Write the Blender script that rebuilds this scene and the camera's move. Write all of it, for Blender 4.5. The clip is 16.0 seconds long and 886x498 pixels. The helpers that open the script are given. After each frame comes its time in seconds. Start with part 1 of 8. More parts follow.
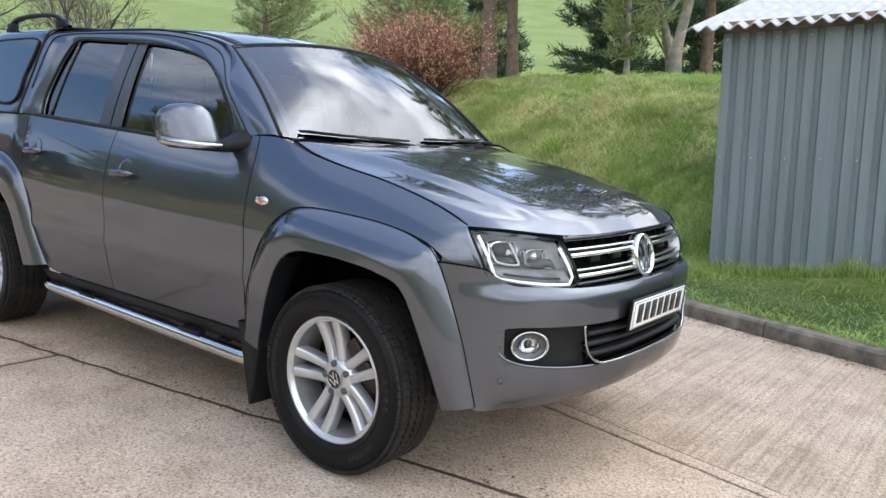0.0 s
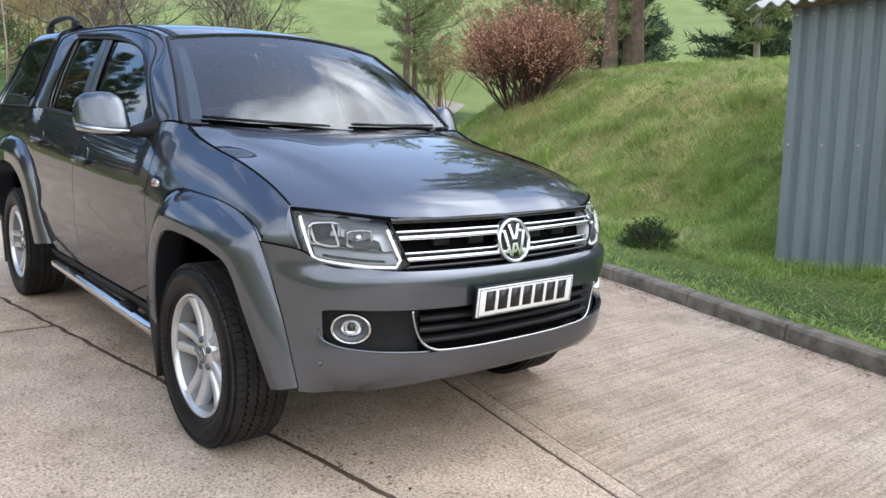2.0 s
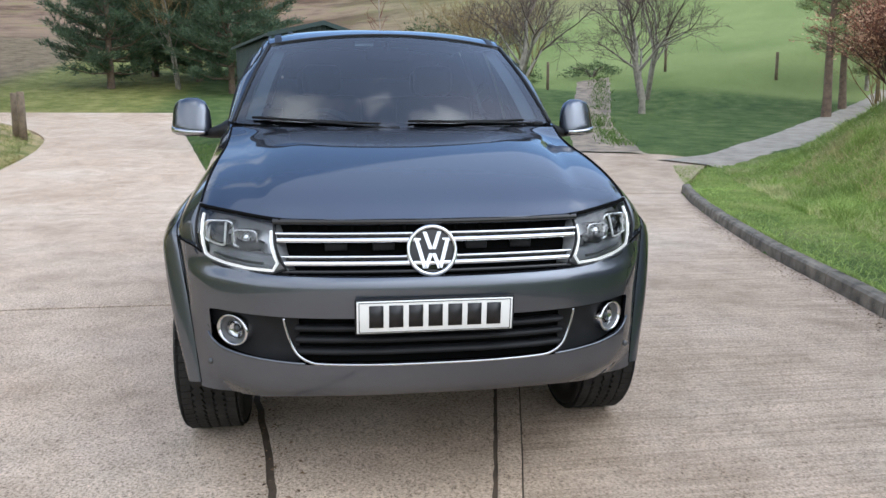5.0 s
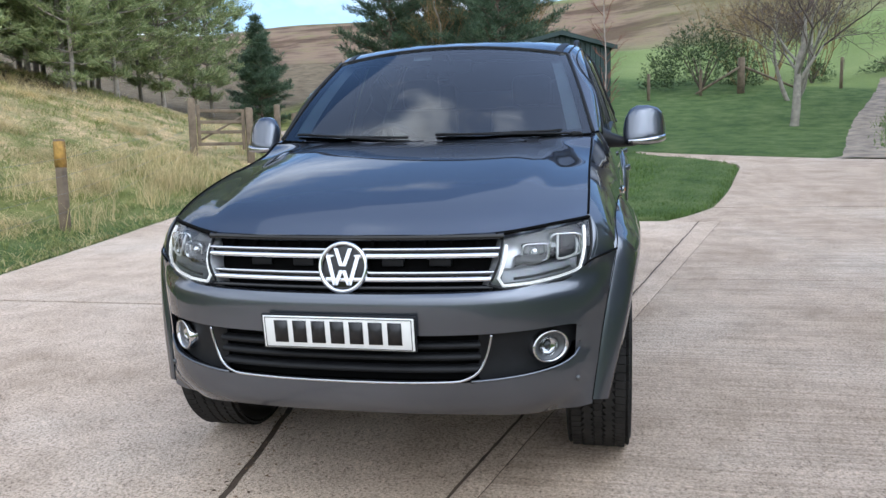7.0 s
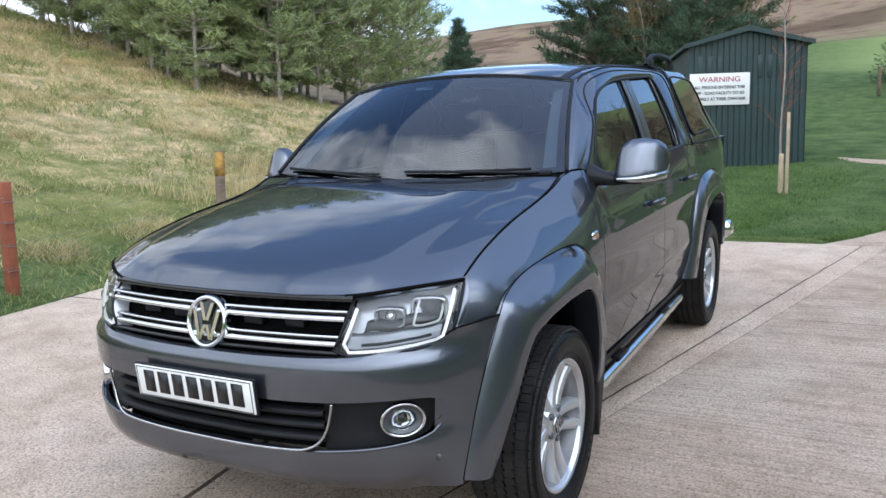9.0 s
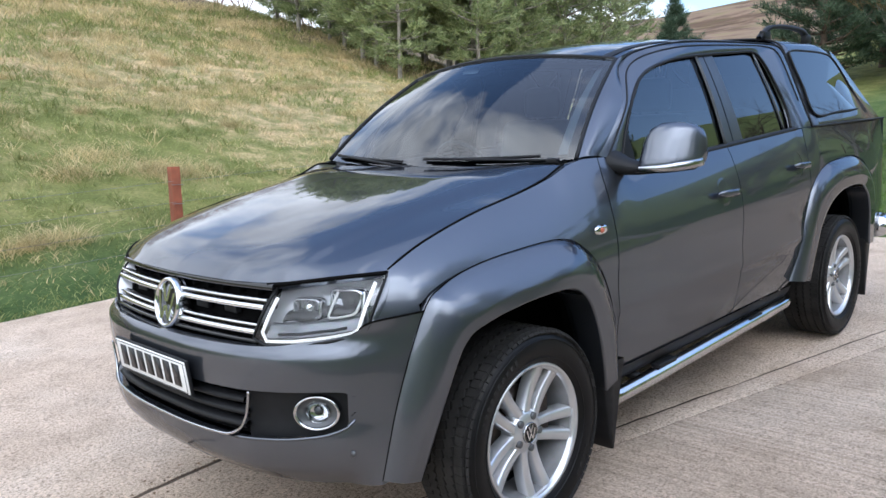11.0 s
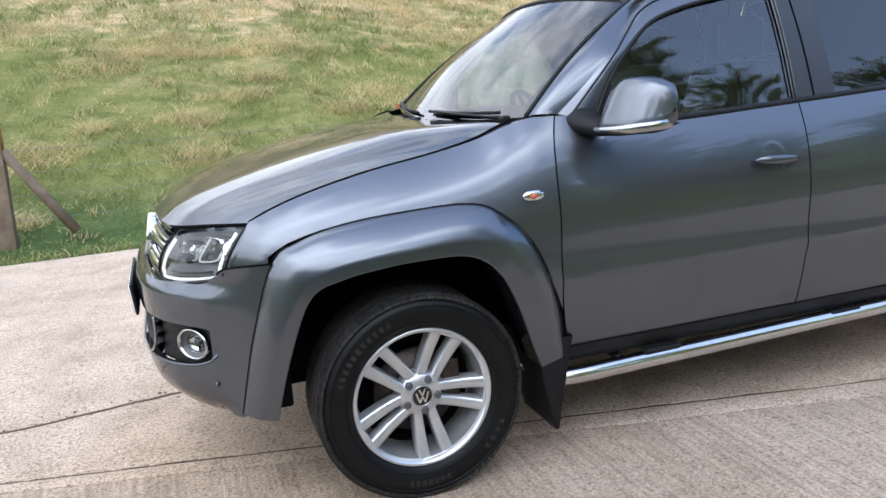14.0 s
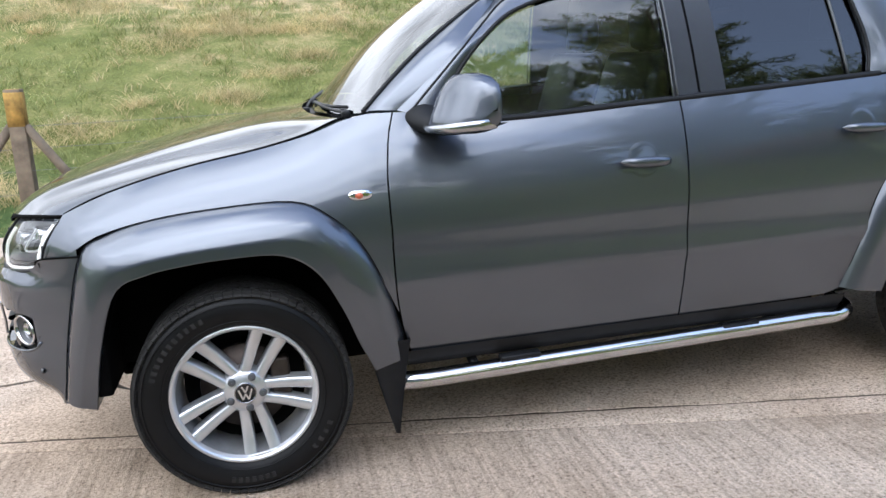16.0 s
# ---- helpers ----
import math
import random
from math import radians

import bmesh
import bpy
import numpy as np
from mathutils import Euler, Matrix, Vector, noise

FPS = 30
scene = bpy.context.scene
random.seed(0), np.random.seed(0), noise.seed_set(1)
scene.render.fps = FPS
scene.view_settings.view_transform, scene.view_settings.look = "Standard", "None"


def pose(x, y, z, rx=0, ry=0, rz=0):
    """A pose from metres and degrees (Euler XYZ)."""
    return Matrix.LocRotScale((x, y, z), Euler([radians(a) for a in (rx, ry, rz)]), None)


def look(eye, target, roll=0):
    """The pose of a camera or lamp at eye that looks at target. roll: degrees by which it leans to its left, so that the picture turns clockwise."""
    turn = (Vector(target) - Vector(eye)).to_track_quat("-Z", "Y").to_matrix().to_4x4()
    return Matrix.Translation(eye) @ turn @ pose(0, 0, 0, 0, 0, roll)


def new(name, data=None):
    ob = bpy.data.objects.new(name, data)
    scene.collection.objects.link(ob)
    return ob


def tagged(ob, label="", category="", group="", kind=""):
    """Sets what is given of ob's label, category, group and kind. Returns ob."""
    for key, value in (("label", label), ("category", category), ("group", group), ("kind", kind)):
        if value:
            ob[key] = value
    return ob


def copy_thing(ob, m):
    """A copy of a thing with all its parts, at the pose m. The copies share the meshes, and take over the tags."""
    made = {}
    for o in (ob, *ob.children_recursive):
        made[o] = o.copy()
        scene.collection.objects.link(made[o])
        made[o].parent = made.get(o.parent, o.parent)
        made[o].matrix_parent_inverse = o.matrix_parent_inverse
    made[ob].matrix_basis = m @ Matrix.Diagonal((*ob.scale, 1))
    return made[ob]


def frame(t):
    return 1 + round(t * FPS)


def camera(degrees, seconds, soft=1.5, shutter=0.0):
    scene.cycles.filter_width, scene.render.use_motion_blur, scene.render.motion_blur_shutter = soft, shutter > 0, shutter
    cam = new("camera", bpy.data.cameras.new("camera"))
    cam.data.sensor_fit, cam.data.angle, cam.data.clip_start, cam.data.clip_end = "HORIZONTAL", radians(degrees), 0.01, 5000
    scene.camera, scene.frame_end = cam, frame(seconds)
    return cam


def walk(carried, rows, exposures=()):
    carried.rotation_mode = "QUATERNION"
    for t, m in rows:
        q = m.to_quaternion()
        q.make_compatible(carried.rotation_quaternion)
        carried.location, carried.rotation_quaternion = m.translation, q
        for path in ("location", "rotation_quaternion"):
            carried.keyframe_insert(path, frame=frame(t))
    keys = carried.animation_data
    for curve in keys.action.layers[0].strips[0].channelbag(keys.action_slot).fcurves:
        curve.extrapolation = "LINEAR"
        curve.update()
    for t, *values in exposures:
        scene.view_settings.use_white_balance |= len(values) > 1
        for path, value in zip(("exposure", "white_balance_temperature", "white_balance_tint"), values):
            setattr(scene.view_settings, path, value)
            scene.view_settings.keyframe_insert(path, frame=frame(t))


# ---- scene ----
# The truck's own frame: origin on the ground under the front axle, x forward, y to its left.
# The drive falls gently towards the front, so that frame leans against true up.
LEAN = 2.4
SLOPE = pose(0, 0, 0, 0, LEAN, 0)
cam = camera(59.1, 16.0)
PATH = [
    (0, (2.108, -3.029, 1.391), (0.912, -1.457, 1.077), 3.2),
    (0.5, (2.382, -2.861, 1.394), (1.17, -1.303, 1.075), 3.1),
    (1, (2.549, -2.633, 1.386), (1.302, -1.103, 1.061), 3.1),
    (1.5, (2.767, -2.411, 1.391), (1.424, -0.968, 1.056), 2.8),
    (2, (2.957, -2.164, 1.392), (1.458, -0.886, 1.047), 2.3),
    (2.5, (3.049, -1.88, 1.396), (1.412, -0.787, 1.04), 1.9),
    (3, (3.259, -1.588, 1.409), (1.514, -0.68, 1.044), 1.4),
    (3.5, (3.306, -1.303, 1.39), (1.487, -0.558, 1.022), 1.0),
    (3.7, (3.317, -1.187, 1.394), (1.476, -0.499, 1.024), 0.9),
    (5.8, (3.432, 0.126, 1.395), (1.463, 0.131, 1.042), -0.7),
    (6, (3.39, 0.228, 1.389), (1.422, 0.156, 1.04), -1.0),
    (6.5, (3.338, 0.531, 1.398), (1.384, 0.274, 1.056), -1.4),
    (7, (3.274, 0.89, 1.397), (1.35, 0.458, 1.063), -1.8),
    (7.5, (3.108, 1.18, 1.421), (1.22, 0.611, 1.09), -2.0),
    (8, (2.987, 1.531, 1.496), (1.135, 0.851, 1.167), -2.2),
    (8.5, (2.835, 1.765, 1.513), (1.031, 0.965, 1.186), -2.3),
    (9, (2.681, 1.907, 1.533), (0.948, 0.961, 1.211), -2.4),
    (9.5, (2.597, 2.135, 1.512), (0.966, 1.02, 1.2), -2.7),
    (9.7, (2.553, 2.207, 1.505), (0.962, 1.036, 1.195), -2.9),
    (11.8, (1.677, 2.812, 1.476), (0.404, 1.309, 1.128), -3.1),
    (12, (1.598, 2.891, 1.47), (0.367, 1.354, 1.12), -3.1),
    (12.5, (1.394, 3.098, 1.485), (0.339, 1.436, 1.131), -3.3),
    (13, (1.146, 3.146, 1.471), (0.29, 1.377, 1.102), -3.6),
    (13.5, (0.942, 3.24, 1.488), (0.219, 1.42, 1.079), -3.7),
    (14, (0.734, 3.37, 1.487), (0.1, 1.527, 1.041), -3.7),
    (14.5, (0.489, 3.352, 1.488), (-0.083, 1.494, 1.018), -3.6),
    (15, (0.316, 3.407, 1.499), (-0.199, 1.536, 1.016), -3.4),
    (15.5, (0.086, 3.532, 1.514), (-0.358, 1.645, 1.024), -3.2),
    (16, (-0.183, 3.542, 1.497), (-0.581, 1.644, 1.006), -3.3),
]
walk(cam, [(t, SLOPE @ look(eye, target, roll)) for t, eye, target, roll in PATH],
     ((0.0, 1.07, 6000, 11), (1.5, 1.03, 6000, 11), (3.5, 0.86, 5950, 10), (6.0, 0.75, 5700, 9), (9.0, 0.82, 5600, 10), (12.0, 0.96, 5750, 11), (14.0, 1.04, 5800, 11), (16.0, 1.16, 5850, 11)))

# ---- light ----
SUN_EL, SUN_AZ = 62.0, 80.0          # height, and bearing counted from +x towards +y
world = bpy.data.worlds.new("sky")
scene.world = world
world.use_nodes = True
wn, wl = world.node_tree.nodes, world.node_tree.links
wn.clear()
w_out = wn.new("ShaderNodeOutputWorld")
w_bg = wn.new("ShaderNodeBackground")
w_sky = wn.new("ShaderNodeTexSky")
w_sky.sky_type = "NISHITA"
w_sky.sun_disc = False
w_sky.sun_elevation = radians(SUN_EL)
w_sky.sun_rotation = radians(90 - SUN_AZ)
w_sky.air_density = 1.0
w_sky.dust_density = 0.25
w_co = wn.new("ShaderNodeTexCoord")
w_map = wn.new("ShaderNodeMapping")
w_map.inputs["Scale"].default_value = (1.0, 1.0, 2.6)
w_n1 = wn.new("ShaderNodeTexNoise")
w_n1.inputs["Scale"].default_value = 2.1
w_n1.inputs["Detail"].default_value = 9
w_n1.inputs["Roughness"].default_value = 0.56
w_n1.inputs["Distortion"].default_value = 0.35
w_ramp = wn.new("ShaderNodeValToRGB")
w_ramp.color_ramp.elements[0].position = 0.49
w_ramp.color_ramp.elements[1].position = 0.65
w_n2 = wn.new("ShaderNodeTexNoise")
w_n2.inputs["Scale"].default_value = 3.7
w_n2.inputs["Detail"].default_value = 6
w_shade = wn.new("ShaderNodeMapRange")
w_shade.inputs["From Min"].default_value = 0.3
w_shade.inputs["From Max"].default_value = 0.7
w_shade.inputs["To Min"].default_value = 4.2
w_shade.inputs["To Max"].default_value = 9.5
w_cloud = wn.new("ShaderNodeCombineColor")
w_mix = wn.new("ShaderNodeMix")
w_mix.data_type = "RGBA"
wl.new(w_co.outputs["Generated"], w_map.inputs["Vector"])
wl.new(w_map.outputs["Vector"], w_n1.inputs["Vector"])
wl.new(w_map.outputs["Vector"], w_n2.inputs["Vector"])
w_sep = wn.new("ShaderNodeSeparateXYZ")
w_low = wn.new("ShaderNodeMath")
w_low.operation = "MULTIPLY_ADD"
w_low.inputs[1].default_value = -0.56
w_low.inputs[2].default_value = 0.42
w_sum = wn.new("ShaderNodeMath")
w_sum.operation = "ADD"
wl.new(w_co.outputs["Generated"], w_sep.inputs["Vector"])
wl.new(w_sep.outputs["Z"], w_low.inputs[0])
wl.new(w_n1.outputs["Fac"], w_sum.inputs[0])
w_side = wn.new("ShaderNodeMath")
w_side.operation = "MULTIPLY_ADD"
w_side.inputs[1].default_value = -0.10
wl.new(w_sep.outputs["Y"], w_side.inputs[0])
w_fore = wn.new("ShaderNodeMath")
w_fore.operation = "MULTIPLY_ADD"
w_fore.inputs[1].default_value = 0.37
wl.new(w_sep.outputs["X"], w_fore.inputs[0])
wl.new(w_low.outputs[0], w_fore.inputs[2])
wl.new(w_fore.outputs[0], w_side.inputs[2])
wl.new(w_side.outputs[0], w_sum.inputs[1])
wl.new(w_n2.outputs["Fac"], w_shade.inputs["Value"])
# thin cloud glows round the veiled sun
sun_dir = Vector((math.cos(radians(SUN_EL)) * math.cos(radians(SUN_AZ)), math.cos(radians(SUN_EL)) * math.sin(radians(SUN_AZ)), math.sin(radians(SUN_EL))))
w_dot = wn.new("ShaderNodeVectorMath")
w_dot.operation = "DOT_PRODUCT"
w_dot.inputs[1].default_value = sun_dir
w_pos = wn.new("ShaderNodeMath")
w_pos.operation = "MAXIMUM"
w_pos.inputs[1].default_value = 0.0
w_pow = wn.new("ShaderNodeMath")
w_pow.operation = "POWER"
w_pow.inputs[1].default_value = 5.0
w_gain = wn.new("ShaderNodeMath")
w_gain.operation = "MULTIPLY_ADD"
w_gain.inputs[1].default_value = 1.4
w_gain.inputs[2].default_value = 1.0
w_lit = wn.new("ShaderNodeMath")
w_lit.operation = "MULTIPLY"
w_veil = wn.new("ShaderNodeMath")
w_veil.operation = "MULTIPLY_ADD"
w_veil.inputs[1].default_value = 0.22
wl.new(w_co.outputs["Generated"], w_dot.inputs[0])
wl.new(w_dot.outputs["Value"], w_pos.inputs[0])
wl.new(w_pos.outputs[0], w_pow.inputs[0])
wl.new(w_pow.outputs[0], w_gain.inputs[0])
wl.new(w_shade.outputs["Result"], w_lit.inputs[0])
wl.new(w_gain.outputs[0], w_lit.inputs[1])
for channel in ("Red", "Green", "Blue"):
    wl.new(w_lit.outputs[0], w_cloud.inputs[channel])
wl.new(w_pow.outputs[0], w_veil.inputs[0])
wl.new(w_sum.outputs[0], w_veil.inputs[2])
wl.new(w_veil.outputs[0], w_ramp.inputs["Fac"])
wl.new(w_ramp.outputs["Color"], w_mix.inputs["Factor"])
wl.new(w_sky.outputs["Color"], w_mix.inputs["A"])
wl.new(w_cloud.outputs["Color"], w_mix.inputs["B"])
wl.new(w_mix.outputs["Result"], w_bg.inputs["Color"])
w_bg.inputs["Strength"].default_value = 0.15
wl.new(w_bg.outputs["Background"], w_out.inputs["Surface"])
sun_data = bpy.data.lights.new("sun", "SUN")
sun_data.energy = 0.6
sun_data.angle = radians(125)
sun_data.color = (1.0, 0.97, 0.92)
sun = new("sun", sun_data)
sun.matrix_world = look(sun_dir * 60, (0, 0, 0))
scene.view_settings.exposure = 0.85

# ---- helpers of this scene ----
def rng_of(seed):
    return random.Random(seed)


def smooth01(a, b, v):
    k = min(1.0, max(0.0, (v - a) / (b - a)))
    return k * k * (3 - 2 * k)


def hermite(table):
    """A smooth curve through (x, value) pairs in rising order of x, without overshoot."""
    xs = [p[0] for p in table]
    ys = [p[1] for p in table]
    n = len(xs)
    d = [(ys[i + 1] - ys[i]) / (xs[i + 1] - xs[i]) for i in range(n - 1)]
    m = [d[0]] + [0.0 if d[i - 1] * d[i] <= 0 else 2 * d[i - 1] * d[i] / (d[i - 1] + d[i]) for i in range(1, n - 1)] + [d[-1]]

    def value(x):
        if x <= xs[0]:
            return ys[0] + m[0] * (x - xs[0]) * 0.0
        if x >= xs[-1]:
            return ys[-1]
        i = 0
        while x > xs[i + 1]:
            i += 1
        h = xs[i + 1] - xs[i]
        k = (x - xs[i]) / h
        return (ys[i] * (1 + 2 * k) * (1 - k) ** 2 + m[i] * h * k * (1 - k) ** 2 + ys[i + 1] * k * k * (3 - 2 * k) + m[i + 1] * h * k * k * (k - 1))
    return value


def through_points(ctrl, n, closed=False):
    """n points on a Catmull-Rom curve through the control points."""
    c = [Vector(p) for p in ctrl]
    k = len(c)
    out = []
    spans = k if closed else k - 1
    for j in range(n):
        f = j / n * spans if closed else j / (n - 1) * spans
        i = min(int(f), spans - 1)
        u = f - i
        if closed:
            p0, p1, p2, p3 = c[(i - 1) % k], c[i % k], c[(i + 1) % k], c[(i + 2) % k]
        else:
            p1, p2 = c[i], c[i + 1]
            p0 = c[i - 1] if i > 0 else p1 * 2 - p2
            p3 = c[i + 2] if i + 2 < k else p2 * 2 - p1
        out.append(0.5 * ((2 * p1) + (p2 - p0) * u + (2 * p0 - 5 * p1 + 4 * p2 - p3) * u * u + (3 * p1 - p0 - 3 * p2 + p3) * u ** 3))
    return out


def link_mesh(name, bm, material, smooth=True):
    me = bpy.data.meshes.new(name)
    if smooth:
        for f in bm.faces:
            f.smooth = True
    bm.to_mesh(me)
    bm.free()
    me.materials.append(material)
    return me


def part(name, bm, material, parent, label="", smooth=True):
    ob = new(name, link_mesh(name, bm, material, smooth))
    ob.parent = parent
    if label:
        ob["label"] = label
    return ob


def facing(bm, way):
    """Turns all faces of a sheet so that they look along way."""
    bmesh.ops.recalc_face_normals(bm, faces=bm.faces)
    total = Vector((0, 0, 0))
    for f in bm.faces:
        f.normal_update()
        total += f.normal * f.calc_area()
    if total.dot(Vector(way)) < 0:
        bmesh.ops.reverse_faces(bm, faces=bm.faces)
    return bm


def raw_mesh(name, verts, faces, material, smooth=True):
    me = bpy.data.meshes.new(name)
    me.from_pydata([tuple(v) for v in verts], [], faces)
    me.materials.append(material)
    if smooth:
        me.polygons.foreach_set("use_smooth", [True] * len(me.polygons))
    me.update()
    return me


def rows_mesh(bm, rows, closed_u=False, closed_v=False, flip=False):
    """A sheet through rows of points."""
    vs = [[bm.verts.new(p) for p in row] for row in rows]
    nr, nc = len(vs), len(vs[0])
    for i in range(nr if closed_v else nr - 1):
        for j in range(nc if closed_u else nc - 1):
            a, b, c, d = vs[i][j], vs[i][(j + 1) % nc], vs[(i + 1) % nr][(j + 1) % nc], vs[(i + 1) % nr][j]
            bm.faces.new((a, d, c, b) if flip else (a, b, c, d))
    return vs


def skin(bm, rows, inward, flip=False):
    """A sheet with its rim folded over, along a crisp edge, by the vector (or function of the point) inward."""
    vs = rows_mesh(bm, rows, flip=flip)
    fold = inward if callable(inward) else (lambda p: inward)
    for line in (vs[0], [r[-1] for r in vs], list(reversed(vs[-1])), [r[0] for r in reversed(vs)]):
        low = [bm.verts.new(v.co + Vector(fold(v.co))) for v in line]
        for i in range(len(line) - 1):
            a, b, c, d = line[i], line[i + 1], low[i + 1], low[i]
            bm.faces.new((a, d, c, b) if flip else (a, b, c, d))
            bm.edges.get((a, b)).smooth = False


def box(bm, cx, cy, cz, sx, sy, sz, bevel=0.0, m=None):
    r = bmesh.ops.create_cube(bm, size=1.0)
    vs = r["verts"]
    bmesh.ops.transform(bm, matrix=Matrix.Translation((cx, cy, cz)) @ Matrix.Diagonal((sx, sy, sz, 1)), verts=vs)
    if bevel > 0:
        es = list({e for v in vs for e in v.link_edges})
        r = bmesh.ops.bevel(bm, geom=es, offset=bevel, segments=2, profile=0.5, affect="EDGES")
        vs = list({v for f in r["faces"] for v in f.verts} | {v for v in vs if v.is_valid})
    if m is not None:
        bmesh.ops.transform(bm, matrix=m, verts=vs)
    return vs


def tube(bm, pts, radius, sides=8, closed=False, caps=True):
    """A round bar along points; radius may be a list."""
    pts = [Vector(p) for p in pts]
    n = len(pts)
    rows = []
    up = Vector((0, 0, 1))
    for i, p in enumerate(pts):
        a = pts[(i - 1) % n] if (closed or i > 0) else p
        b = pts[(i + 1) % n] if (closed or i < n - 1) else p
        way = (b - a).normalized()
        if abs(way.dot(up)) > 0.95:
            up = Vector((1, 0, 0)) if abs(way.x) < 0.9 else Vector((0, 1, 0))
        side = way.cross(up).normalized()
        over = side.cross(way).normalized()
        r = radius[i] if isinstance(radius, (list, tuple)) else radius
        rows.append([p + side * (r * math.cos(2 * math.pi * k / sides)) + over * (r * math.sin(2 * math.pi * k / sides)) for k in range(sides)])
        up = over
    vs = rows_mesh(bm, rows, closed_u=True, closed_v=closed)
    if caps and not closed:
        bm.faces.new(list(reversed(vs[0])))
        bm.faces.new(vs[-1])


def lathe(bm, profile, segments=48, axis="y", centre=(0, 0, 0), closed=False):
    """Turns (radius, along) pairs round an axis."""
    rows = []
    for r, a in profile:
        row = []
        for k in range(segments):
            c, s = math.cos(2 * math.pi * k / segments) * r, math.sin(2 * math.pi * k / segments) * r
            p = (c, a, s) if axis == "y" else ((a, c, s) if axis == "x" else (c, s, a))
            row.append(Vector(p) + Vector(centre))
        rows.append(row)
    rows_mesh(bm, rows, closed_u=True, closed_v=closed)


def prism(bm, outline, depth):
    """A plate: outline (points) pushed along the vector depth."""
    a = [bm.verts.new(p) for p in outline]
    b = [bm.verts.new(Vector(p) + Vector(depth)) for p in outline]
    bm.faces.new(a)
    bm.faces.new(list(reversed(b)))
    n = len(a)
    for i in range(n):
        bm.faces.new((a[i], b[i], b[(i + 1) % n], a[(i + 1) % n]))


def thing(name, label, category, m=None, group="", kind=""):
    ob = new(name)
    ob.empty_display_size = 0.2
    if m is not None:
        ob.matrix_world = m
    return tagged(ob, label, category, group, kind)


# ---- materials ----
def material(name):
    m = bpy.data.materials.new(name)
    m.use_nodes = True
    nodes, links = m.node_tree.nodes, m.node_tree.links
    return m, nodes, links, nodes["Principled BSDF"]


def noise_node(nodes, links, scale, detail=4, rough=0.55, coords="Object", stretch=None, distort=0.0):
    co = nodes.new("ShaderNodeTexCoord")
    n = nodes.new("ShaderNodeTexNoise")
    n.inputs["Scale"].default_value = scale
    n.inputs["Detail"].default_value = detail
    n.inputs["Roughness"].default_value = rough
    n.inputs["Distortion"].default_value = distort
    if stretch:
        mp = nodes.new("ShaderNodeMapping")
        mp.inputs["Scale"].default_value = stretch
        links.new(co.outputs[coords], mp.inputs["Vector"])
        links.new(mp.outputs["Vector"], n.inputs["Vector"])
    else:
        links.new(co.outputs[coords], n.inputs["Vector"])
    return n


def ramp_node(nodes, links, source, stops):
    r = nodes.new("ShaderNodeValToRGB")
    els = r.color_ramp.elements
    while len(els) < len(stops):
        els.new(0.5)
    for e, (pos, col) in zip(els, stops):
        e.position = pos
        e.color = (*col, 1)
    links.new(source, r.inputs["Fac"])
    return r


def mixed(nodes, links, kind, fac, a, b):
    m = nodes.new("ShaderNodeMix")
    m.data_type = "RGBA"
    m.blend_type = kind
    if isinstance(fac, float):
        m.inputs["Factor"].default_value = fac
    else:
        links.new(fac, m.inputs["Factor"])
    for key, v in (("A", a), ("B", b)):
        if isinstance(v, tuple):
            m.inputs[key].default_value = (*v, 1)
        else:
            links.new(v, m.inputs[key])
    return m.outputs["Result"]


def bump_from(nodes, links, bsdf, height, strength, distance):
    b = nodes.new("ShaderNodeBump")
    b.inputs["Strength"].default_value = strength
    b.inputs["Distance"].default_value = distance
    links.new(height, b.inputs["Height"])
    links.new(b.outputs["Normal"], bsdf.inputs["Normal"])
    return b


def plain(name, colour, rough=0.5, metal=0.0, var=0.15, scale=6.0, bump=0.0, coat=0.0, spec=0.5):
    """A surface with a little variation of tone and gloss at two scales."""
    m, nodes, links, b = material(name)
    n1 = noise_node(nodes, links, scale, 5)
    n2 = noise_node(nodes, links, scale * 11, 3)
    lo = tuple(c * (1 - var) for c in colour)
    hi = tuple(min(1, c * (1 + var)) for c in colour)
    r = ramp_node(nodes, links, n1.outputs["Fac"], [(0.3, lo), (0.7, hi)])
    col = mixed(nodes, links, "MULTIPLY", 0.25, r.outputs["Color"], n2.outputs["Color"]) if var > 0.05 else r.outputs["Color"]
    links.new(col, b.inputs["Base Color"])
    mr = nodes.new("ShaderNodeMapRange")
    mr.inputs["To Min"].default_value = max(0.02, rough * (1 - 0.5 * var))
    mr.inputs["To Max"].default_value = min(1, rough * (1 + 0.5 * var))
    links.new(n2.outputs["Fac"], mr.inputs["Value"])
    links.new(mr.outputs["Result"], b.inputs["Roughness"])
    b.inputs["Metallic"].default_value = metal
    b.inputs["Specular IOR Level"].default_value = spec
    b.inputs["Coat Weight"].default_value = coat
    b.inputs["Coat Roughness"].default_value = 0.04
    if bump > 0:
        bump_from(nodes, links, b, n2.outputs["Fac"], 0.5, bump)
    return m


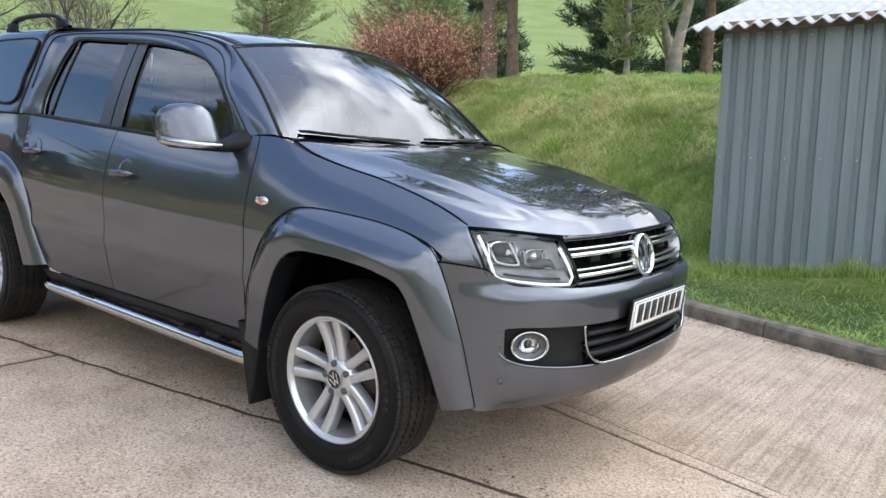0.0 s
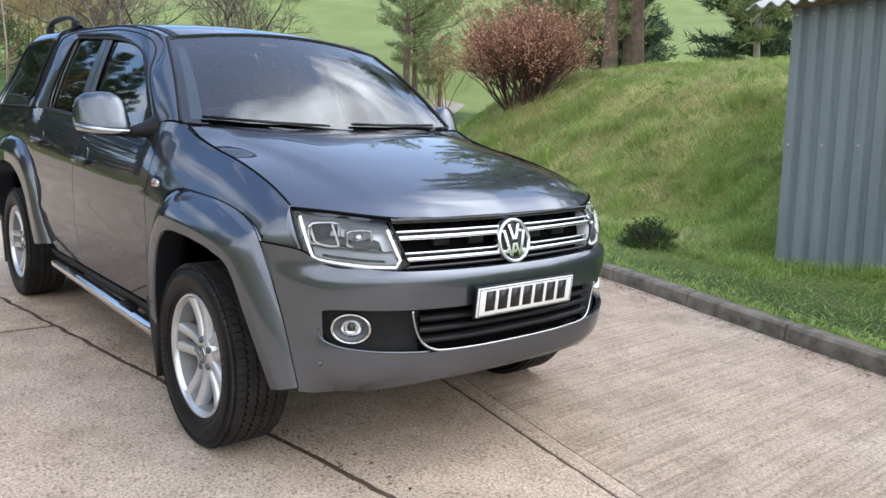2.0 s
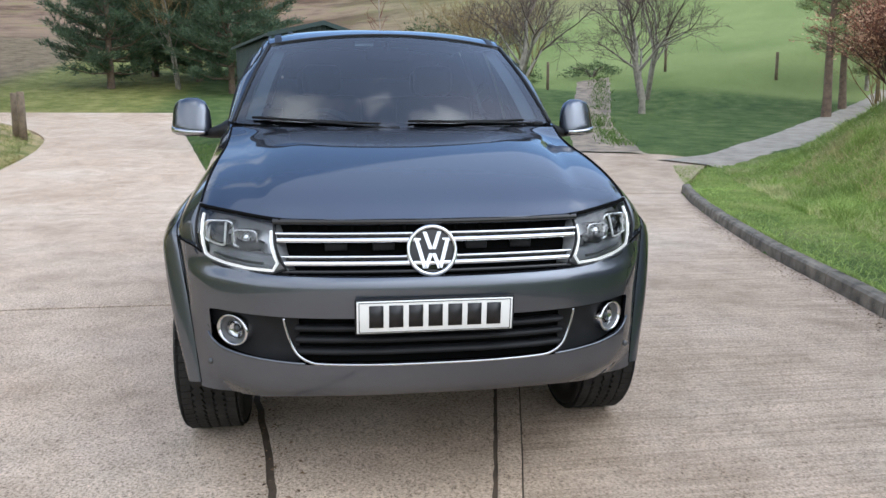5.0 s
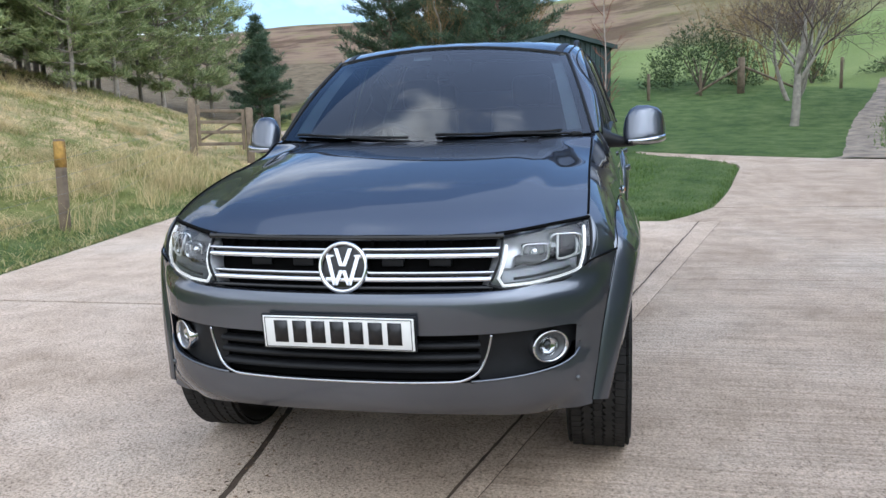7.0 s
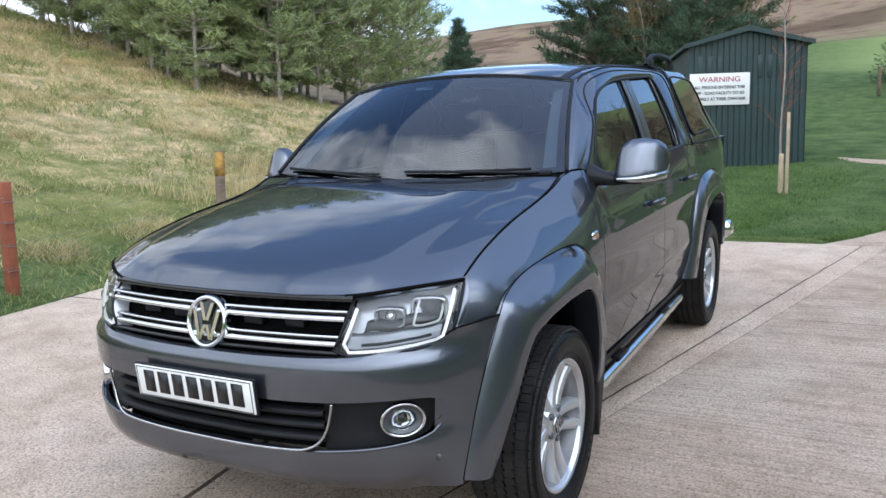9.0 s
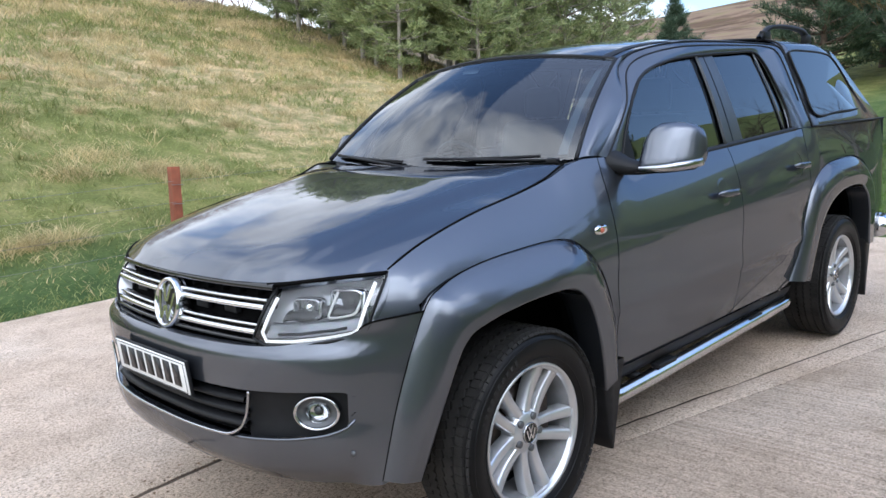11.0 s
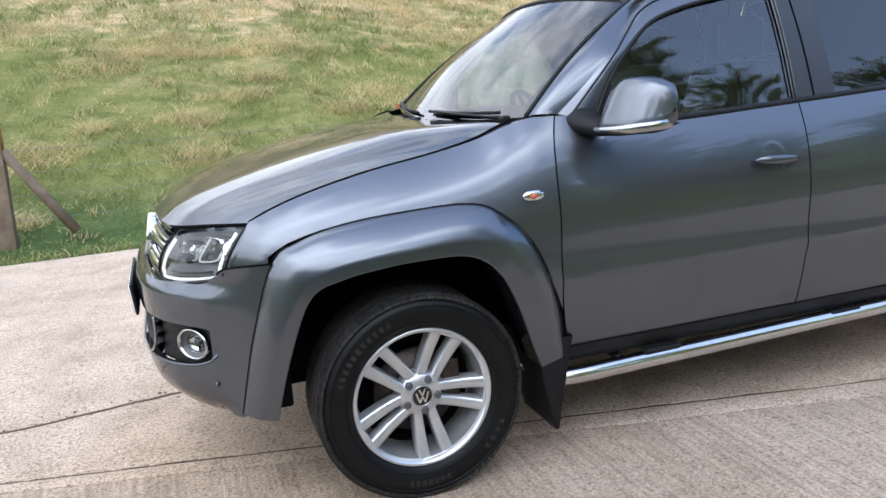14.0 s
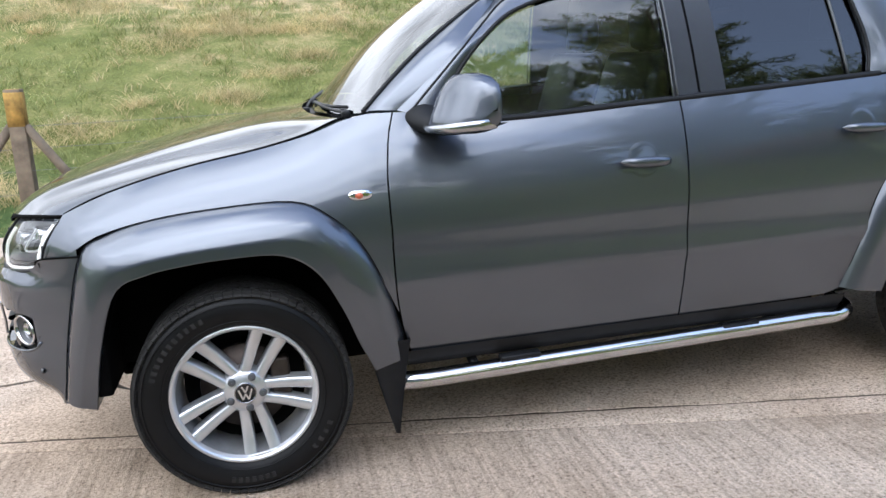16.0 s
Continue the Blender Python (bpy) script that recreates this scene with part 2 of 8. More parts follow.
def paint_material():
    m, nodes, links, b = material("metallic_grey_paint")
    n = noise_node(nodes, links, 1.3, 3)
    r = ramp_node(nodes, links, n.outputs["Fac"], [(0.3, (0.104, 0.114, 0.136)), (0.7, (0.114, 0.126, 0.150))])
    fl = noise_node(nodes, links, 900, 1)
    col = mixed(nodes, links, "OVERLAY", 0.25, r.outputs["Color"], fl.outputs["Color"])
    links.new(col, b.inputs["Base Color"])
    b.inputs["Metallic"].default_value = 0.88
    b.inputs["Roughness"].default_value = 0.32
    b.inputs["Specular Tint"].default_value = (0.04, 0.05, 0.07, 1)
    b.inputs["Coat Weight"].default_value = 1.0
    b.inputs["Coat Roughness"].default_value = 0.025
    b.inputs["Coat IOR"].default_value = 1.55
    return m


def sheet_material(name, colour):
    """Painted ribbed steel: each sheet a little different, streaked by rain."""
    m, nodes, links, b = material(name)
    info = nodes.new("ShaderNodeObjectInfo")
    tone = ramp_node(nodes, links, info.outputs["Random"], [(0.0, tuple(c * 0.86 for c in colour)), (1.0, tuple(c * 1.16 for c in colour))])
    streak = noise_node(nodes, links, 1.0, 5, 0.6, stretch=(9, 9, 0.7))
    wear = ramp_node(nodes, links, streak.outputs["Fac"], [(0.35, (0.82, 0.83, 0.82)), (0.6, (1.05, 1.05, 1.04))])
    col = mixed(nodes, links, "MULTIPLY", 0.8, tone.outputs["Color"], wear.outputs["Color"])
    links.new(col, b.inputs["Base Color"])
    b.inputs["Roughness"].default_value = 0.45
    bump_from(nodes, links, b, streak.outputs["Fac"], 0.2, 0.002)
    return m


def glass_material(name, tint, gloss=1.0, ior=1.6):
    m, nodes, links, b = material(name)
    nodes.remove(b)
    out = nodes["Material Output"]
    clear = nodes.new("ShaderNodeBsdfTransparent")
    clear.inputs["Color"].default_value = (*tint, 1)
    shine = nodes.new("ShaderNodeBsdfGlossy")
    shine.inputs["Roughness"].default_value = 0.015
    shine.inputs["Color"].default_value = (gloss, gloss, gloss, 1)
    fr = nodes.new("ShaderNodeFresnel")
    fr.inputs["IOR"].default_value = ior
    mx = nodes.new("ShaderNodeMixShader")
    links.new(fr.outputs["Fac"], mx.inputs["Fac"])
    links.new(clear.outputs["BSDF"], mx.inputs[1])
    links.new(shine.outputs["BSDF"], mx.inputs[2])
    links.new(mx.outputs["Shader"], out.inputs["Surface"])
    return m


def glow_material(name, colour, strength):
    m, nodes, links, b = material(name)
    b.inputs["Base Color"].default_value = (*colour, 1)
    b.inputs["Emission Color"].default_value = (*colour, 1)
    b.inputs["Emission Strength"].default_value = strength
    return m


def concrete_material(name, broom):
    m, nodes, links, b = material(name)
    big = noise_node(nodes, links, 0.55, 6, 0.6)
    mid = noise_node(nodes, links, 3.2, 6, 0.62)
    speck = noise_node(nodes, links, 80, 5, 0.85)
    pebble = noise_node(nodes, links, 38, 2, 0.5)
    base = ramp_node(nodes, links, big.outputs["Fac"], [(0.28, (0.55, 0.425, 0.315)), (0.5, (0.67, 0.535, 0.415)), (0.72, (0.73, 0.615, 0.50))])
    tone = ramp_node(nodes, links, mid.outputs["Fac"], [(0.3, (0.66, 0.64, 0.61)), (0.62, (1, 1, 1))])
    grit = ramp_node(nodes, links, speck.outputs["Fac"], [(0.37, (0.15, 0.12, 0.10)), (0.48, (0.84, 0.83, 0.82)), (0.57, (1, 1, 1)), (0.66, (1.4, 1.38, 1.35))])
    col = mixed(nodes, links, "MULTIPLY", 0.75, base.outputs["Color"], tone.outputs["Color"])
    col = mixed(nodes, links, "MULTIPLY", 0.8 if broom else 0.95, col, grit.outputs["Color"])
    pits = ramp_node(nodes, links, pebble.outputs["Fac"], [(0.29, (0.42, 0.37, 0.33)), (0.35, (1, 1, 1))])
    col = mixed(nodes, links, "MULTIPLY", 0.6, col, pits.outputs["Color"])
    if broom:
        streak = noise_node(nodes, links, 1.0, 5, 0.6, stretch=(46, 0.8, 1), distort=0.15)
        st = ramp_node(nodes, links, streak.outputs["Fac"], [(0.36, (0.55, 0.53, 0.50)), (0.58, (1, 1, 1))])
        col = mixed(nodes, links, "MULTIPLY", 0.55, col, st.outputs["Color"])
    links.new(col, b.inputs["Base Color"])
    b.inputs["Roughness"].default_value = 0.93
    b.inputs["Specular IOR Level"].default_value = 0.25
    add = nodes.new("ShaderNodeMath")
    add.operation = "ADD"
    links.new(speck.outputs["Fac"], add.inputs[0])
    if broom:
        links.new(streak.outputs["Fac"], add.inputs[1])
    else:
        links.new(mid.outputs["Fac"], add.inputs[1])
    bump_from(nodes, links, b, add.outputs[0], 0.85, 0.012 if broom else 0.008)
    return m


def foliage_material(name, dark, light, rough=0.6):
    """Leaves and needles: tone by piece, a little light through them."""
    m, nodes, links, b = material(name)
    geo = nodes.new("ShaderNodeNewGeometry")
    r = ramp_node(nodes, links, geo.outputs["Random Per Island"], [(0.0, dark), (1.0, light)])
    n = noise_node(nodes, links, 1.1, 3)
    t = ramp_node(nodes, links, n.outputs["Fac"], [(0.3, (0.7, 0.7, 0.7)), (0.7, (1.15, 1.15, 1.15))])
    col = mixed(nodes, links, "MULTIPLY", 1.0, r.outputs["Color"], t.outputs["Color"])
    links.new(col, b.inputs["Base Color"])
    b.inputs["Roughness"].default_value = rough
    b.inputs["Specular IOR Level"].default_value = 0.2
    thin_ = nodes.new("ShaderNodeBsdfTranslucent")
    links.new(col, thin_.inputs["Color"])
    mx = nodes.new("ShaderNodeMixShader")
    mx.inputs["Fac"].default_value = 0.38
    links.new(b.outputs["BSDF"], mx.inputs[1])
    links.new(thin_.outputs["BSDF"], mx.inputs[2])
    links.new(mx.outputs["Shader"], nodes["Material Output"].inputs["Surface"])
    return m


PAINT = paint_material()
CHROME = plain("chrome", (0.72, 0.73, 0.75), 0.09, 1.0, 0.03)
STEEL = plain("polished_steel", (0.68, 0.68, 0.69), 0.13, 1.0, 0.06)
ALLOY = plain("silver_alloy", (0.60, 0.61, 0.63), 0.3, 0.75, 0.05, coat=0.6)
RUBBER = plain("tyre_rubber", (0.0065, 0.0065, 0.007), 0.45, 0.0, 0.3, 9, 0.0006, 0.0, 0.2)
TREAD = plain("worn_tread_rubber", (0.024, 0.0225, 0.021), 0.85, 0.0, 0.35, 14, 0.0012, 0.0, 0.3)
BLACK = plain("black_plastic", (0.013, 0.0135, 0.015), 0.5, 0.0, 0.2, 14, 0.0, 0.0, 0.2)
GLOSSBLACK = plain("gloss_black_trim", (0.008, 0.008, 0.009), 0.12, 0.0, 0.1)
TRIMBLACK = plain("pillar_film", (0.03, 0.032, 0.038), 0.3, 0.0, 0.1)
# near-black, almost no gloss: shade of hollows and gaps put into colour
SHADEBLACK = plain("shade_black", (0.005, 0.005, 0.005), 0.95, 0.0, 0.1, spec=0.06)
CABIN = plain("cabin_grey", (0.028, 0.029, 0.032), 0.75, 0.0, 0.2, spec=0.2)
HEADLINE = plain("cabin_headlining", (0.27, 0.275, 0.28), 0.9, 0.0, 0.08)
LEATHER = plain("seat_leather", (0.03, 0.031, 0.034), 0.5, 0.0, 0.2, 12, 0.0006)
SCREEN = glass_material("windscreen_glass", (0.50, 0.60, 0.67), 1.0, 1.80)
SIDEGLASS = glass_material("side_glass", (0.62, 0.70, 0.67), 1.0, 1.85)
PRIVACY = glass_material("privacy_glass", (0.05, 0.055, 0.065), 1.0, 1.70)
LENS = glass_material("lamp_lens", (0.93, 0.94, 0.95), 1.0, 1.45)
LEDSTRIP = glow_material("led_strip", (1.0, 0.98, 0.93), 0.35)
BUCKET = plain("lamp_bucket", (0.33, 0.34, 0.36), 0.38, 0.85, 0.12)
GREYTRIM = plain("satin_grey_trim", (0.10, 0.105, 0.112), 0.35, 0.3, 0.1)
LAMPDARK = plain("lamp_dark", (0.48, 0.49, 0.51), 0.3, 0.6, 0.15)
AMBER = plain("amber_lens", (0.55, 0.14, 0.08), 0.2, 0.0, 0.1)
PALETRIM = plain("satin_chrome", (0.50, 0.51, 0.53), 0.22, 1.0, 0.06)
PLATEWHITE = plain("plate_white", (0.78, 0.78, 0.76), 0.3, 0.0, 0.03)
INK = plain("plate_ink", (0.012, 0.012, 0.014), 0.4, 0.0, 0.1)
BARREL = plain("dull_rim_grey", (0.27, 0.27, 0.275), 0.5, 0.5, 0.2, 12)
DISC = plain("brake_steel", (0.07, 0.055, 0.048), 0.45, 0.8, 0.3, 30)

# ---- the land ----
EDGE_R = hermite([(-60, 34.0), (-40, 23.0), (-27, 13.6), (-25.5, 12.2), (-23.5, 10.7), (-21.6, 9.25), (-19.5, 8.1), (-17.5, 7.3), (-14.0, 6.5), (-10.5, 6.05), (-7.5, 5.75), (-4.8, 5.3), (-2.6, 4.95), (-1.3, 4.78), (0.5, 4.62), (2.5, 4.54), (40, 4.4)])
KERB = hermite([(-12, 6.6), (-8.3, 5.25), (-6.0, 4.5), (-4.3, 4.02), (-3.0, 3.70), (-2.0, 3.50), (-1.0, 3.28), (0.0, 2.98), (0.9, 2.72), (1.5, 2.55), (3.5, 2.02), (6, 1.55), (10, 1.15), (20, 0.9), (60, 0.6)])
SKYLINE = hermite([(-200, 13.5), (-180, 9.7), (-173, 9.0), (-158, 8.0), (-150, 7.2), (-120, 7.4), (-90, 9.0), (-60, 5.0), (0, 3.0), (60, 6.0), (90, 14.0), (120, 14.0), (150, 13.5), (160, 12.8), (180, 9.7)])


def back_rise(x):
    k = max(0.0, -7.0 - x)
    far = max(0.0, -22.0 - x)
    return 0.048 * k * k / (k + 1.0) + 0.085 * far * far / (far + 2.0)


def land(x, y):
    """Height of the ground in the truck's frame."""
    z = back_rise(x) if x > -60 else back_rise(-60)
    d = -y - EDGE_R(x)
    e = y - KERB(x)
    if d > 0:
        soft = d * d / (d + 0.5)
        z += (0.285 - (0.24 * smooth01(9, 22, x) if x > 9 else 0.0)) * min(soft, 46.0) * (1 - 0.35 * smooth01(-18, -40, x) if x < -18 else 1.0)
        z += 0.10 * noise.noise(Vector((x * 0.35, y * 0.35, 0))) * min(1, d / 2) + 0.06 * noise.noise(Vector((x * 1.3, y * 1.3, 4))) * min(1, d) + 0.045 * noise.noise(Vector((x * 3.4, y * 3.4, 6))) * min(1, d * 0.6)
    elif x > -8.6 and e > 0.12:
        f = smooth01(-8.6, -7.6, x)
        z += 0.10 * f
    if e > 1.3:
        fade = smooth01(-14.5, -8.8, x)
        bank = 1.75 * smooth01(1.4, 5.0, e) + 0.7 * smooth01(3.6, 8.0, e) + 0.02 * max(0, e - 8)
        steep = 0.05 + 0.14 * smooth01(-26, -33, x) if x < -26 else 0.05
        far = steep * max(0.0, min(e, 40.0) - 5.0)
        z += bank * fade + (1 - fade) * min(far, 4.4) * smooth01(0, 6, e - 3)
        z += fade * (0.15 * noise.noise(Vector((x * 0.8, y * 0.8, 9))) + 0.10 * noise.noise(Vector((x * 2.0, y * 2.0, 5))) + 0.05 * noise.noise(Vector((x * 4.3, y * 4.3, 2)))) * smooth01(1.2, 2.2, e)
    return z


def on_land(x, y, lift=0.0):
    """A point of the ground in the world: near land runs out into far hills that meet the skyline."""
    r = math.hypot(x, y)
    if r < 45:
        return SLOPE @ Vector((x, y, land(x, y) + lift))
    k = smooth01(45, 330, r)
    p = SLOPE @ Vector((x, y, 0))
    near = Vector((x, y, 0)) * (70 / r) if r > 70 else Vector((x, y, 0))
    low = (SLOPE @ Vector((near.x, near.y, land(near.x, near.y)))).z
    el = SKYLINE(math.degrees(math.atan2(y, x)))
    top = 1.4 + 330 * math.tan(radians(el)) * (1 + 0.02 * noise.noise(Vector((x * 0.012, y * 0.012, 2))))
    z = low * (1 - k) + top * k + 1.0 * noise.noise(Vector((x * 0.03, y * 0.03, 7))) * smooth01(60, 120, r) * (1 - 0.6 * k)
    return Vector((p.x, p.y, z * (1 - smooth01(420, 1300, r)) + lift))


def spread(reach, fine, n):
    k = [i / n for i in range(-n, n + 1)]
    a = 6.0
    return [math.copysign(fine * n * abs(t) + (reach - fine * n) * (math.exp(a * abs(t)) - 1 - a * abs(t)) / (math.exp(a) - 1 - a), t) for t in k]


def ground_material():
    """Lawn and meadow near, straw-coloured slope on one side, bracken-brown moor far off."""
    m, nodes, links, b = material("ground_turf")
    co = nodes.new("ShaderNodeTexCoord")
    sep = nodes.new("ShaderNodeSeparateXYZ")
    links.new(co.outputs["Object"], sep.inputs["Vector"])
    big = noise_node(nodes, links, 0.16, 5, 0.62)
    mid = noise_node(nodes, links, 1.5, 6, 0.66)
    fine = noise_node(nodes, links, 24, 5, 0.72)
    lawn = ramp_node(nodes, links, mid.outputs["Fac"], [(0.28, (0.048, 0.086, 0.026)), (0.5, (0.095, 0.142, 0.045)), (0.74, (0.175, 0.21, 0.082))])
    straw = ramp_node(nodes, links, mid.outputs["Fac"], [(0.3, (0.20, 0.22, 0.075)), (0.47, (0.36, 0.31, 0.155)), (0.63, (0.64, 0.465, 0.265))])
    olive = ramp_node(nodes, links, mid.outputs["Fac"], [(0.28, (0.11, 0.135, 0.034)), (0.5, (0.215, 0.225, 0.070)), (0.74, (0.36, 0.325, 0.130))])

    def rise(source, lo, hi):
        r = nodes.new("ShaderNodeMapRange")
        r.interpolation_type = "SMOOTHSTEP"
        r.inputs["From Min"].default_value = lo
        r.inputs["From Max"].default_value = hi
        links.new(source, r.inputs["Value"])
        return r.outputs["Result"]

    def math_node(op, a, bb):
        k = nodes.new("ShaderNodeMath")
        k.operation = op
        for i, v in enumerate((a, bb)):
            if isinstance(v, (int, float)):
                k.inputs[i].default_value = v
            else:
                links.new(v, k.inputs[i])
        return k.outputs[0]

    # olive meadow beyond the drive, straw cover higher up in patches, pale pasture far off
    wob = math_node("MULTIPLY", math_node("SUBTRACT", big.outputs["Fac"], 0.5), 20.0)
    wob = math_node("ADD", wob, math_node("MULTIPLY", math_node("SUBTRACT", mid.outputs["Fac"], 0.5), 13.0))
    minus_y = math_node("MULTIPLY", sep.outputs["Y"], -1.0)
    col = mixed(nodes, links, "MIX", rise(minus_y, 5.4, 7.2), lawn.outputs["Color"], olive.outputs["Color"])
    # bank turf: yellower grass, also lightened in colour to look brightly lit
    rough = ramp_node(nodes, links, mid.outputs["Fac"], [(0.28, (0.12, 0.19, 0.04)), (0.5, (0.23, 0.30, 0.075)), (0.72, (0.40, 0.40, 0.155))])
    on_bank = math_node("MULTIPLY", rise(sep.outputs["Y"], 3.4, 5.4), rise(sep.outputs["X"], -14.0, -10.0))
    col = mixed(nodes, links, "MIX", on_bank, col, rough.outputs["Color"])
    up_slope = rise(math_node("ADD", math_node("SUBTRACT", minus_y, math_node("MULTIPLY", sep.outputs["X"], 0.7)), wob), 10.5, 19.0)
    col = mixed(nodes, links, "MIX", math_node("MULTIPLY", up_slope, math_node("MULTIPLY", rise(minus_y, 5.0, 8.0), rise(sep.outputs["X"], -26.5, -22.5))), col, straw.outputs["Color"])
    pasture = ramp_node(nodes, links, big.outputs["Fac"], [(0.3, (0.17, 0.225, 0.072)), (0.7, (0.25, 0.30, 0.11))])
    away = math_node("MULTIPLY", rise(math_node("SUBTRACT", math_node("MULTIPLY", sep.outputs["Y"], 0.8), sep.outputs["X"]), 41.0, 43.0), rise(sep.outputs["Y"], -4.0, 4.0))
    col = mixed(nodes, links, "MIX", away, col, pasture.outputs["Color"])
    # brown litter under the wood
    wood = math_node("MULTIPLY", rise(math_node("SUBTRACT", math_node("MULTIPLY", wob, 0.06), sep.outputs["X"]), 14.5, 16.5), rise(minus_y, 13.5, 16.0))
    leafmould = ramp_node(nodes, links, mid.outputs["Fac"], [(0.3, (0.10, 0.075, 0.045)), (0.7, (0.26, 0.205, 0.13))])
    col = mixed(nodes, links, "MIX", wood, col, leafmould.outputs["Color"])
    # moor
    far = math_node("MULTIPLY", sep.outputs["X"], -1.0)
    moorc = ramp_node(nodes, links, big.outputs["Fac"], [(0.3, (0.13, 0.085, 0.055)), (0.5, (0.26, 0.18, 0.12)), (0.7, (0.22, 0.19, 0.085))])
    heath = noise_node(nodes, links, 0.035, 5, 0.65)
    patch = ramp_node(nodes, links, heath.outputs["Fac"], [(0.42, (0.45, 0.40, 0.36)), (0.52, (1, 1, 1))])
    moor_low = mixed(nodes, links, "MULTIPLY", 0.9, moorc.outputs["Color"], patch.outputs["Color"])
    moor_all = mixed(nodes, links, "MIX", rise(sep.outputs["Z"], 39.0, 43.0), moor_low, (0.20, 0.22, 0.085))
    is_moor = math_node("MULTIPLY", rise(far, 60.0, 120.0), rise(math_node("MULTIPLY", sep.outputs["Y"], -1.0), -75.0, 10.0))
    col = mixed(nodes, links, "MIX", is_moor, col, moor_all)
    shade = ramp_node(nodes, links, fine.outputs["Fac"], [(0.3, (0.5, 0.5, 0.5)), (0.62, (1.1, 1.1, 1.1))])
    col = mixed(nodes, links, "MULTIPLY", 0.8, col, shade.outputs["Color"])
    links.new(col, b.inputs["Base Color"])
    b.inputs["Roughness"].default_value = 0.95
    b.inputs["Specular IOR Level"].default_value = 0.12
    bump_from(nodes, links, b, fine.outputs["Fac"], 0.9, 0.05)
    return m


GROUND = ground_material()
CONCRETE = concrete_material("exposed_concrete", False)
BROOMED = concrete_material("brushed_concrete", True)
JOINT = plain("joint_soil", (0.085, 0.06, 0.04), 0.95, 0.0, 0.4, 9, 0.004)
KERBSTONE = plain("kerb_concrete", (0.185, 0.16, 0.125), 0.95, 0.0, 0.6, 7, 0.008)


LAWN_L = hermite([(-22, 0.9), (-19, 1.0), (-16.5, 1.3), (-15.5, 1.7), (-14.2, 2.9), (-13.2, 3.25), (-12, 3.05), (-8.2, 2.2), (-7.6, 1.9), (-6.9, 1.45)])
BACK_L = hermite([(-16.6, 1.35), (-16.2, 1.75), (-15.0, 3.7), (-14.2, 5.4), (-13.6, 7.3), (-12.6, 7.7), (-10.5, 6.6), (-8.15, 5.2), (-6.9, 4.9)])


def build_ground():
    xs = [v - 6 for v in spread(1500, 0.17, 170)]
    ys = [v + 1 for v in spread(1500, 0.17, 170)]
    verts, faces = [], []
    n = len(ys)
    for x in xs:
        for y in ys:
            d, e = -y - EDGE_R(x), y - KERB(x)
            paved = d < 0.06 and ((x > -6.9 and e < 0.1) or (x > -25.7 and y < -1.3 - 0.21 * (-7 - x)) or (-16.4 < x <= -6.9 and y > LAWN_L(x) - 0.5 and y < BACK_L(x) + 0.12))
            verts.append(on_land(x, y, -0.10 if paved else 0.0))
    for i in range(len(xs) - 1):
        for j in range(n - 1):
            a = i * n + j
            faces.append((a, a + 1, a + n + 1, a + n))
    ob = new("ground", raw_mesh("ground", verts, faces, GROUND))
    bm = bmesh.new()
    rows = []
    for i in range(70):
        x = -7.05 - 13.6 * i / 69
        hi, lo = LAWN_L(x), LAWN_L(x) - 1.5
        rows.append([on_land(x, lo + (hi - lo) * j / 7, 0.028 if 0 < j < 7 else (-0.012 if j == 0 else -0.03)) for j in range(8)])
    rows.insert(0, [p + Vector((0.0, 0, -0.06)) for p in rows[0]])
    rows_mesh(bm, rows)
    turf = new("lawn", link_mesh("lawn", bm, GROUND))
    tagged(turf, "edge of the mown lawn beside the drive", "lawn", kind="structure")
    return tagged(ob, "green lawn and meadow rising to straw-coloured hillside", "ground", kind="structure")


build_ground()


# ---- concrete drive: slabs with soil-filled joints ----
MEET = 2.95          # where the middle slab runs to a point
JA = lambda x: -0.66 + 0.133 * min(x, MEET) + 0.022 * noise.noise(Vector((x * 1.7, 0, 3))) + 0.014 * noise.noise(Vector((x * 6.5, 0, 8)))
JB = lambda x: 0.42 - 0.215 * x if x < MEET else JA(x) + 0.03
JC = lambda x: 0.535 - 0.235 * min(x, MEET)
drive = tagged(new("road"), "pale worn concrete drive laid in slabs", "drive", kind="structure")


def slab(lo, hi, x0, x1, mat, step=0.07, gap=0.018, thick=0.11, ends=(0.011, 0.011), label=""):
    """A slab between two lines y = lo(x), y = hi(x)."""
    bm = bmesh.new()
    n = max(2, int(abs(x1 - x0) / step) + 1)
    xs = [x0 + ends[0] + (x1 - x0 - ends[0] - ends[1]) * i / (n - 1) for i in range(n)]
    rag = lambda x, y: min(1.0, gap / 0.012) * (0.012 * noise.noise(Vector((x * 3, y * 3, 1))) + 0.010 * noise.noise(Vector((x * 14, y * 14, 5))))
    top = []
    for x in xs:
        a, b = lo(x) + gap + rag(x, lo(x)), hi(x) - gap + rag(x, hi(x))
        m = 8
        row = []
        for j in range(m):
            y = a + (b - a) * j / (m - 1)
            lip = -0.004 if j in (0, m - 1) else 0.0
            row.append(Vector((x, y, back_rise(x) + lip)))
        top.append(row)
    skin(bm, top, (0, 0, -thick))
    for v in bm.verts:
        v.co = SLOPE @ v.co
    return part("slab", bm, mat, drive, label, smooth=False)


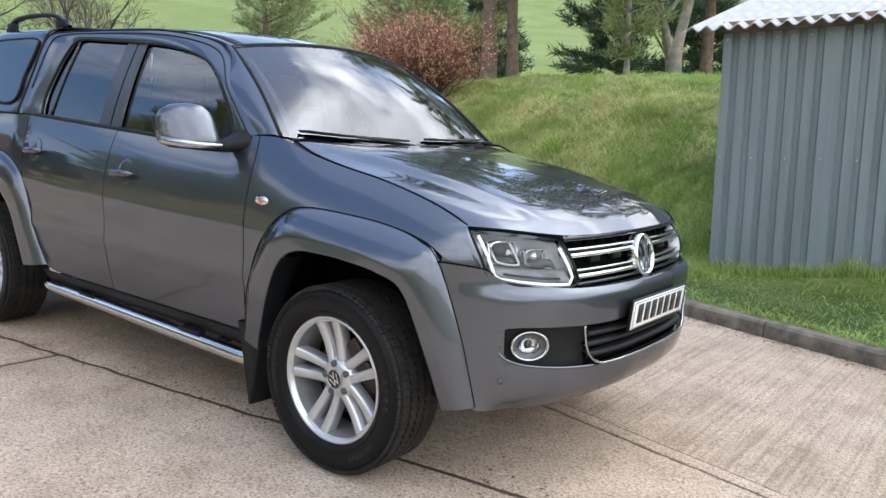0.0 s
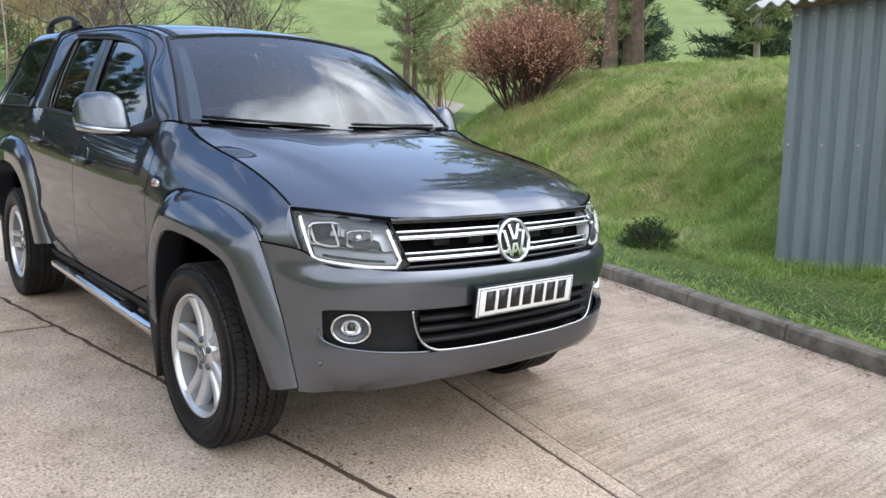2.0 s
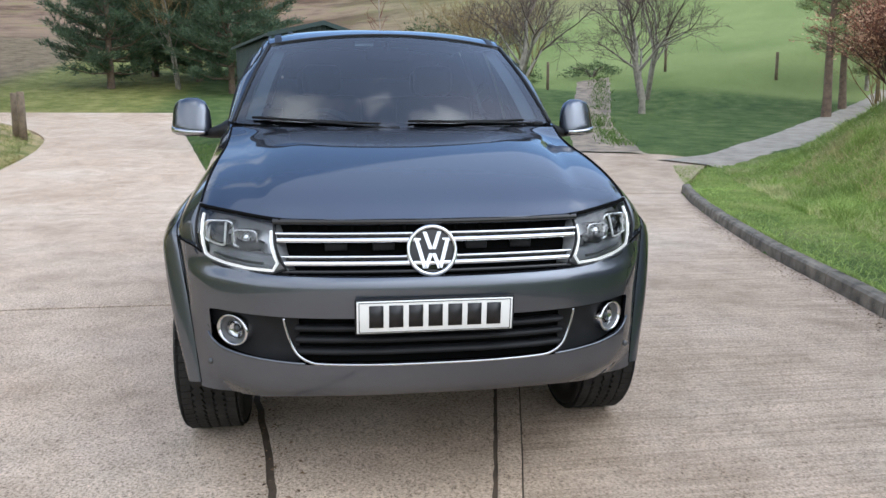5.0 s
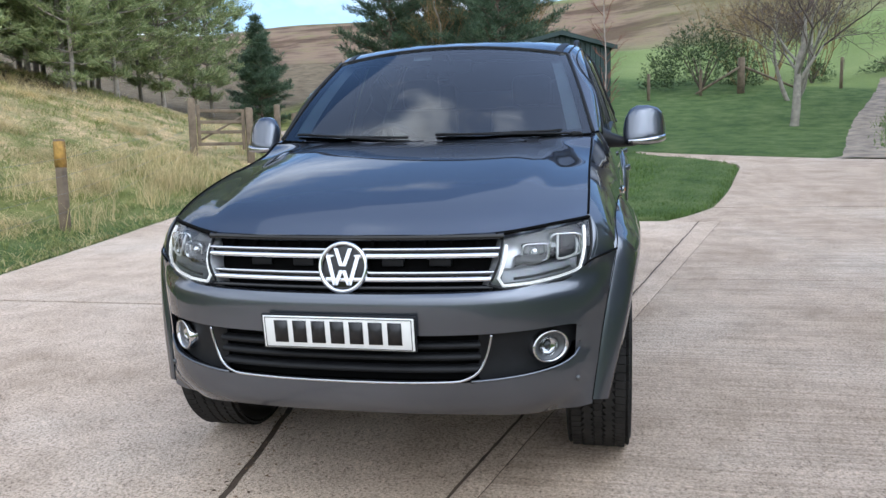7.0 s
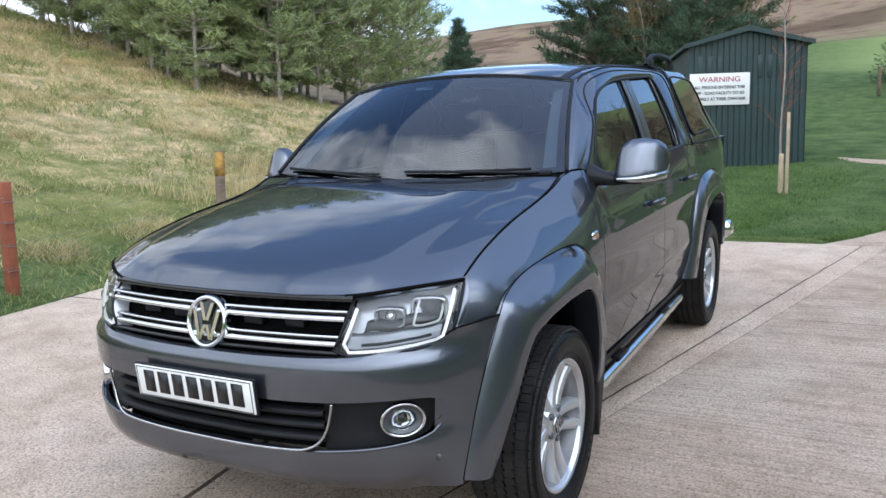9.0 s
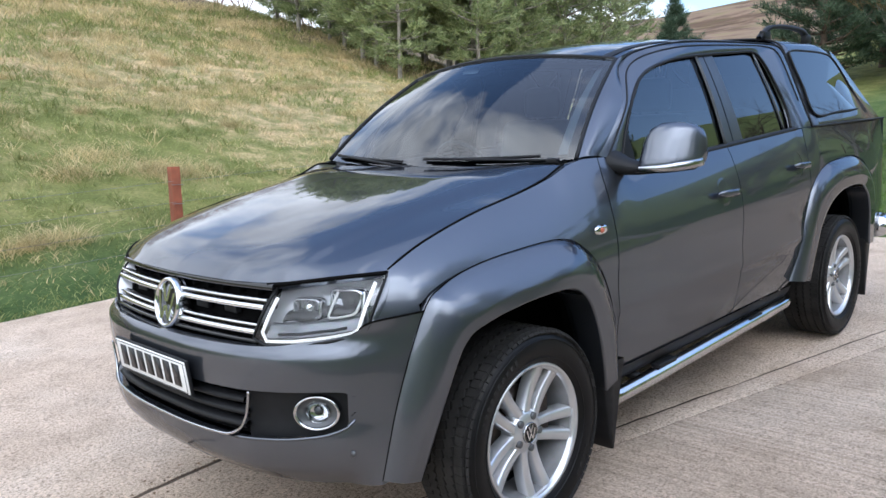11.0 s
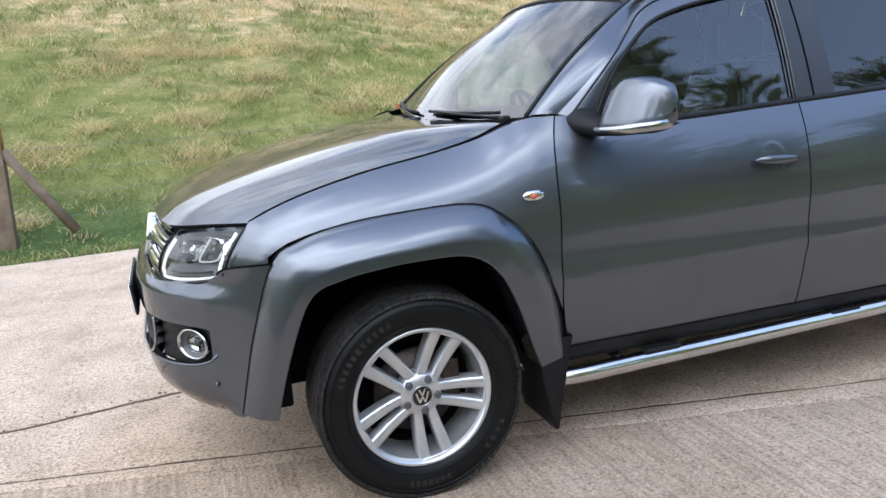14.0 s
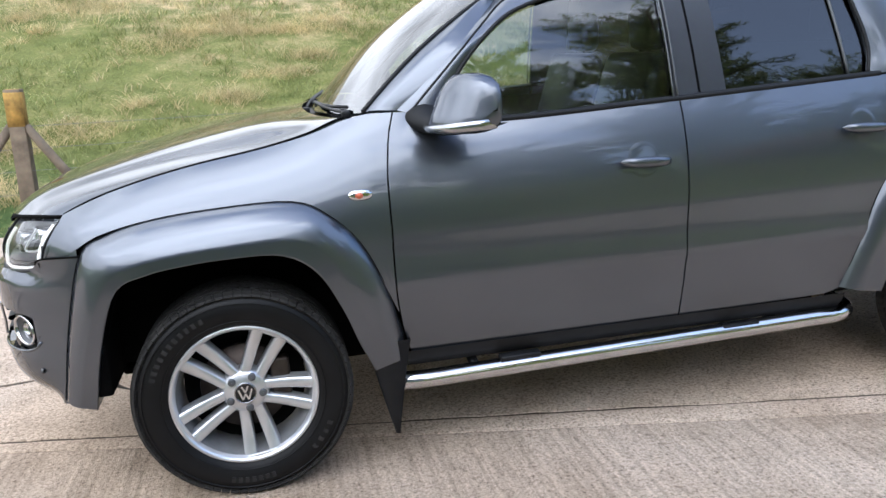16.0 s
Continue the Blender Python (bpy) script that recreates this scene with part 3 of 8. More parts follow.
edge_r = lambda x: -EDGE_R(x)
kerb_l = lambda x: KERB(x)
slab(JA, JB, -6.95, 2.85, CONCRETE, gap=0.013)
slab(JB, JC, -6.95, 26.0, CONCRETE, gap=0.004)
slab(JC, kerb_l, -3.4, 26.0, BROOMED, gap=0.003)
slab(JC, kerb_l, -6.95, -3.4, BROOMED, gap=0.003, ends=(0.011, 0.002))
slab(edge_r, JA, -2.14, 26.0, CONCRETE, ends=(0.018, 0.011))
slab(edge_r, JA, -6.95, -2.14, CONCRETE, ends=(0.011, 0.018))
lawn_r = lambda x: -1.62 - 0.212 * (-7.2 - x)
lawn_l = LAWN_L
slab(edge_r, lawn_r, -14.0, -6.95, CONCRETE, step=0.6)
slab(edge_r, lawn_r, -25.6, -14.0, CONCRETE, step=0.4)
slab(lawn_l, kerb_l, -8.15, -6.95, BROOMED, ends=(0.022, 0.002))
back_l = BACK_L
slab(lawn_l, back_l, -16.4, -8.15, BROOMED, ends=(0.011, 0.022))
TRACK = plain("worn_track", (0.27, 0.215, 0.155), 0.95, 0.0, 0.5, 2.5, 0.03)
PALEPATH = plain("pale_path", (0.36, 0.315, 0.255), 0.95, 0.0, 0.25, 2.5, 0.01)


def track(name, ctrl, width, mat, label, n=60):
    """A worn strip that follows the ground."""
    pts = through_points([(x, y, 0) for x, y in ctrl], n)
    bm = bmesh.new()
    rows = []
    for i, p in enumerate(pts):
        d = (pts[min(i + 1, n - 1)] - pts[max(i - 1, 0)]).normalized()
        sd = Vector((-d.y, d.x, 0))
        row = []
        for k in (-0.5, -0.25, 0.0, 0.25, 0.5):
            q = p + sd * (k * width * (1 + 0.12 * noise.noise(Vector((i * 0.5, k * 3, 0)))))
            row.append(on_land(q.x, q.y, 0.03 if abs(k) < 0.5 else -0.04))
        rows.append(row)
    rows_mesh(bm, rows)
    part(name, bm, mat, drive, label)


track("track", [(-13.9, 6.1), (-17, 7.0), (-21, 8.1), (-25, 9.4), (-31, 11.6), (-36, 13.3)], 2.2, TRACK, "brown stony track worn through the grass")
track("path", [(-11.9, 7.0), (-13.2, 9.0), (-15.4, 10.9), (-18.5, 14.0), (-21.6, 17.2), (-27, 23.5)], 2.0, PALEPATH, "pale concrete path past the bank")


def joint_bed():
    bm = bmesh.new()
    for f, w in ((JA, 0.03), (JB, 0.03), (JC, 0.025)):
        rows = []
        for i in range(60):
            x = -6.9 + 13.3 * i / 59
            rows.append([SLOPE @ Vector((x, f(x) - w, -0.007)), SLOPE @ Vector((x, f(x) + w, -0.007))])
        rows_mesh(bm, rows)
    for x, a, b in ((-2.14, lambda: -5.0, lambda: -0.9), (-8.15, lambda: 2.2, lambda: 5.2), (-6.95, lambda: -5.6, lambda: 4.9), (-14.0, lambda: -6.6, lambda: -3.0)):
        rows = [[SLOPE @ Vector((x - 0.04, y, back_rise(x - 0.04) - 0.008)), SLOPE @ Vector((x + 0.04, y, back_rise(x + 0.04) - 0.008))] for y in (a(), (a() + b()) / 2, b())]
        rows_mesh(bm, rows)
    return part("joint_filler", bm, JOINT, drive, "dark soil in the joints")


joint_bed()


def kerb_run():
    """Low kerb of cast lengths along the lawn."""
    kerb = tagged(new("kerb"), "low weathered concrete kerb with mossy top", "kerb", kind="structure")
    x = 25.2
    while x > -8.2:
        length = 0.91
        x2 = max(-8.4, x - length)
        pts = []
        for i in range(5):
            xx = x - 0.006 + (x2 - x + 0.012) * i / 4
            pts.append(Vector((xx, KERB(xx), 0)))
        rows = []
        for (dy, dz) in ((0.0, -0.09), (0.012, 0.085), (0.03, 0.105), (0.115, 0.112), (0.125, 0.10), (0.125, -0.09)):
            jog = 0.004 * noise.noise(Vector((x * 3, dy * 20, dz * 9)))
            rows.append([SLOPE @ (p + Vector((dy * 0.28, dy, dz + jog + back_rise(p.x)))) for p in pts])
        bm = bmesh.new()
        vs = rows_mesh(bm, rows)
        bm.faces.new([r[0] for r in vs])
        bm.faces.new([r[-1] for r in reversed(vs)])
        part("kerb_stone", bm, KERBSTONE, kerb, smooth=False)
        x = x2


kerb_run()


def litter():
    """Dead leaves and crumbs of soil along the kerb and in the joint."""
    r = rng_of(131)
    verts, faces = [], []
    for i in range(3000):
        x = r.uniform(-7.0, 4.0)
        if i % 3:
            y = KERB(x) - abs(r.gauss(0, 0.10 + 0.10 * max(0, noise.noise(Vector((x * 0.9, 0, 31)))))) - 0.02
        else:
            y = JA(x) + r.gauss(0, 0.05)
        if abs(y) < 1.0 and -3.6 < x < 0.9 and i % 3:
            continue
        p = Vector((x, y, 0.004))
        a, k = r.uniform(0, 6.28), 0.003 + 0.011 * r.random() ** 2
        d, w = Vector((math.cos(a), math.sin(a), 0)) * k, Vector((-math.sin(a), math.cos(a), 0)) * k * 0.55
        n = len(verts)
        verts.extend(SLOPE @ q for q in (p - d, p - w + Vector((0, 0, 0.004)), p + d, p + w + Vector((0, 0, r.uniform(0, 0.008)))))
        faces.append((n, n + 1, n + 2, n + 3))
    tagged(new("leaf_litter", raw_mesh("leaf_litter", verts, faces, LITTER, False)), "dead brown leaves and soil crumbs on the concrete", "leaf litter", kind="stuff")


LITTER = foliage_material("dead_leaves", (0.07, 0.045, 0.028), (0.26, 0.17, 0.095))
litter()

# ---- the pickup ----
truck = thing("pickup_truck", "dark metallic grey double-cab pickup with a canopy, parked on the drive", "pickup truck", SLOPE)

YMAX = hermite([(-4.15, 0.865), (-4.02, 0.893), (-3.7, 0.928), (-3.1, 0.938), (-2.5, 0.938), (-0.8, 0.936), (-0.3, 0.932), (0.1, 0.921), (0.35, 0.907), (0.465, 0.893), (0.52, 0.865), (0.60, 0.80)])
TOP_Z = hermite([(-4.35, 1.335), (-2.75, 1.322), (-2.5, 1.31), (-1.6, 1.268), (-0.95, 1.245), (-0.75, 1.26), (-0.62, 1.298), (-0.5, 1.300), (-0.42, 1.286), (-0.3, 1.242), (-0.15, 1.207), (0.1, 1.165), (0.35, 1.105), (0.51, 1.045), (0.58, 1.01)])
TOP_Y = hermite([(-4.35, 0.85), (-2.75, 0.878), (-2.5, 0.86), (-1.6, 0.85), (-0.95, 0.842), (-0.62, 0.815), (-0.5, 0.795), (-0.42, 0.785), (-0.2, 0.785), (0.1, 0.79), (0.35, 0.797), (0.51, 0.80), (0.6, 0.78)])


def side_y(x, z):
    """Half width of the body."""
    zt, yt, ym = TOP_Z(x), TOP_Y(x), YMAX(x)
    if z >= 0.9:
        u = min(1.0, max(0.0, (zt - z) / (zt - 0.9)))
        return yt + (ym - yt) * (1 - (1 - u) ** 2.1)
    if z > 0.70:
        u = (0.9 - z) / 0.2
        return ym - 0.005 * math.sin(math.pi * u) * smooth01(0.2, -0.5, x) * (1 if x > -2.6 else 0)
    u = (0.70 - z) / 0.30
    return ym - 0.058 * u ** 1.45 - 0.009 * min(1, u * 9)


def panel(name, s, xl, xr, zlo, zhi, nu, nv, mat=None, lift=0.0, fold=0.022, parent=truck, label=""):
    """A skin panel on the body side s between edge lines."""
    lo_m, hi_m = zlo((xl(0.9) + xr(0.9)) / 2), zhi((xl(0.9) + xr(0.9)) / 2)
    rows = []
    for i in range(nu + 1):
        u = i / nu
        row = []
        for j in range(nv + 1):
            v = j / nv
            z0 = lo_m + (hi_m - lo_m) * v
            x = xl(z0) + (xr(z0) - xl(z0)) * u
            z = zlo(x) + (zhi(x) - zlo(x)) * v
            x = xl(z) + (xr(z) - xl(z)) * u
            row.append(Vector((x, s * (side_y(x, z) + lift), z)))
        rows.append(row)
    bm = bmesh.new()
    skin(bm, rows, (0, -s * fold, 0), flip=s < 0)
    return part(name, bm, mat or PAINT, parent, label)


def const(v):
    return lambda _=0: v


SILL_Z = lambda x: 0.425 + 0.010 * smooth01(-0.6, -1.6, x)
DOOR_F = hermite([(0.40, -0.606), (0.44, -0.598), (0.55, -0.572), (0.72, -0.556), (1.04, -0.555), (1.20, -0.572), (1.32, -0.61)])
DOOR_M = hermite([(0.40, -1.672), (1.30, -1.678)])
DOOR_R = hermite([(0.42, -2.36), (0.48, -2.40), (0.6, -2.485), (0.86, -2.555), (1.2, -2.575), (1.34, -2.60)])
G = 0.003
F_OUT = [(0.605, 0.40), (0.548, 0.66), (0.465, 0.918), (0.38, 0.977), (0.25, 1.012), (0.06, 1.032), (-0.22, 1.037), (-0.345, 0.98), (-0.45, 0.865), (-0.535, 0.665), (-0.592, 0.43)]
F_CRE = [(0.545, 0.385), (0.475, 0.64), (0.385, 0.835), (0.28, 0.888), (0.15, 0.910), (0.0, 0.921), (-0.215, 0.922), (-0.325, 0.855), (-0.40, 0.705), (-0.465, 0.565), (-0.53, 0.42)]
F_LIP = [(0.495, 0.372), (0.44, 0.60), (0.362, 0.80), (0.255, 0.852), (0.13, 0.872), (0.0, 0.880), (-0.175, 0.872), (-0.285, 0.80), (-0.36, 0.66), (-0.41, 0.52), (-0.46, 0.40)]
F_YO = [0.812, 0.848, 0.893, None, None, None, None, None, None, None, None]
F_YC = [0.868, 0.925, 0.962, 0.978, 0.985, 0.987, 0.987, 0.983, 0.972, 0.955, 0.928]
R_OUT = [(-2.385, 0.47), (-2.44, 0.66), (-2.50, 0.86), (-2.60, 1.00), (-2.78, 1.085), (-3.05, 1.115), (-3.35, 1.105), (-3.58, 1.02), (-3.70, 0.86), (-3.76, 0.66), (-3.79, 0.50)]
R_CRE = [(-2.46, 0.46), (-2.52, 0.64), (-2.585, 0.81), (-2.68, 0.92), (-2.85, 0.985), (-3.06, 1.005), (-3.31, 0.995), (-3.49, 0.92), (-3.59, 0.79), (-3.66, 0.62), (-3.70, 0.50)]
R_LIP = [(-2.54, 0.45), (-2.585, 0.62), (-2.64, 0.76), (-2.735, 0.86), (-2.89, 0.925), (-3.07, 0.945), (-3.28, 0.935), (-3.43, 0.86), (-3.52, 0.74), (-3.58, 0.60), (-3.62, 0.50)]


def fender_low(x):
    return FENDER_LOW(x)


FENDER_LOW = hermite([(-0.60, 0.43), (-0.565, 0.55), (-0.535, 0.665), (-0.45, 0.865), (-0.40, 0.93), (-0.345, 0.98), (-0.22, 1.037), (0.06, 1.032), (0.25, 1.012), (0.38, 0.977), (0.465, 0.918), (0.585, 0.902)])
BED_ARCH = hermite([(-3.80, 0.50), (-3.76, 0.66), (-3.70, 0.86), (-3.58, 1.02), (-3.35, 1.105), (-3.05, 1.115), (-2.78, 1.085), (-2.60, 1.00), (-2.50, 0.86), (-2.44, 0.66), (-2.38, 0.47)])


def flare(s, out, cre, lip, y_out, y_cre):
    n = 44
    bm = bmesh.new()
    o3 = [(x, (y if y else side_y(x, z)), z) for (x, z), y in zip(out, y_out)]
    c3 = [(x, y, z) for (x, z), y in zip(cre, y_cre)]
    l3 = [(x, y + 0.001, z) for (x, z), y in zip(lip, y_cre)]
    i3 = [(x, y - 0.13, z) for (x, z), y in zip(lip, y_cre)]
    O, C, L, I = (through_points(c, n) for c in (o3, c3, l3, i3))
    rows = []
    base = [p + Vector((0, -0.02, 0)) for p in O]
    rows.append(base)
    rows.append(O)
    for k in (0.25, 0.5, 0.75, 0.92):
        bulge = 0.014 * math.sin(math.pi * k)
        rows.append([a.lerp(b, k) + Vector((0, bulge, 0)) for a, b in zip(O, C)])
    rows.append([a.lerp(b, 1.0) for a, b in zip(O, C)])
    rows.append([a.lerp(b, 0.15) for a, b in zip(C, L)])
    rows.append([a.lerp(b, 0.9) for a, b in zip(C, L)])
    rows.append(L)
    rows.append([a + Vector((0, -0.012, 0)) for a in L])
    rows.append(I)
    rows_mesh(bm, [[Vector((p.x, s * p.y, p.z)) for p in r] for r in rows], flip=s > 0)
    part("wheel_arch", bm, PAINT, truck, "flared wheel arch in body colour")
    bm = bmesh.new()
    tube(bm, [(p.x, s * (p.y + 0.0005), p.z) for p in O[0 if out is F_OUT else 2:]], 0.0018, 6)
    part("arch_seam", bm, SHADEBLACK, truck, "dark seam round the wheel arch")
    # plastic liner, its colour sunk to the deep shade of the arch
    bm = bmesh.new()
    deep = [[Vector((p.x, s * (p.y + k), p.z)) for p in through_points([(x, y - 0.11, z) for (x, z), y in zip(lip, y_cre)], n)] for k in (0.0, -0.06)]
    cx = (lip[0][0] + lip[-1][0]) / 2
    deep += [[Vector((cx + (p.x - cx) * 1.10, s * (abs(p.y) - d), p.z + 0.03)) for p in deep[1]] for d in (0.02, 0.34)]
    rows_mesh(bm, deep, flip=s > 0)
    part("arch_liner", bm, SHADEBLACK, truck, "black plastic arch liner, coloured for the shade inside the arch")


def build_sides(s):
    panel("wing", s, lambda z: DOOR_F(z) + G, hermite([(0.9, 0.585), (0.95, 0.56), (1.045, 0.512)]), fender_low, TOP_Z, 46, 14)
    panel("wing_return", s, const(0.472), const(0.60), const(0.862), const(0.945), 12, 6, lift=-0.005)
    front = panel("front_door", s, lambda z: DOOR_M(z) + G, lambda z: DOOR_F(z) - G, SILL_Z, TOP_Z, 30, 26)
    rear = panel("rear_door", s, lambda z: DOOR_R(z) + G, lambda z: DOOR_M(z) - G, hermite([(-2.6, 0.55), (-2.44, 0.50), (-2.3, 0.445), (-1.6, 0.435)]), TOP_Z, 26, 26)
    # bed side: over the arch, and the tail
    panel("bed_side", s, const(-4.07), lambda z: DOOR_R(z) - G, BED_ARCH, lambda x: 1.318, 50, 12)
    panel("bed_tail", s, const(-4.07), const(-3.79), const(0.47), lambda x: 0.90 if x > -3.72 else 1.32, 10, 14)
    flare(s, F_OUT, F_CRE, F_LIP, F_YO, F_YC)
    flare(s, R_OUT, R_CRE, R_LIP, [None] * 11, [0.95, 0.965, 0.975, 0.982, 0.986, 0.988, 0.986, 0.982, 0.972, 0.955, 0.945])
    # dark sill below the doors
    bm = bmesh.new()
    prof = [(0.90, 0.44), (0.885, 0.405), (0.86, 0.37), (0.80, 0.345), (0.70, 0.33), (0.70, 0.46)]
    rows_mesh(bm, [[Vector((-0.56 + (-2.42 + 0.56) * i / 8, s * (y - 0.012), z)) for i in range(9)] for y, z in prof], flip=s > 0)
    part("sill", bm, BLACK, truck, "black plastic sill")
    # handles
    for door, x, z in ((front, -1.505, 1.07), (rear, -2.425, 1.125)):
        y = side_y(x, z)
        bm = bmesh.new()
        rows = []
        for i in range(15):
            u = -1 + 2 * i / 14
            w = math.sqrt(max(0.0, 1 - abs(u) ** 3.2))
            off = 0.016 + 0.028 * (1 - u ** 4)
            c = Vector((x + 0.003 + u * 0.105, s * (y + off), z - 0.002 + 0.004 * u))
            rows.append([c + Vector((0, s * math.cos(a) * 0.012 * w, math.sin(a) * 0.019 * w)) for a in [2 * math.pi * k / 10 for k in range(10)]])
        rows_mesh(bm, rows, closed_u=True)
        part("door_handle", bm, PAINT, door, "body-coloured pull handle")
        bm = bmesh.new()
        cup = []
        for r in (1.16, 1.0, 0.9, 0.7, 0.45, 0.2, 0.01):
            dish = 0.0002 if r > 1.03 else 0.0004 + 0.0009 * r ** 2.2
            row = []
            for a in [2 * math.pi * k / 28 for k in range(28)]:
                px, pz = x + 0.004 + math.cos(a) * 0.054 * r, z + 0.002 + math.sin(a) * 0.056 * r
                row.append(Vector((px, s * (side_y(px, pz) + dish), pz)))
            cup.append(row)
        rows_mesh(bm, cup, closed_u=True, flip=s > 0)
        facing(bm, (0, s, 0))
        part("handle_cup", bm, PAINT, door, "rounded recess behind the handle")
    # side repeater
    bm = bmesh.new()
    ring = []
    for r, d in ((1.0, 0.002), (0.9, 0.008), (0.55, 0.011), (0.02, 0.012)):
        ring.append([Vector((-0.457 + 0.042 * r * math.copysign(abs(math.cos(a)) ** 0.7, math.cos(a)), s * (side_y(-0.457, 1.038) + d), 1.038 + 0.019 * r * math.sin(a))) for a in [2 * math.pi * k / 28 for k in range(28)]])
    rows_mesh(bm, ring, closed_u=True, flip=s > 0)
    rep = part("side_repeater", bm, CHROME, truck, "small oval chrome side repeater")
    bm = bmesh.new()
    ring = []
    for r, d in ((1.0, 0.012), (0.8, 0.0145), (0.02, 0.016)):
        ring.append([Vector((-0.452 + 0.014 * r * math.cos(a), s * (side_y(-0.457, 1.038) + d), 1.038 + 0.0105 * r * math.sin(a))) for a in [2 * math.pi * k / 20 for k in range(20)]])
    rows_mesh(bm, ring, closed_u=True, flip=s > 0)
    part("repeater_lens", bm, AMBER, rep, "orange and clear lens")
    # polished side bar
    bm = bmesh.new()
    pts = through_points([(-0.50, 0.70, 0.335), (-0.53, 0.80, 0.318), (-0.60, 0.855, 0.312), (-0.9, 0.865, 0.318), (-1.5, 0.865, 0.328), (-2.2, 0.862, 0.338), (-2.42, 0.855, 0.34), (-2.49, 0.80, 0.345), (-2.50, 0.70, 0.352)], 60)
    tube(bm, [(p.x, s * p.y, p.z) for p in pts], 0.0345, 16)
    bar = part("side_bar", bm, STEEL, truck, "polished steel side bar")
    for x in (-1.02, -1.95):
        bm = bmesh.new()
        box(bm, x, s * 0.865, 0.358, 0.16, 0.05, 0.018, 0.006)
        part("step_pad", bm, BLACK, bar, "black rubber tread pad")
    for x in (-0.85, -2.15):
        bm = bmesh.new()
        tube(bm, [(x, s * 0.62, 0.36), (x, s * 0.86, 0.325)], 0.02, 8)
        part("bracket", bm, BLACK, bar)
    # mud flaps
    for x0, zt, dep in ((-0.44, 0.50, 0.14), (-3.60, 0.58, 0.10)):
        bm = bmesh.new()
        rows = []
        for i in range(8):
            k = i / 7
            z = zt + (0.13 - zt) * k
            xf = x0 - 0.08 * k ** 1.1
            xb = xf - dep * (1 - k) - 0.014
            yo = 0.925 - 0.018 * k
            rows.append([Vector((xf, s * 0.64, z)), Vector((xf, s * (yo - 0.008), z)), Vector((xf - 0.006, s * yo, z)), Vector((xb, s * yo, z)), Vector((xb, s * 0.64, z))])
        vs = rows_mesh(bm, rows)
        bm.faces.new(vs[-1])
        part("mud_flap", bm, BLACK, truck, "black rubber mud flap")


build_sides(1)
build_sides(-1)

# bonnet
HOOD_XF = hermite([(0, 0.805), (0.3, 0.79), (0.45, 0.762), (0.53, 0.736), (0.62, 0.686), (0.70, 0.628), (0.76, 0.572), (0.80, 0.512)])


def hood_point(u, v):
    """u across -1..1, v from the windscreen forward 0..1."""
    a = abs(u)
    xf = HOOD_XF(a * 0.80)
    xr = -0.335 - 0.09 * a ** 2.4
    x = xr + (xf - xr) * v
    xe = -0.425 + (0.512 + 0.425) * v
    ye = TOP_Y(xe) - 0.006
    ze = TOP_Z(xe) + 0.001
    zc = HOOD_ZC(v)
    flat = 1 - smooth01(0.55, 1.0, a) * 0.86 - 0.14 * a ** 2.5
    ac = 0.70 + 0.17 * (1 - v)
    dome = 0.010 * smooth01(ac + 0.05, ac - 0.05, a) * smooth01(0.02, 0.25, v) * smooth01(1.0, 0.85, v)
    z = ze + (zc - ze) * flat + dome
    nose = smooth01(0.93, 1.0, v)
    return Vector((x, u * ye, z - 0.012 * nose ** 2 * (1 - 0.75 * smooth01(0.6, 1.0, a))))


HOOD_ZC = hermite([(0, 1.284), (0.12, 1.272), (0.3, 1.240), (0.5, 1.197), (0.7, 1.143), (0.85, 1.094), (0.93, 1.062), (1.0, 1.026)])
bm = bmesh.new()
rows = [[hood_point(-1 + 2 * j / 56, i / 44) for j in range(57)] for i in range(45)]
skin(bm, rows, lambda p: (-0.02 if p[0] > 0.3 else 0.0, 0, -0.025))
bonnet = part("bonnet", bm, PAINT, truck)
for s in (1, -1):
    bm = bmesh.new()
    edge = [hood_point(s, i / 40) + Vector((0, s * 0.001, 0.0012)) for i in range(41)]
    back = [hood_point(s * (1 - 0.05 * k), 0.0) + Vector((-0.006 * k, 0, 0.004)) for k in (4, 3, 2, 1)]
    tube(bm, back + edge, 0.0042, 6)
    part("bonnet_gap", bm, SHADEBLACK, truck, "dark shut line beside the bonnet")
    bm = bmesh.new()
    tube(bm, [hood_point(s * (0.63 + 0.37 * j / 20), 1.0) + Vector((0.004, s * 0.002, -0.006)) for j in range(21)], 0.007, 6)
    part("bonnet_gap", bm, SHADEBLACK, truck, "dark shut line above the headlamp")

# scuttle under the wipers
bm = bmesh.new()
rows_mesh(bm, [[Vector((-0.30 - 0.10 * a * a, 0.78 * a, 1.245)) for a in [-1 + j / 10 for j in range(21)]], [Vector((-0.60, 0.78 * a, 1.262)) for a in [-1 + j / 10 for j in range(21)]]])
part("scuttle", bm, BLACK, truck, "black plastic scuttle")

# windscreen
WS_B = lambda a: Vector((-0.375 - 0.125 * a * a, 0.775 * a, 1.278 + 0.024 * a * a))
WS_T = lambda a: Vector((-0.945 - 0.085 * a * a, 0.628 * a, 1.752 - 0.052 * a * a))


def ws_point(a, v, out=0.0):
    p = WS_B(a).lerp(WS_T(a), v)
    p += Vector((0.028, 0, 0.024)) * math.sin(math.pi * v) * (1 - 0.3 * a * a)
    return p + Vector((0.6, 0, 0.8)) * out


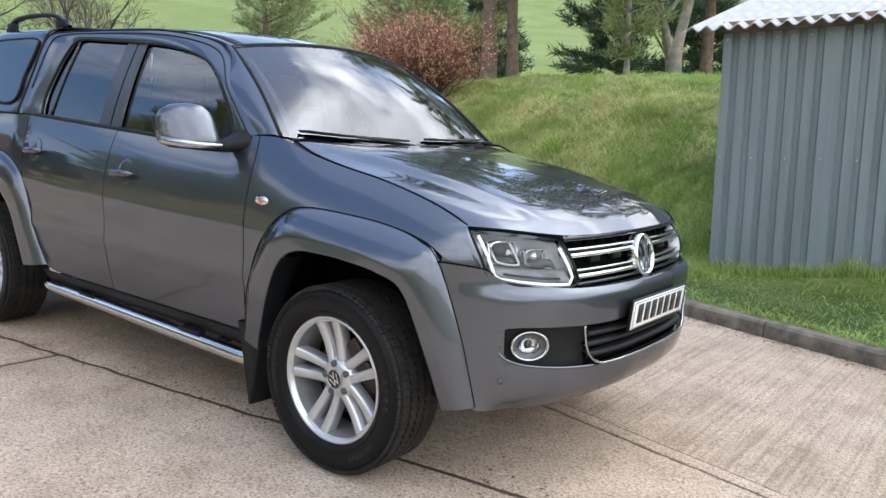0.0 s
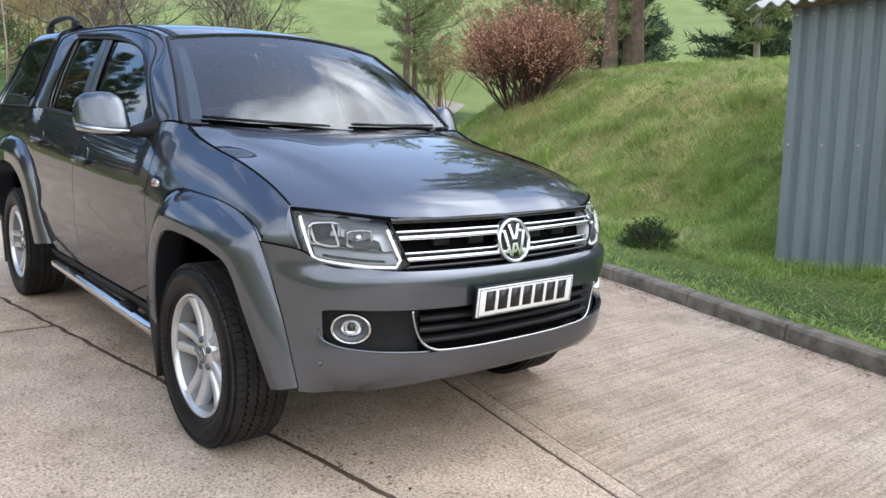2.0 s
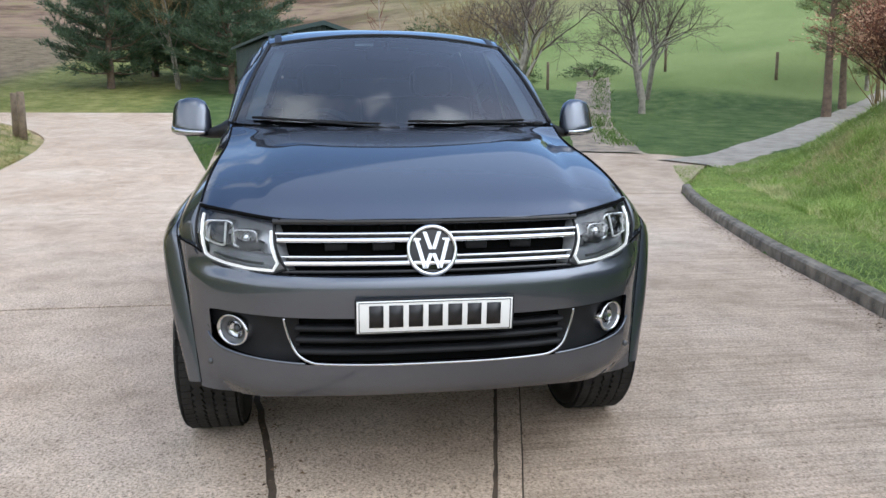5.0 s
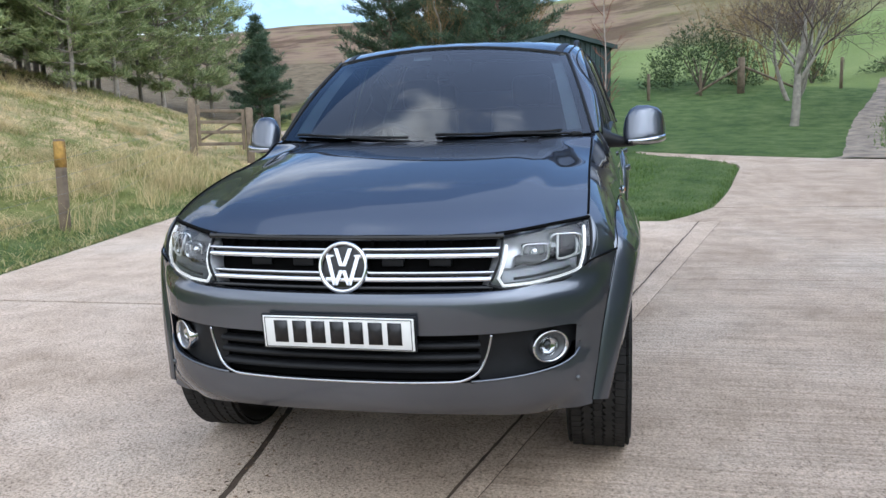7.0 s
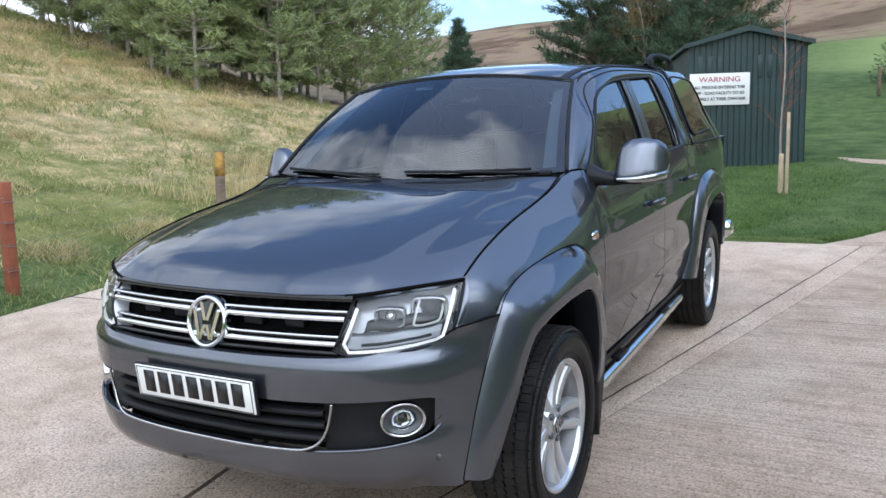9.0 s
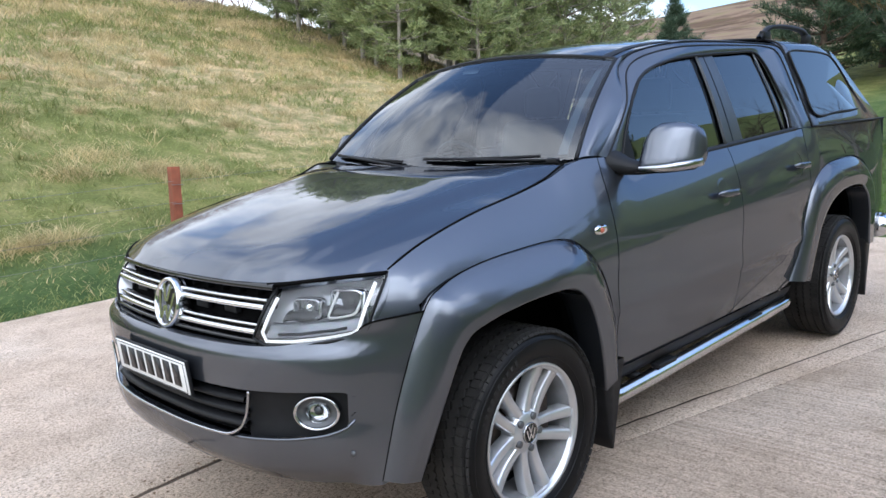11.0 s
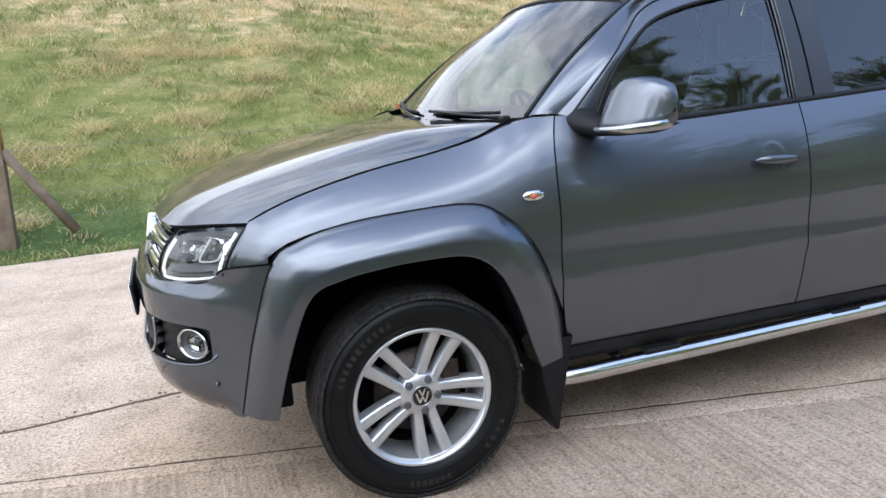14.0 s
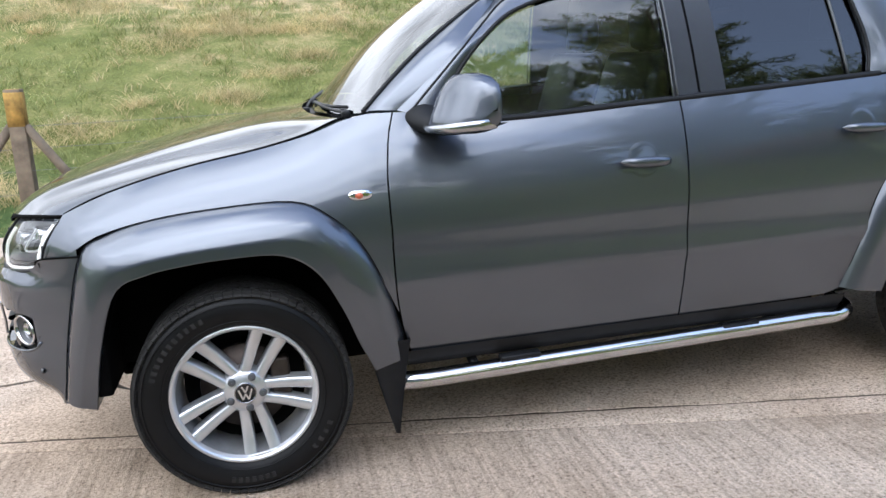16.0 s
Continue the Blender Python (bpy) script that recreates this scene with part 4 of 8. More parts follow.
bm = bmesh.new()
rows_mesh(bm, [[ws_point(-1 + j / 20, i / 20) for j in range(41)] for i in range(21)])
facing(bm, (0.6, 0, 0.8))
screen = part("windscreen", bm, SCREEN, truck, "curved laminated windscreen")
bm = bmesh.new()
for a0, a1, v0, v1 in ((-1, -0.955, 0, 1), (0.955, 1, 0, 1), (-1, 1, 0, 0.05), (-1, 1, 0.94, 1)):
    rows_mesh(bm, [[ws_point(a0 + (a1 - a0) * j / 30, v0 + (v1 - v0) * i / 16, -0.004) for j in range(31)] for i in range(17)])
part("screen_border", bm, GLOSSBLACK, screen, "black ceramic border")
bm = bmesh.new()
tube(bm, [ws_point(-1.012, i / 20, 0.002) for i in range(21)] + [ws_point(-1 + j / 15, 1.012, 0.001) for j in range(31)] + [ws_point(1.012, 1 - i / 20, 0.002) for i in range(21)], 0.009, 6)
part("screen_seal", bm, BLACK, screen, "black rubber seal")

# roof
ROOF_E = hermite([(-2.70, 1.800), (-2.3, 1.805), (-1.9, 1.800), (-1.5, 1.783), (-1.2, 1.748), (-1.03, 1.702)])
ROOF_C = hermite([(-2.70, 1.842), (-2.3, 1.850), (-1.9, 1.848), (-1.5, 1.832), (-1.2, 1.803), (-0.945, 1.753)])
ROOF_Y = hermite([(-2.70, 0.655), (-1.9, 0.660), (-1.3, 0.650), (-1.03, 0.632)])


def roof_point(a, v):
    xf = -0.945 - 0.085 * a * a
    x = xf + (-2.70 - xf) * v
    xe = -1.03 + (-2.70 + 1.03) * v
    xc = -0.945 + (-2.70 + 0.945) * v
    k = abs(a) ** 2.6
    return Vector((x, a * ROOF_Y(xe), ROOF_C(xc) + (ROOF_E(xe) - ROOF_C(xc)) * k))


bm = bmesh.new()
skin(bm, [[roof_point(-1 + j / 18, i / 30) for j in range(37)] for i in range(31)], (0, 0, -0.02))
roof = part("roof", bm, PAINT, truck)
for s in (1, -1):
    bm = bmesh.new()
    rows = []
    for i in range(31):
        p0, p1 = roof_point(s * 0.895, i / 30), roof_point(s * 0.955, i / 30)
        rows.append([p0 + Vector((0, 0, 0.003)), p0.lerp(p1, 0.5) + Vector((0, 0, 0.006)), p1 + Vector((0, 0, 0.003))])
    rows_mesh(bm, rows)
    part("roof_strip", bm, BLACK, roof, "black roof channel strip")

# side frame round the windows
FR_OUT = [(-0.62, 1.305), (-0.76, 1.42), (-0.95, 1.59), (-1.13, 1.722), (-1.5, 1.783), (-1.9, 1.800), (-2.3, 1.805), (-2.57, 1.803), (-2.69, 1.775), (-2.702, 1.6), (-2.702, 1.45), (-2.70, 1.325)]
CAN_Y = hermite([(1.30, 0.886), (1.345, 0.876), (1.42, 0.845), (1.56, 0.790), (1.72, 0.728), (1.785, 0.695), (1.81, 0.66)])
FR_IN = [(-0.755, 1.268), (-0.835, 1.405), (-0.96, 1.54), (-1.11, 1.635), (-1.40, 1.698), (-1.75, 1.727), (-2.1, 1.745), (-2.34, 1.752), (-2.425, 1.70), (-2.475, 1.55), (-2.50, 1.42), (-2.485, 1.318)]


def house_y(x, z):
    k = (z - 1.27) / (1.80 - 1.27)
    low, high = TOP_Y(min(x, -0.62)), 0.66
    return low + (high - low) * k + 0.016 * math.sin(math.pi * min(1, max(0, k)))


def roof_edge(x, z):
    return min(house_y(x, z), 0.815) if z < 1.7 else ROOF_Y(x)


def side_frame(s):
    n = 72
    O = through_points([(x, 0, z) for x, z in FR_OUT], n)
    I = through_points([(x, 0, z) for x, z in FR_IN], n)
    rows = []
    for k in (0.0, 0.12, 0.3, 0.5, 0.75, 0.95, 1.0):
        row = []
        for a, b in zip(O, I):
            p = a.lerp(b, k)
            ya = ROOF_Y(a.x) + (house_y(a.x, a.z) - ROOF_Y(a.x)) * smooth01(1.74, 1.5, a.z)
            ya += (CAN_Y(a.z) - ya) * smooth01(-2.45, -2.69, a.x)
            yb = house_y(b.x, b.z)
            p.y = s * (ya + (yb - ya) * k + 0.012 * math.sin(math.pi * k))
            row.append(p)
        rows.append(row)
    rows.append([p + Vector((0, -s * 0.03, 0)) for p in rows[-1]])
    bm = bmesh.new()
    rows_mesh(bm, rows, flip=s > 0)
    part("side_frame", bm, PAINT, truck, "painted pillar and roof rail frame")
    # belt under the glass
    bm = bmesh.new()
    rows_mesh(bm, [[Vector((x, s * (side_y(x, TOP_Z(x)) + dy), TOP_Z(x) + dz)) for x in [-0.66 - 1.87 * j / 30 for j in range(31)]] for dy, dz in ((-0.001, -0.004), (0.006, 0.002), (0.004, 0.014), (-0.012, 0.018), (-0.05, 0.01))], flip=s < 0)
    part("belt_strip", bm, BLACK, truck, "black waist seal")
    # A pillar skin between screen and frame
    bm = bmesh.new()
    ws = [ws_point(s * 1.015, i / 24, 0.0) for i in range(25)]
    edge = []
    for i in range(25):
        k = i / 24 * 3 / 11 * (n - 1)
        j = min(n - 2, int(k))
        edge.append(rows[0][j].lerp(rows[0][j + 1], k - j))
    mid = [a.lerp(b, 0.55) + Vector((0.010, s * 0.012, 0.006)) for a, b in zip(ws, edge)]
    q1 = [a.lerp(b, 0.25) + Vector((0.008, s * 0.006, 0.006)) for a, b in zip(ws, edge)]
    rows_mesh(bm, [ws, q1, mid, edge], flip=s > 0)
    part("screen_pillar", bm, PAINT, truck)
    bm = bmesh.new()
    rows_mesh(bm, [[ws_point(s * k, i / 16, -0.022 - 0.25 * (0.955 - k)) for i in range(17)] for k in (0.955, 0.93, 0.90, 0.87)])
    part("inner_pillar", bm, HEADLINE, truck, "pale inner pillar trim")
    # shut line and seal
    bm = bmesh.new()
    tube(bm, [rows[2][j] + Vector((0, s * 0.001, 0)) for j in range(0, n - 8)], 0.0042, 6)
    tube(bm, [rows[0][j] + Vector((0, s * 0.002, 0.001)) for j in range(int(n * 0.26), n)], 0.004, 6)
    part("door_seal", bm, BLACK, truck, "dark shut line")
    bm = bmesh.new()
    tube(bm, [p + Vector((0, s * 0.002, 0)) for p in rows[6]], 0.008, 6)
    part("window_seal", bm, BLACK, truck, "black window surround")
    # door pillar film and glass
    def strip(x0b, x0t, x1b, x1t, zb, zt, name, mat, lift, lab, nx=8, nz=10):
        bm = bmesh.new()
        rr = []
        for i in range(nz + 1):
            v = i / nz
            row = []
            for j in range(nx + 1):
                u = j / nx
                xb, xt = x0b + (x1b - x0b) * u, x0t + (x1t - x0t) * u
                x = xb + (xt - xb) * v
                z = zb(x) + (zt(x) - zb(x)) * v
                row.append(Vector((x, s * (house_y(x, z) + lift), z)))
            rr.append(row)
        rows_mesh(bm, rr, flip=s > 0)
        facing(bm, (0, s, 0))
        return part(name, bm, mat, truck, lab)
    zb = lambda x: TOP_Z(x) + 0.002
    top = hermite([(-2.5, 1.70), (-2.40, 1.745), (-2.34, 1.754), (-2.1, 1.748), (-1.75, 1.730), (-1.40, 1.702), (-1.11, 1.640), (-0.96, 1.545), (-0.835, 1.41), (-0.76, 1.30), (-0.74, 1.262)])
    strip(-1.665, -1.655, -1.76, -1.735, zb, top, "door_pillar", TRIMBLACK, -0.004, "satin black pillar trim")
    strip(-1.77, -1.745, -1.875, -1.845, zb, top, "door_pillar", TRIMBLACK, -0.004, "satin black pillar trim")
    strip(-1.665, -1.655, -1.875, -1.845, zb, top, "inner_pillar", CABIN, -0.035, "dark inner pillar trim")
    strip(-0.72, -0.70, -0.86, -0.845, zb, lambda x: min(top(x), 1.46), "mirror_sail", BLACK, -0.006, "black corner plate behind the mirror")
    strip(-0.82, -0.835, -1.67, -1.66, zb, top, "door_window", SIDEGLASS, -0.012, "lightly tinted front door window", 30, 16)
    strip(-1.87, -1.84, -2.505, -2.44, zb, lambda x: min(top(x), 1.752), "door_window", PRIVACY, -0.012, "dark privacy glass rear door window", 24, 16)
    bm = bmesh.new()
    bar0 = [Vector((-2.405 + 0.055 * k, s * (house_y(-2.39, 1.31 + 0.43 * k) - 0.006), 1.312 + 0.432 * k)) for k in [i / 8 for i in range(9)]]
    tube(bm, bar0, 0.006, 6)
    part("quarter_bar", bm, GREYTRIM, truck, "thin grey quarter-light bar")
    bm = bmesh.new()
    for xo in (0.0, 0.016):
        tube(bm, [Vector((-1.672 + xo + 0.012 * k, s * (house_y(-1.66, 1.27 + 0.44 * k) + 0.001), 1.272 + 0.443 * k)) for k in [i / 8 for i in range(9)]], 0.0035, 6)
    part("window_channel", bm, GREYTRIM, truck, "grey window channel edge")


side_frame(1)
side_frame(-1)

# ---- front of the pickup ----
PLAN = [(0.0, 0.905), (0.16, 0.903), (0.32, 0.890), (0.46, 0.864), (0.58, 0.818), (0.68, 0.755), (0.755, 0.685), (0.81, 0.622), (0.85, 0.562), (0.877, 0.505), (0.893, 0.465), (0.905, 0.42)]
PLAN_PTS = through_points([(y, x, 0) for y, x in [(-y, x) for y, x in reversed(PLAN[1:])] + PLAN], 221)
PLAN_X = hermite([(y, x) for y, x in PLAN])
PLAN_YEND = hermite([(0.36, 0.815), (0.40, 0.820), (0.66, 0.860), (0.918, 0.893)])
BULGE = hermite([(0.36, -0.085), (0.40, -0.048), (0.45, -0.012), (0.50, 0.0), (0.545, 0.003), (0.60, -0.004), (0.70, 0.0), (0.75, 0.002), (0.80, 0.0), (0.818, -0.006), (0.834, -0.024), (0.87, -0.03), (0.92, -0.004)])


def nose_point(y, z, off=0.0):
    """A point of the front skin at y, z, pushed out by off."""
    a = abs(y)
    x = PLAN_X(a)
    sl = (PLAN_X(min(a + 0.01, 0.9)) - PLAN_X(max(a - 0.01, 0.0))) / (min(a + 0.01, 0.9) - max(a - 0.01, 0.0))
    nrm = Vector((1.0, -sl, 0)).normalized()
    k = off + BULGE(z) * (1 - 0.9 * smooth01(0.72, 0.88, a))
    return Vector((x + nrm.x * k, math.copysign(a + nrm.y * k, y), z))


def y_at(u):
    """Even spacing along the plan curve, u in -1..1 to y."""
    p = PLAN_PTS[max(0, min(220, round((u + 1) * 110)))]
    return p.x


ARCH_EDGE = [(z, x, y) for (x, z), y in zip(F_OUT[:3], F_YO[:3])]
ARCH_X = hermite([(z, x) for z, x, y in ARCH_EDGE])
ARCH_Y = hermite([(z, y) for z, x, y in ARCH_EDGE])


def end_fit(yy, z, off=0.0):
    """A bumper point: the skin runs out exactly at the wheel arch edge."""
    a = abs(yy)
    lim = ARCH_Y(z)
    if a > 0.74:
        a = 0.74 + (min(a, 0.9) - 0.74) * (lim - 0.74) / 0.16
    p = nose_point(math.copysign(a, yy), z, off)
    last = nose_point(lim, z, off)
    k = smooth01(0.74, lim, a)
    return Vector((p.x + (ARCH_X(z) - last.x) * k, p.y + math.copysign((lim - last.y) * k, yy), z))


def nose_band(name, y0, y1, zlo, zhi, nu, nv, mat, parent=truck, off=0.0, fold=0.03, label=""):
    bm = bmesh.new()
    rows = []
    for i in range(nv + 1):
        v = i / nv
        row = []
        for j in range(nu + 1):
            yy = y0 + (y1 - y0) * j / nu
            z = zlo(abs(yy)) + (zhi(abs(yy)) - zlo(abs(yy))) * v
            row.append(end_fit(yy, z, off))
        rows.append(row)
    skin(bm, rows, (-fold, 0, 0))
    return part(name, bm, mat, parent, label)


B_TOP = hermite([(0, 0.828), (0.45, 0.832), (0.55, 0.834), (0.68, 0.848), (0.785, 0.868), (0.81, 0.895), (0.83, 0.906), (0.893, 0.917)])
B_BOT = hermite([(0, 0.418), (0.35, 0.416), (0.48, 0.408), (0.62, 0.388), (0.72, 0.378), (0.80, 0.376), (0.9, 0.386)])
OPEN_T = hermite([(0, 0.695), (0.45, 0.698), (0.70, 0.700), (0.765, 0.694), (0.785, 0.68)])
OPEN_B = hermite([(0, 0.535), (0.40, 0.537), (0.55, 0.543), (0.70, 0.558), (0.765, 0.585), (0.785, 0.63)])
bumper = nose_band("bumper", -0.9, 0.9, OPEN_T, B_TOP, 120, 10, PAINT, label="body-coloured front bumper")
nose_band("bumper_lip", -0.9, 0.9, B_BOT, OPEN_B, 120, 10, PAINT)
for s in (1, -1):
    nose_band("bumper_corner", s * 0.772, s * 0.9, OPEN_B, OPEN_T, 14, 8, PAINT)
    nose_band("fog_panel", s * 0.46, s * 0.80, lambda a: OPEN_B(a) - 0.004, lambda a: OPEN_T(a) + 0.004, 20, 8, BLACK, off=-0.036, label="black fog lamp panel")
# backing sheet: the darkness inside the opening is put into its colour
intake = nose_band("intake", -0.48, 0.48, lambda a: OPEN_B(a) - 0.004, lambda a: OPEN_T(a) + 0.004, 40, 6, SHADEBLACK, off=-0.055, label="lower air intake closed by a sheet in shade black")
for z in (0.575, 0.615, 0.655):
    bm = bmesh.new()
    rows = []
    for dx, dz in ((-0.045, 0.012), (-0.014, 0.010), (-0.008, 0.0), (-0.014, -0.008), (-0.045, -0.008)):
        rows.append([nose_point(-0.465 + 0.93 * j / 40, z + dz, dx) for j in range(41)])
    rows_mesh(bm, rows)
    part("intake_slat", bm, BLACK, intake, "black plastic slat")
bm = bmesh.new()
uline = [(-0.498, 0.694), (-0.492, 0.66), (-0.478, 0.612), (-0.455, 0.572), (-0.415, 0.548), (-0.36, 0.540), (-0.2, 0.537), (0, 0.536)]
uline = uline + [(-y, z) for y, z in reversed(uline[:-1])]
pts = through_points([nose_point(y, z, 0.0) for y, z in uline], 90)
tube(bm, pts, 0.0050, 8)
part("intake_trim", bm, PALETRIM, truck, "chrome strip round the lower intake")
for s in (1, -1):
    bm = bmesh.new()
    tube(bm, [nose_point(s * (0.43 + 0.345 * j / 20), OPEN_B(0.43 + 0.345 * j / 20) + 0.002, -0.002) for j in range(21)], 0.005, 6)
    part("fog_trim", bm, PAINT, truck)
# fog lamps
for s in (1, -1):
    c = nose_point(s * 0.690, 0.628, -0.018)
    nrm = Vector((1.0, s * 0.85, 0)).normalized()
    m = Matrix.Translation(c) @ nrm.to_track_quat("Z", "Y").to_matrix().to_4x4()

    def disc(profile, seg=36, sx=1.28):
        bm = bmesh.new()
        lathe(bm, profile, seg, "z")
        bmesh.ops.transform(bm, matrix=m @ Matrix.Diagonal((sx, 0.98, 1, 1)), verts=bm.verts)
        return bm
    def facing_disc(profile):
        return facing(disc(profile), nrm)
    fog = part("fog_lamp", disc([(0.057, -0.03), (0.057, 0.004), (0.055, 0.009), (0.050, 0.008), (0.048, 0.0), (0.047, -0.03)]), STEEL, truck, "oval fog lamp with bright ring")
    part("fog_bezel", disc([(0.049, 0.0), (0.046, -0.006), (0.028, -0.010)]), GREYTRIM, fog)
    part("fog_reflector", disc([(0.036, -0.008), (0.030, -0.014), (0.015, -0.0185), (0.001, -0.0195)], sx=1.02), CHROME, fog)
    part("fog_bulb_cap", disc([(0.012, -0.02), (0.011, -0.012), (0.001, -0.010)], sx=1.0), GREYTRIM, fog)
    part("fog_lens", facing_disc([(0.036, -0.010), (0.025, -0.003), (0.012, 0.0), (0.0005, 0.001)]), LENS, fog)
    bm = bmesh.new()
    c = nose_point(s * 0.765, 0.50, 0.0)
    lathe(bm, [(0.010, -0.004), (0.010, 0.003), (0.0005, 0.0045)], 16, "x", c)
    part("parking_sensor", bm, GREYTRIM, bumper)

# added boxes that close the arch; their near-black stands for its shade
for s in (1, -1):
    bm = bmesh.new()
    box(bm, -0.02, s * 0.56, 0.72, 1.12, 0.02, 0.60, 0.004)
    part("arch_wall", bm, SHADEBLACK, truck, "inner wall of the wheel arch with its shade in the colour")
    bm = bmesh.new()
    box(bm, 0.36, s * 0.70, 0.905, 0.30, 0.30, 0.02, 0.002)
    part("arch_roof", bm, SHADEBLACK, truck, "roof of the wheel arch with its shade in the colour")
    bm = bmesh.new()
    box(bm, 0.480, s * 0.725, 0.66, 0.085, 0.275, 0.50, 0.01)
    part("inner_wing", bm, SHADEBLACK, truck, "inner wing panel with its shade in the colour")
# lower valance and skid plate
bm = bmesh.new()
rows_mesh(bm, [[nose_point(-0.76 + 1.52 * j / 40, 0.432, -0.07 - 0.03 * i) + Vector((-0.03 * i, 0, -0.019 * i * (1.5 if abs(j - 20) > 13 else 1.0))) for j in range(41)] for i, k in ((0, 0), (1, 0), (2, 0), (4, 0))])
part("valance", bm, BLACK, truck, "black plastic valance")
# plain blocks, the shade under the truck put into their colour
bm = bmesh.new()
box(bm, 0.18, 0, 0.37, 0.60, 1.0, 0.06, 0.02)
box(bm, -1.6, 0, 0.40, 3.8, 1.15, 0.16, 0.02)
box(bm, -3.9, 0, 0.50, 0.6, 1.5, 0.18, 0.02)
part("chassis", bm, SHADEBLACK, truck, "underbody with its shade in the colour")
for x in (0.0, -3.095):
    bm = bmesh.new()
    tube(bm, [(x, -0.75, 0.37), (x, 0.75, 0.37)], 0.055, 10)
    part("axle", bm, SHADEBLACK, truck)

# upper grille
def grille_point(y, z, off=0.0):
    return Vector((0.842 - 0.175 * y * y - 0.24 * (z - 0.86) + off, y, z))


GR_E = hermite([(0.82, 0.520), (0.85, 0.492), (0.93, 0.508), (1.02, 0.530)])
# sheet behind the bars, near-black in place of the shade in the grille
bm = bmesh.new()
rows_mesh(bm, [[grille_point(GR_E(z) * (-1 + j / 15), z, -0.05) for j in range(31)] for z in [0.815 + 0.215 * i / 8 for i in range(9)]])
grille = part("grille", bm, SHADEBLACK, truck, "black radiator grille with chrome bars")
for zc, h, mat, lab, out in ((0.967, 0.0040, CHROME, "thin chrome bar", 0.004), (0.9455, 0.0080, CHROME, "chrome bar", 0.010), (0.891, 0.0040, CHROME, "thin chrome bar", 0.004), (0.8695, 0.0080, CHROME, "chrome bar", 0.010), (0.842, 0.006, GLOSSBLACK, "black bar", 0.006), (0.957, 0.011, GLOSSBLACK, "black bar", -0.012), (0.881, 0.011, GLOSSBLACK, "black bar", -0.012), (1.004, 0.010, GLOSSBLACK, "black bar", -0.004)):
    bm = bmesh.new()
    rows = []
    e = GR_E(zc) + 0.004
    for dx, dz in ((out - 0.014, h), (out - 0.004, h), (out, h * 0.5), (out, -h * 0.5), (out - 0.004, -h), (out - 0.014, -h)):
        rows.append([grille_point(e * (-1 + j / 20), zc + dz, dx) for j in range(41)])
    rows_mesh(bm, rows)
    part("grille_bar", bm, mat, grille, lab)
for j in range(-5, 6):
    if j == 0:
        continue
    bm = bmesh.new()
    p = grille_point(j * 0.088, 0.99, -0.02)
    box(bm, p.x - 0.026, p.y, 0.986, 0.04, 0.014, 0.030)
    part("grille_tab", bm, SHADEBLACK, grille)
for y in (-0.32, -0.16, 0.16, 0.32):
    for z in (0.919,):
        bm = bmesh.new()
        p = grille_point(y, z, -0.035)
        box(bm, p.x, p.y, z, 0.02, 0.075, 0.026, 0.003)
        part("grille_tab", bm, BLACK, grille)

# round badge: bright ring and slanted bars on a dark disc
bm = bmesh.new()
bc = grille_point(0, 0.908, 0.0)
tilt = Matrix.Translation(bc) @ pose(0, 0, 0, 0, -12, 0)
lathe(bm, [(0.088, -0.03), (0.088, 0.012), (0.085, 0.020), (0.079, 0.022), (0.074, 0.018), (0.072, 0.008)], 48, "x")
bmesh.ops.transform(bm, matrix=tilt, verts=bm.verts)
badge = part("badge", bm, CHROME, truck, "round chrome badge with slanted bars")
bm = bmesh.new()
lathe(bm, [(0.074, 0.006), (0.04, 0.010), (0.0005, 0.011)], 40, "x")
bmesh.ops.transform(bm, matrix=tilt, verts=bm.verts)
part("badge_disc", bm, GLOSSBLACK, badge)


def slanted_bars(scale, m, parent, mat, lift):
    for y0, z0, y1, z1 in ((-0.025, 0.063, -0.0048, 0.004), (0.025, 0.063, 0.0048, 0.004), (-0.0525, 0.037, -0.0255, -0.060), (0.0525, 0.037, 0.0255, -0.060), (-0.0235, -0.060, -0.0045, -0.010), (0.0235, -0.060, 0.0045, -0.010)):
        bm = bmesh.new()
        a, b = Vector((0, y0, z0)) * scale, Vector((0, y1, z1)) * scale
        w = Vector((0, 0.0068, 0)) * scale
        prism(bm, [a + w + Vector((lift, 0, 0)), a - w + Vector((lift, 0, 0)), b - w + Vector((lift, 0, 0)), b + w + Vector((lift, 0, 0))], (0.011 * scale, 0, 0))
        bmesh.ops.transform(bm, matrix=m, verts=bm.verts)
        part("badge_bar", bm, mat, parent, smooth=False)


slanted_bars(1.0, tilt, badge, CHROME, 0.008)

# number plate, its characters as plain dark bars
pm = Matrix.Translation((0.921, 0, 0.708)) @ pose(0, 0, 0, 0, 5, 0)
bm = bmesh.new()
box(bm, 0, 0, 0, 0.012, 0.532, 0.123, 0.004)
bmesh.ops.transform(bm, matrix=pm, verts=bm.verts)
holder = part("plate_holder", bm, BLACK, truck, "black number plate surround")
bm = bmesh.new()
box(bm, 0.006, 0, 0, 0.008, 0.520, 0.111, 0.003)
bmesh.ops.transform(bm, matrix=pm, verts=bm.verts)
plate = part("number_plate", bm, PLATEWHITE, holder, "white plate with dark bars")
for i in range(7):
    bm = bmesh.new()
    box(bm, 0.0112, -0.196 + 0.0653 * i, 0.003, 0.0016, 0.047, 0.076)
    bmesh.ops.transform(bm, matrix=pm, verts=bm.verts)
    ob = part("plate_bar", bm, INK, truck, "dark bar")
    ob.parent = holder
bm = bmesh.new()
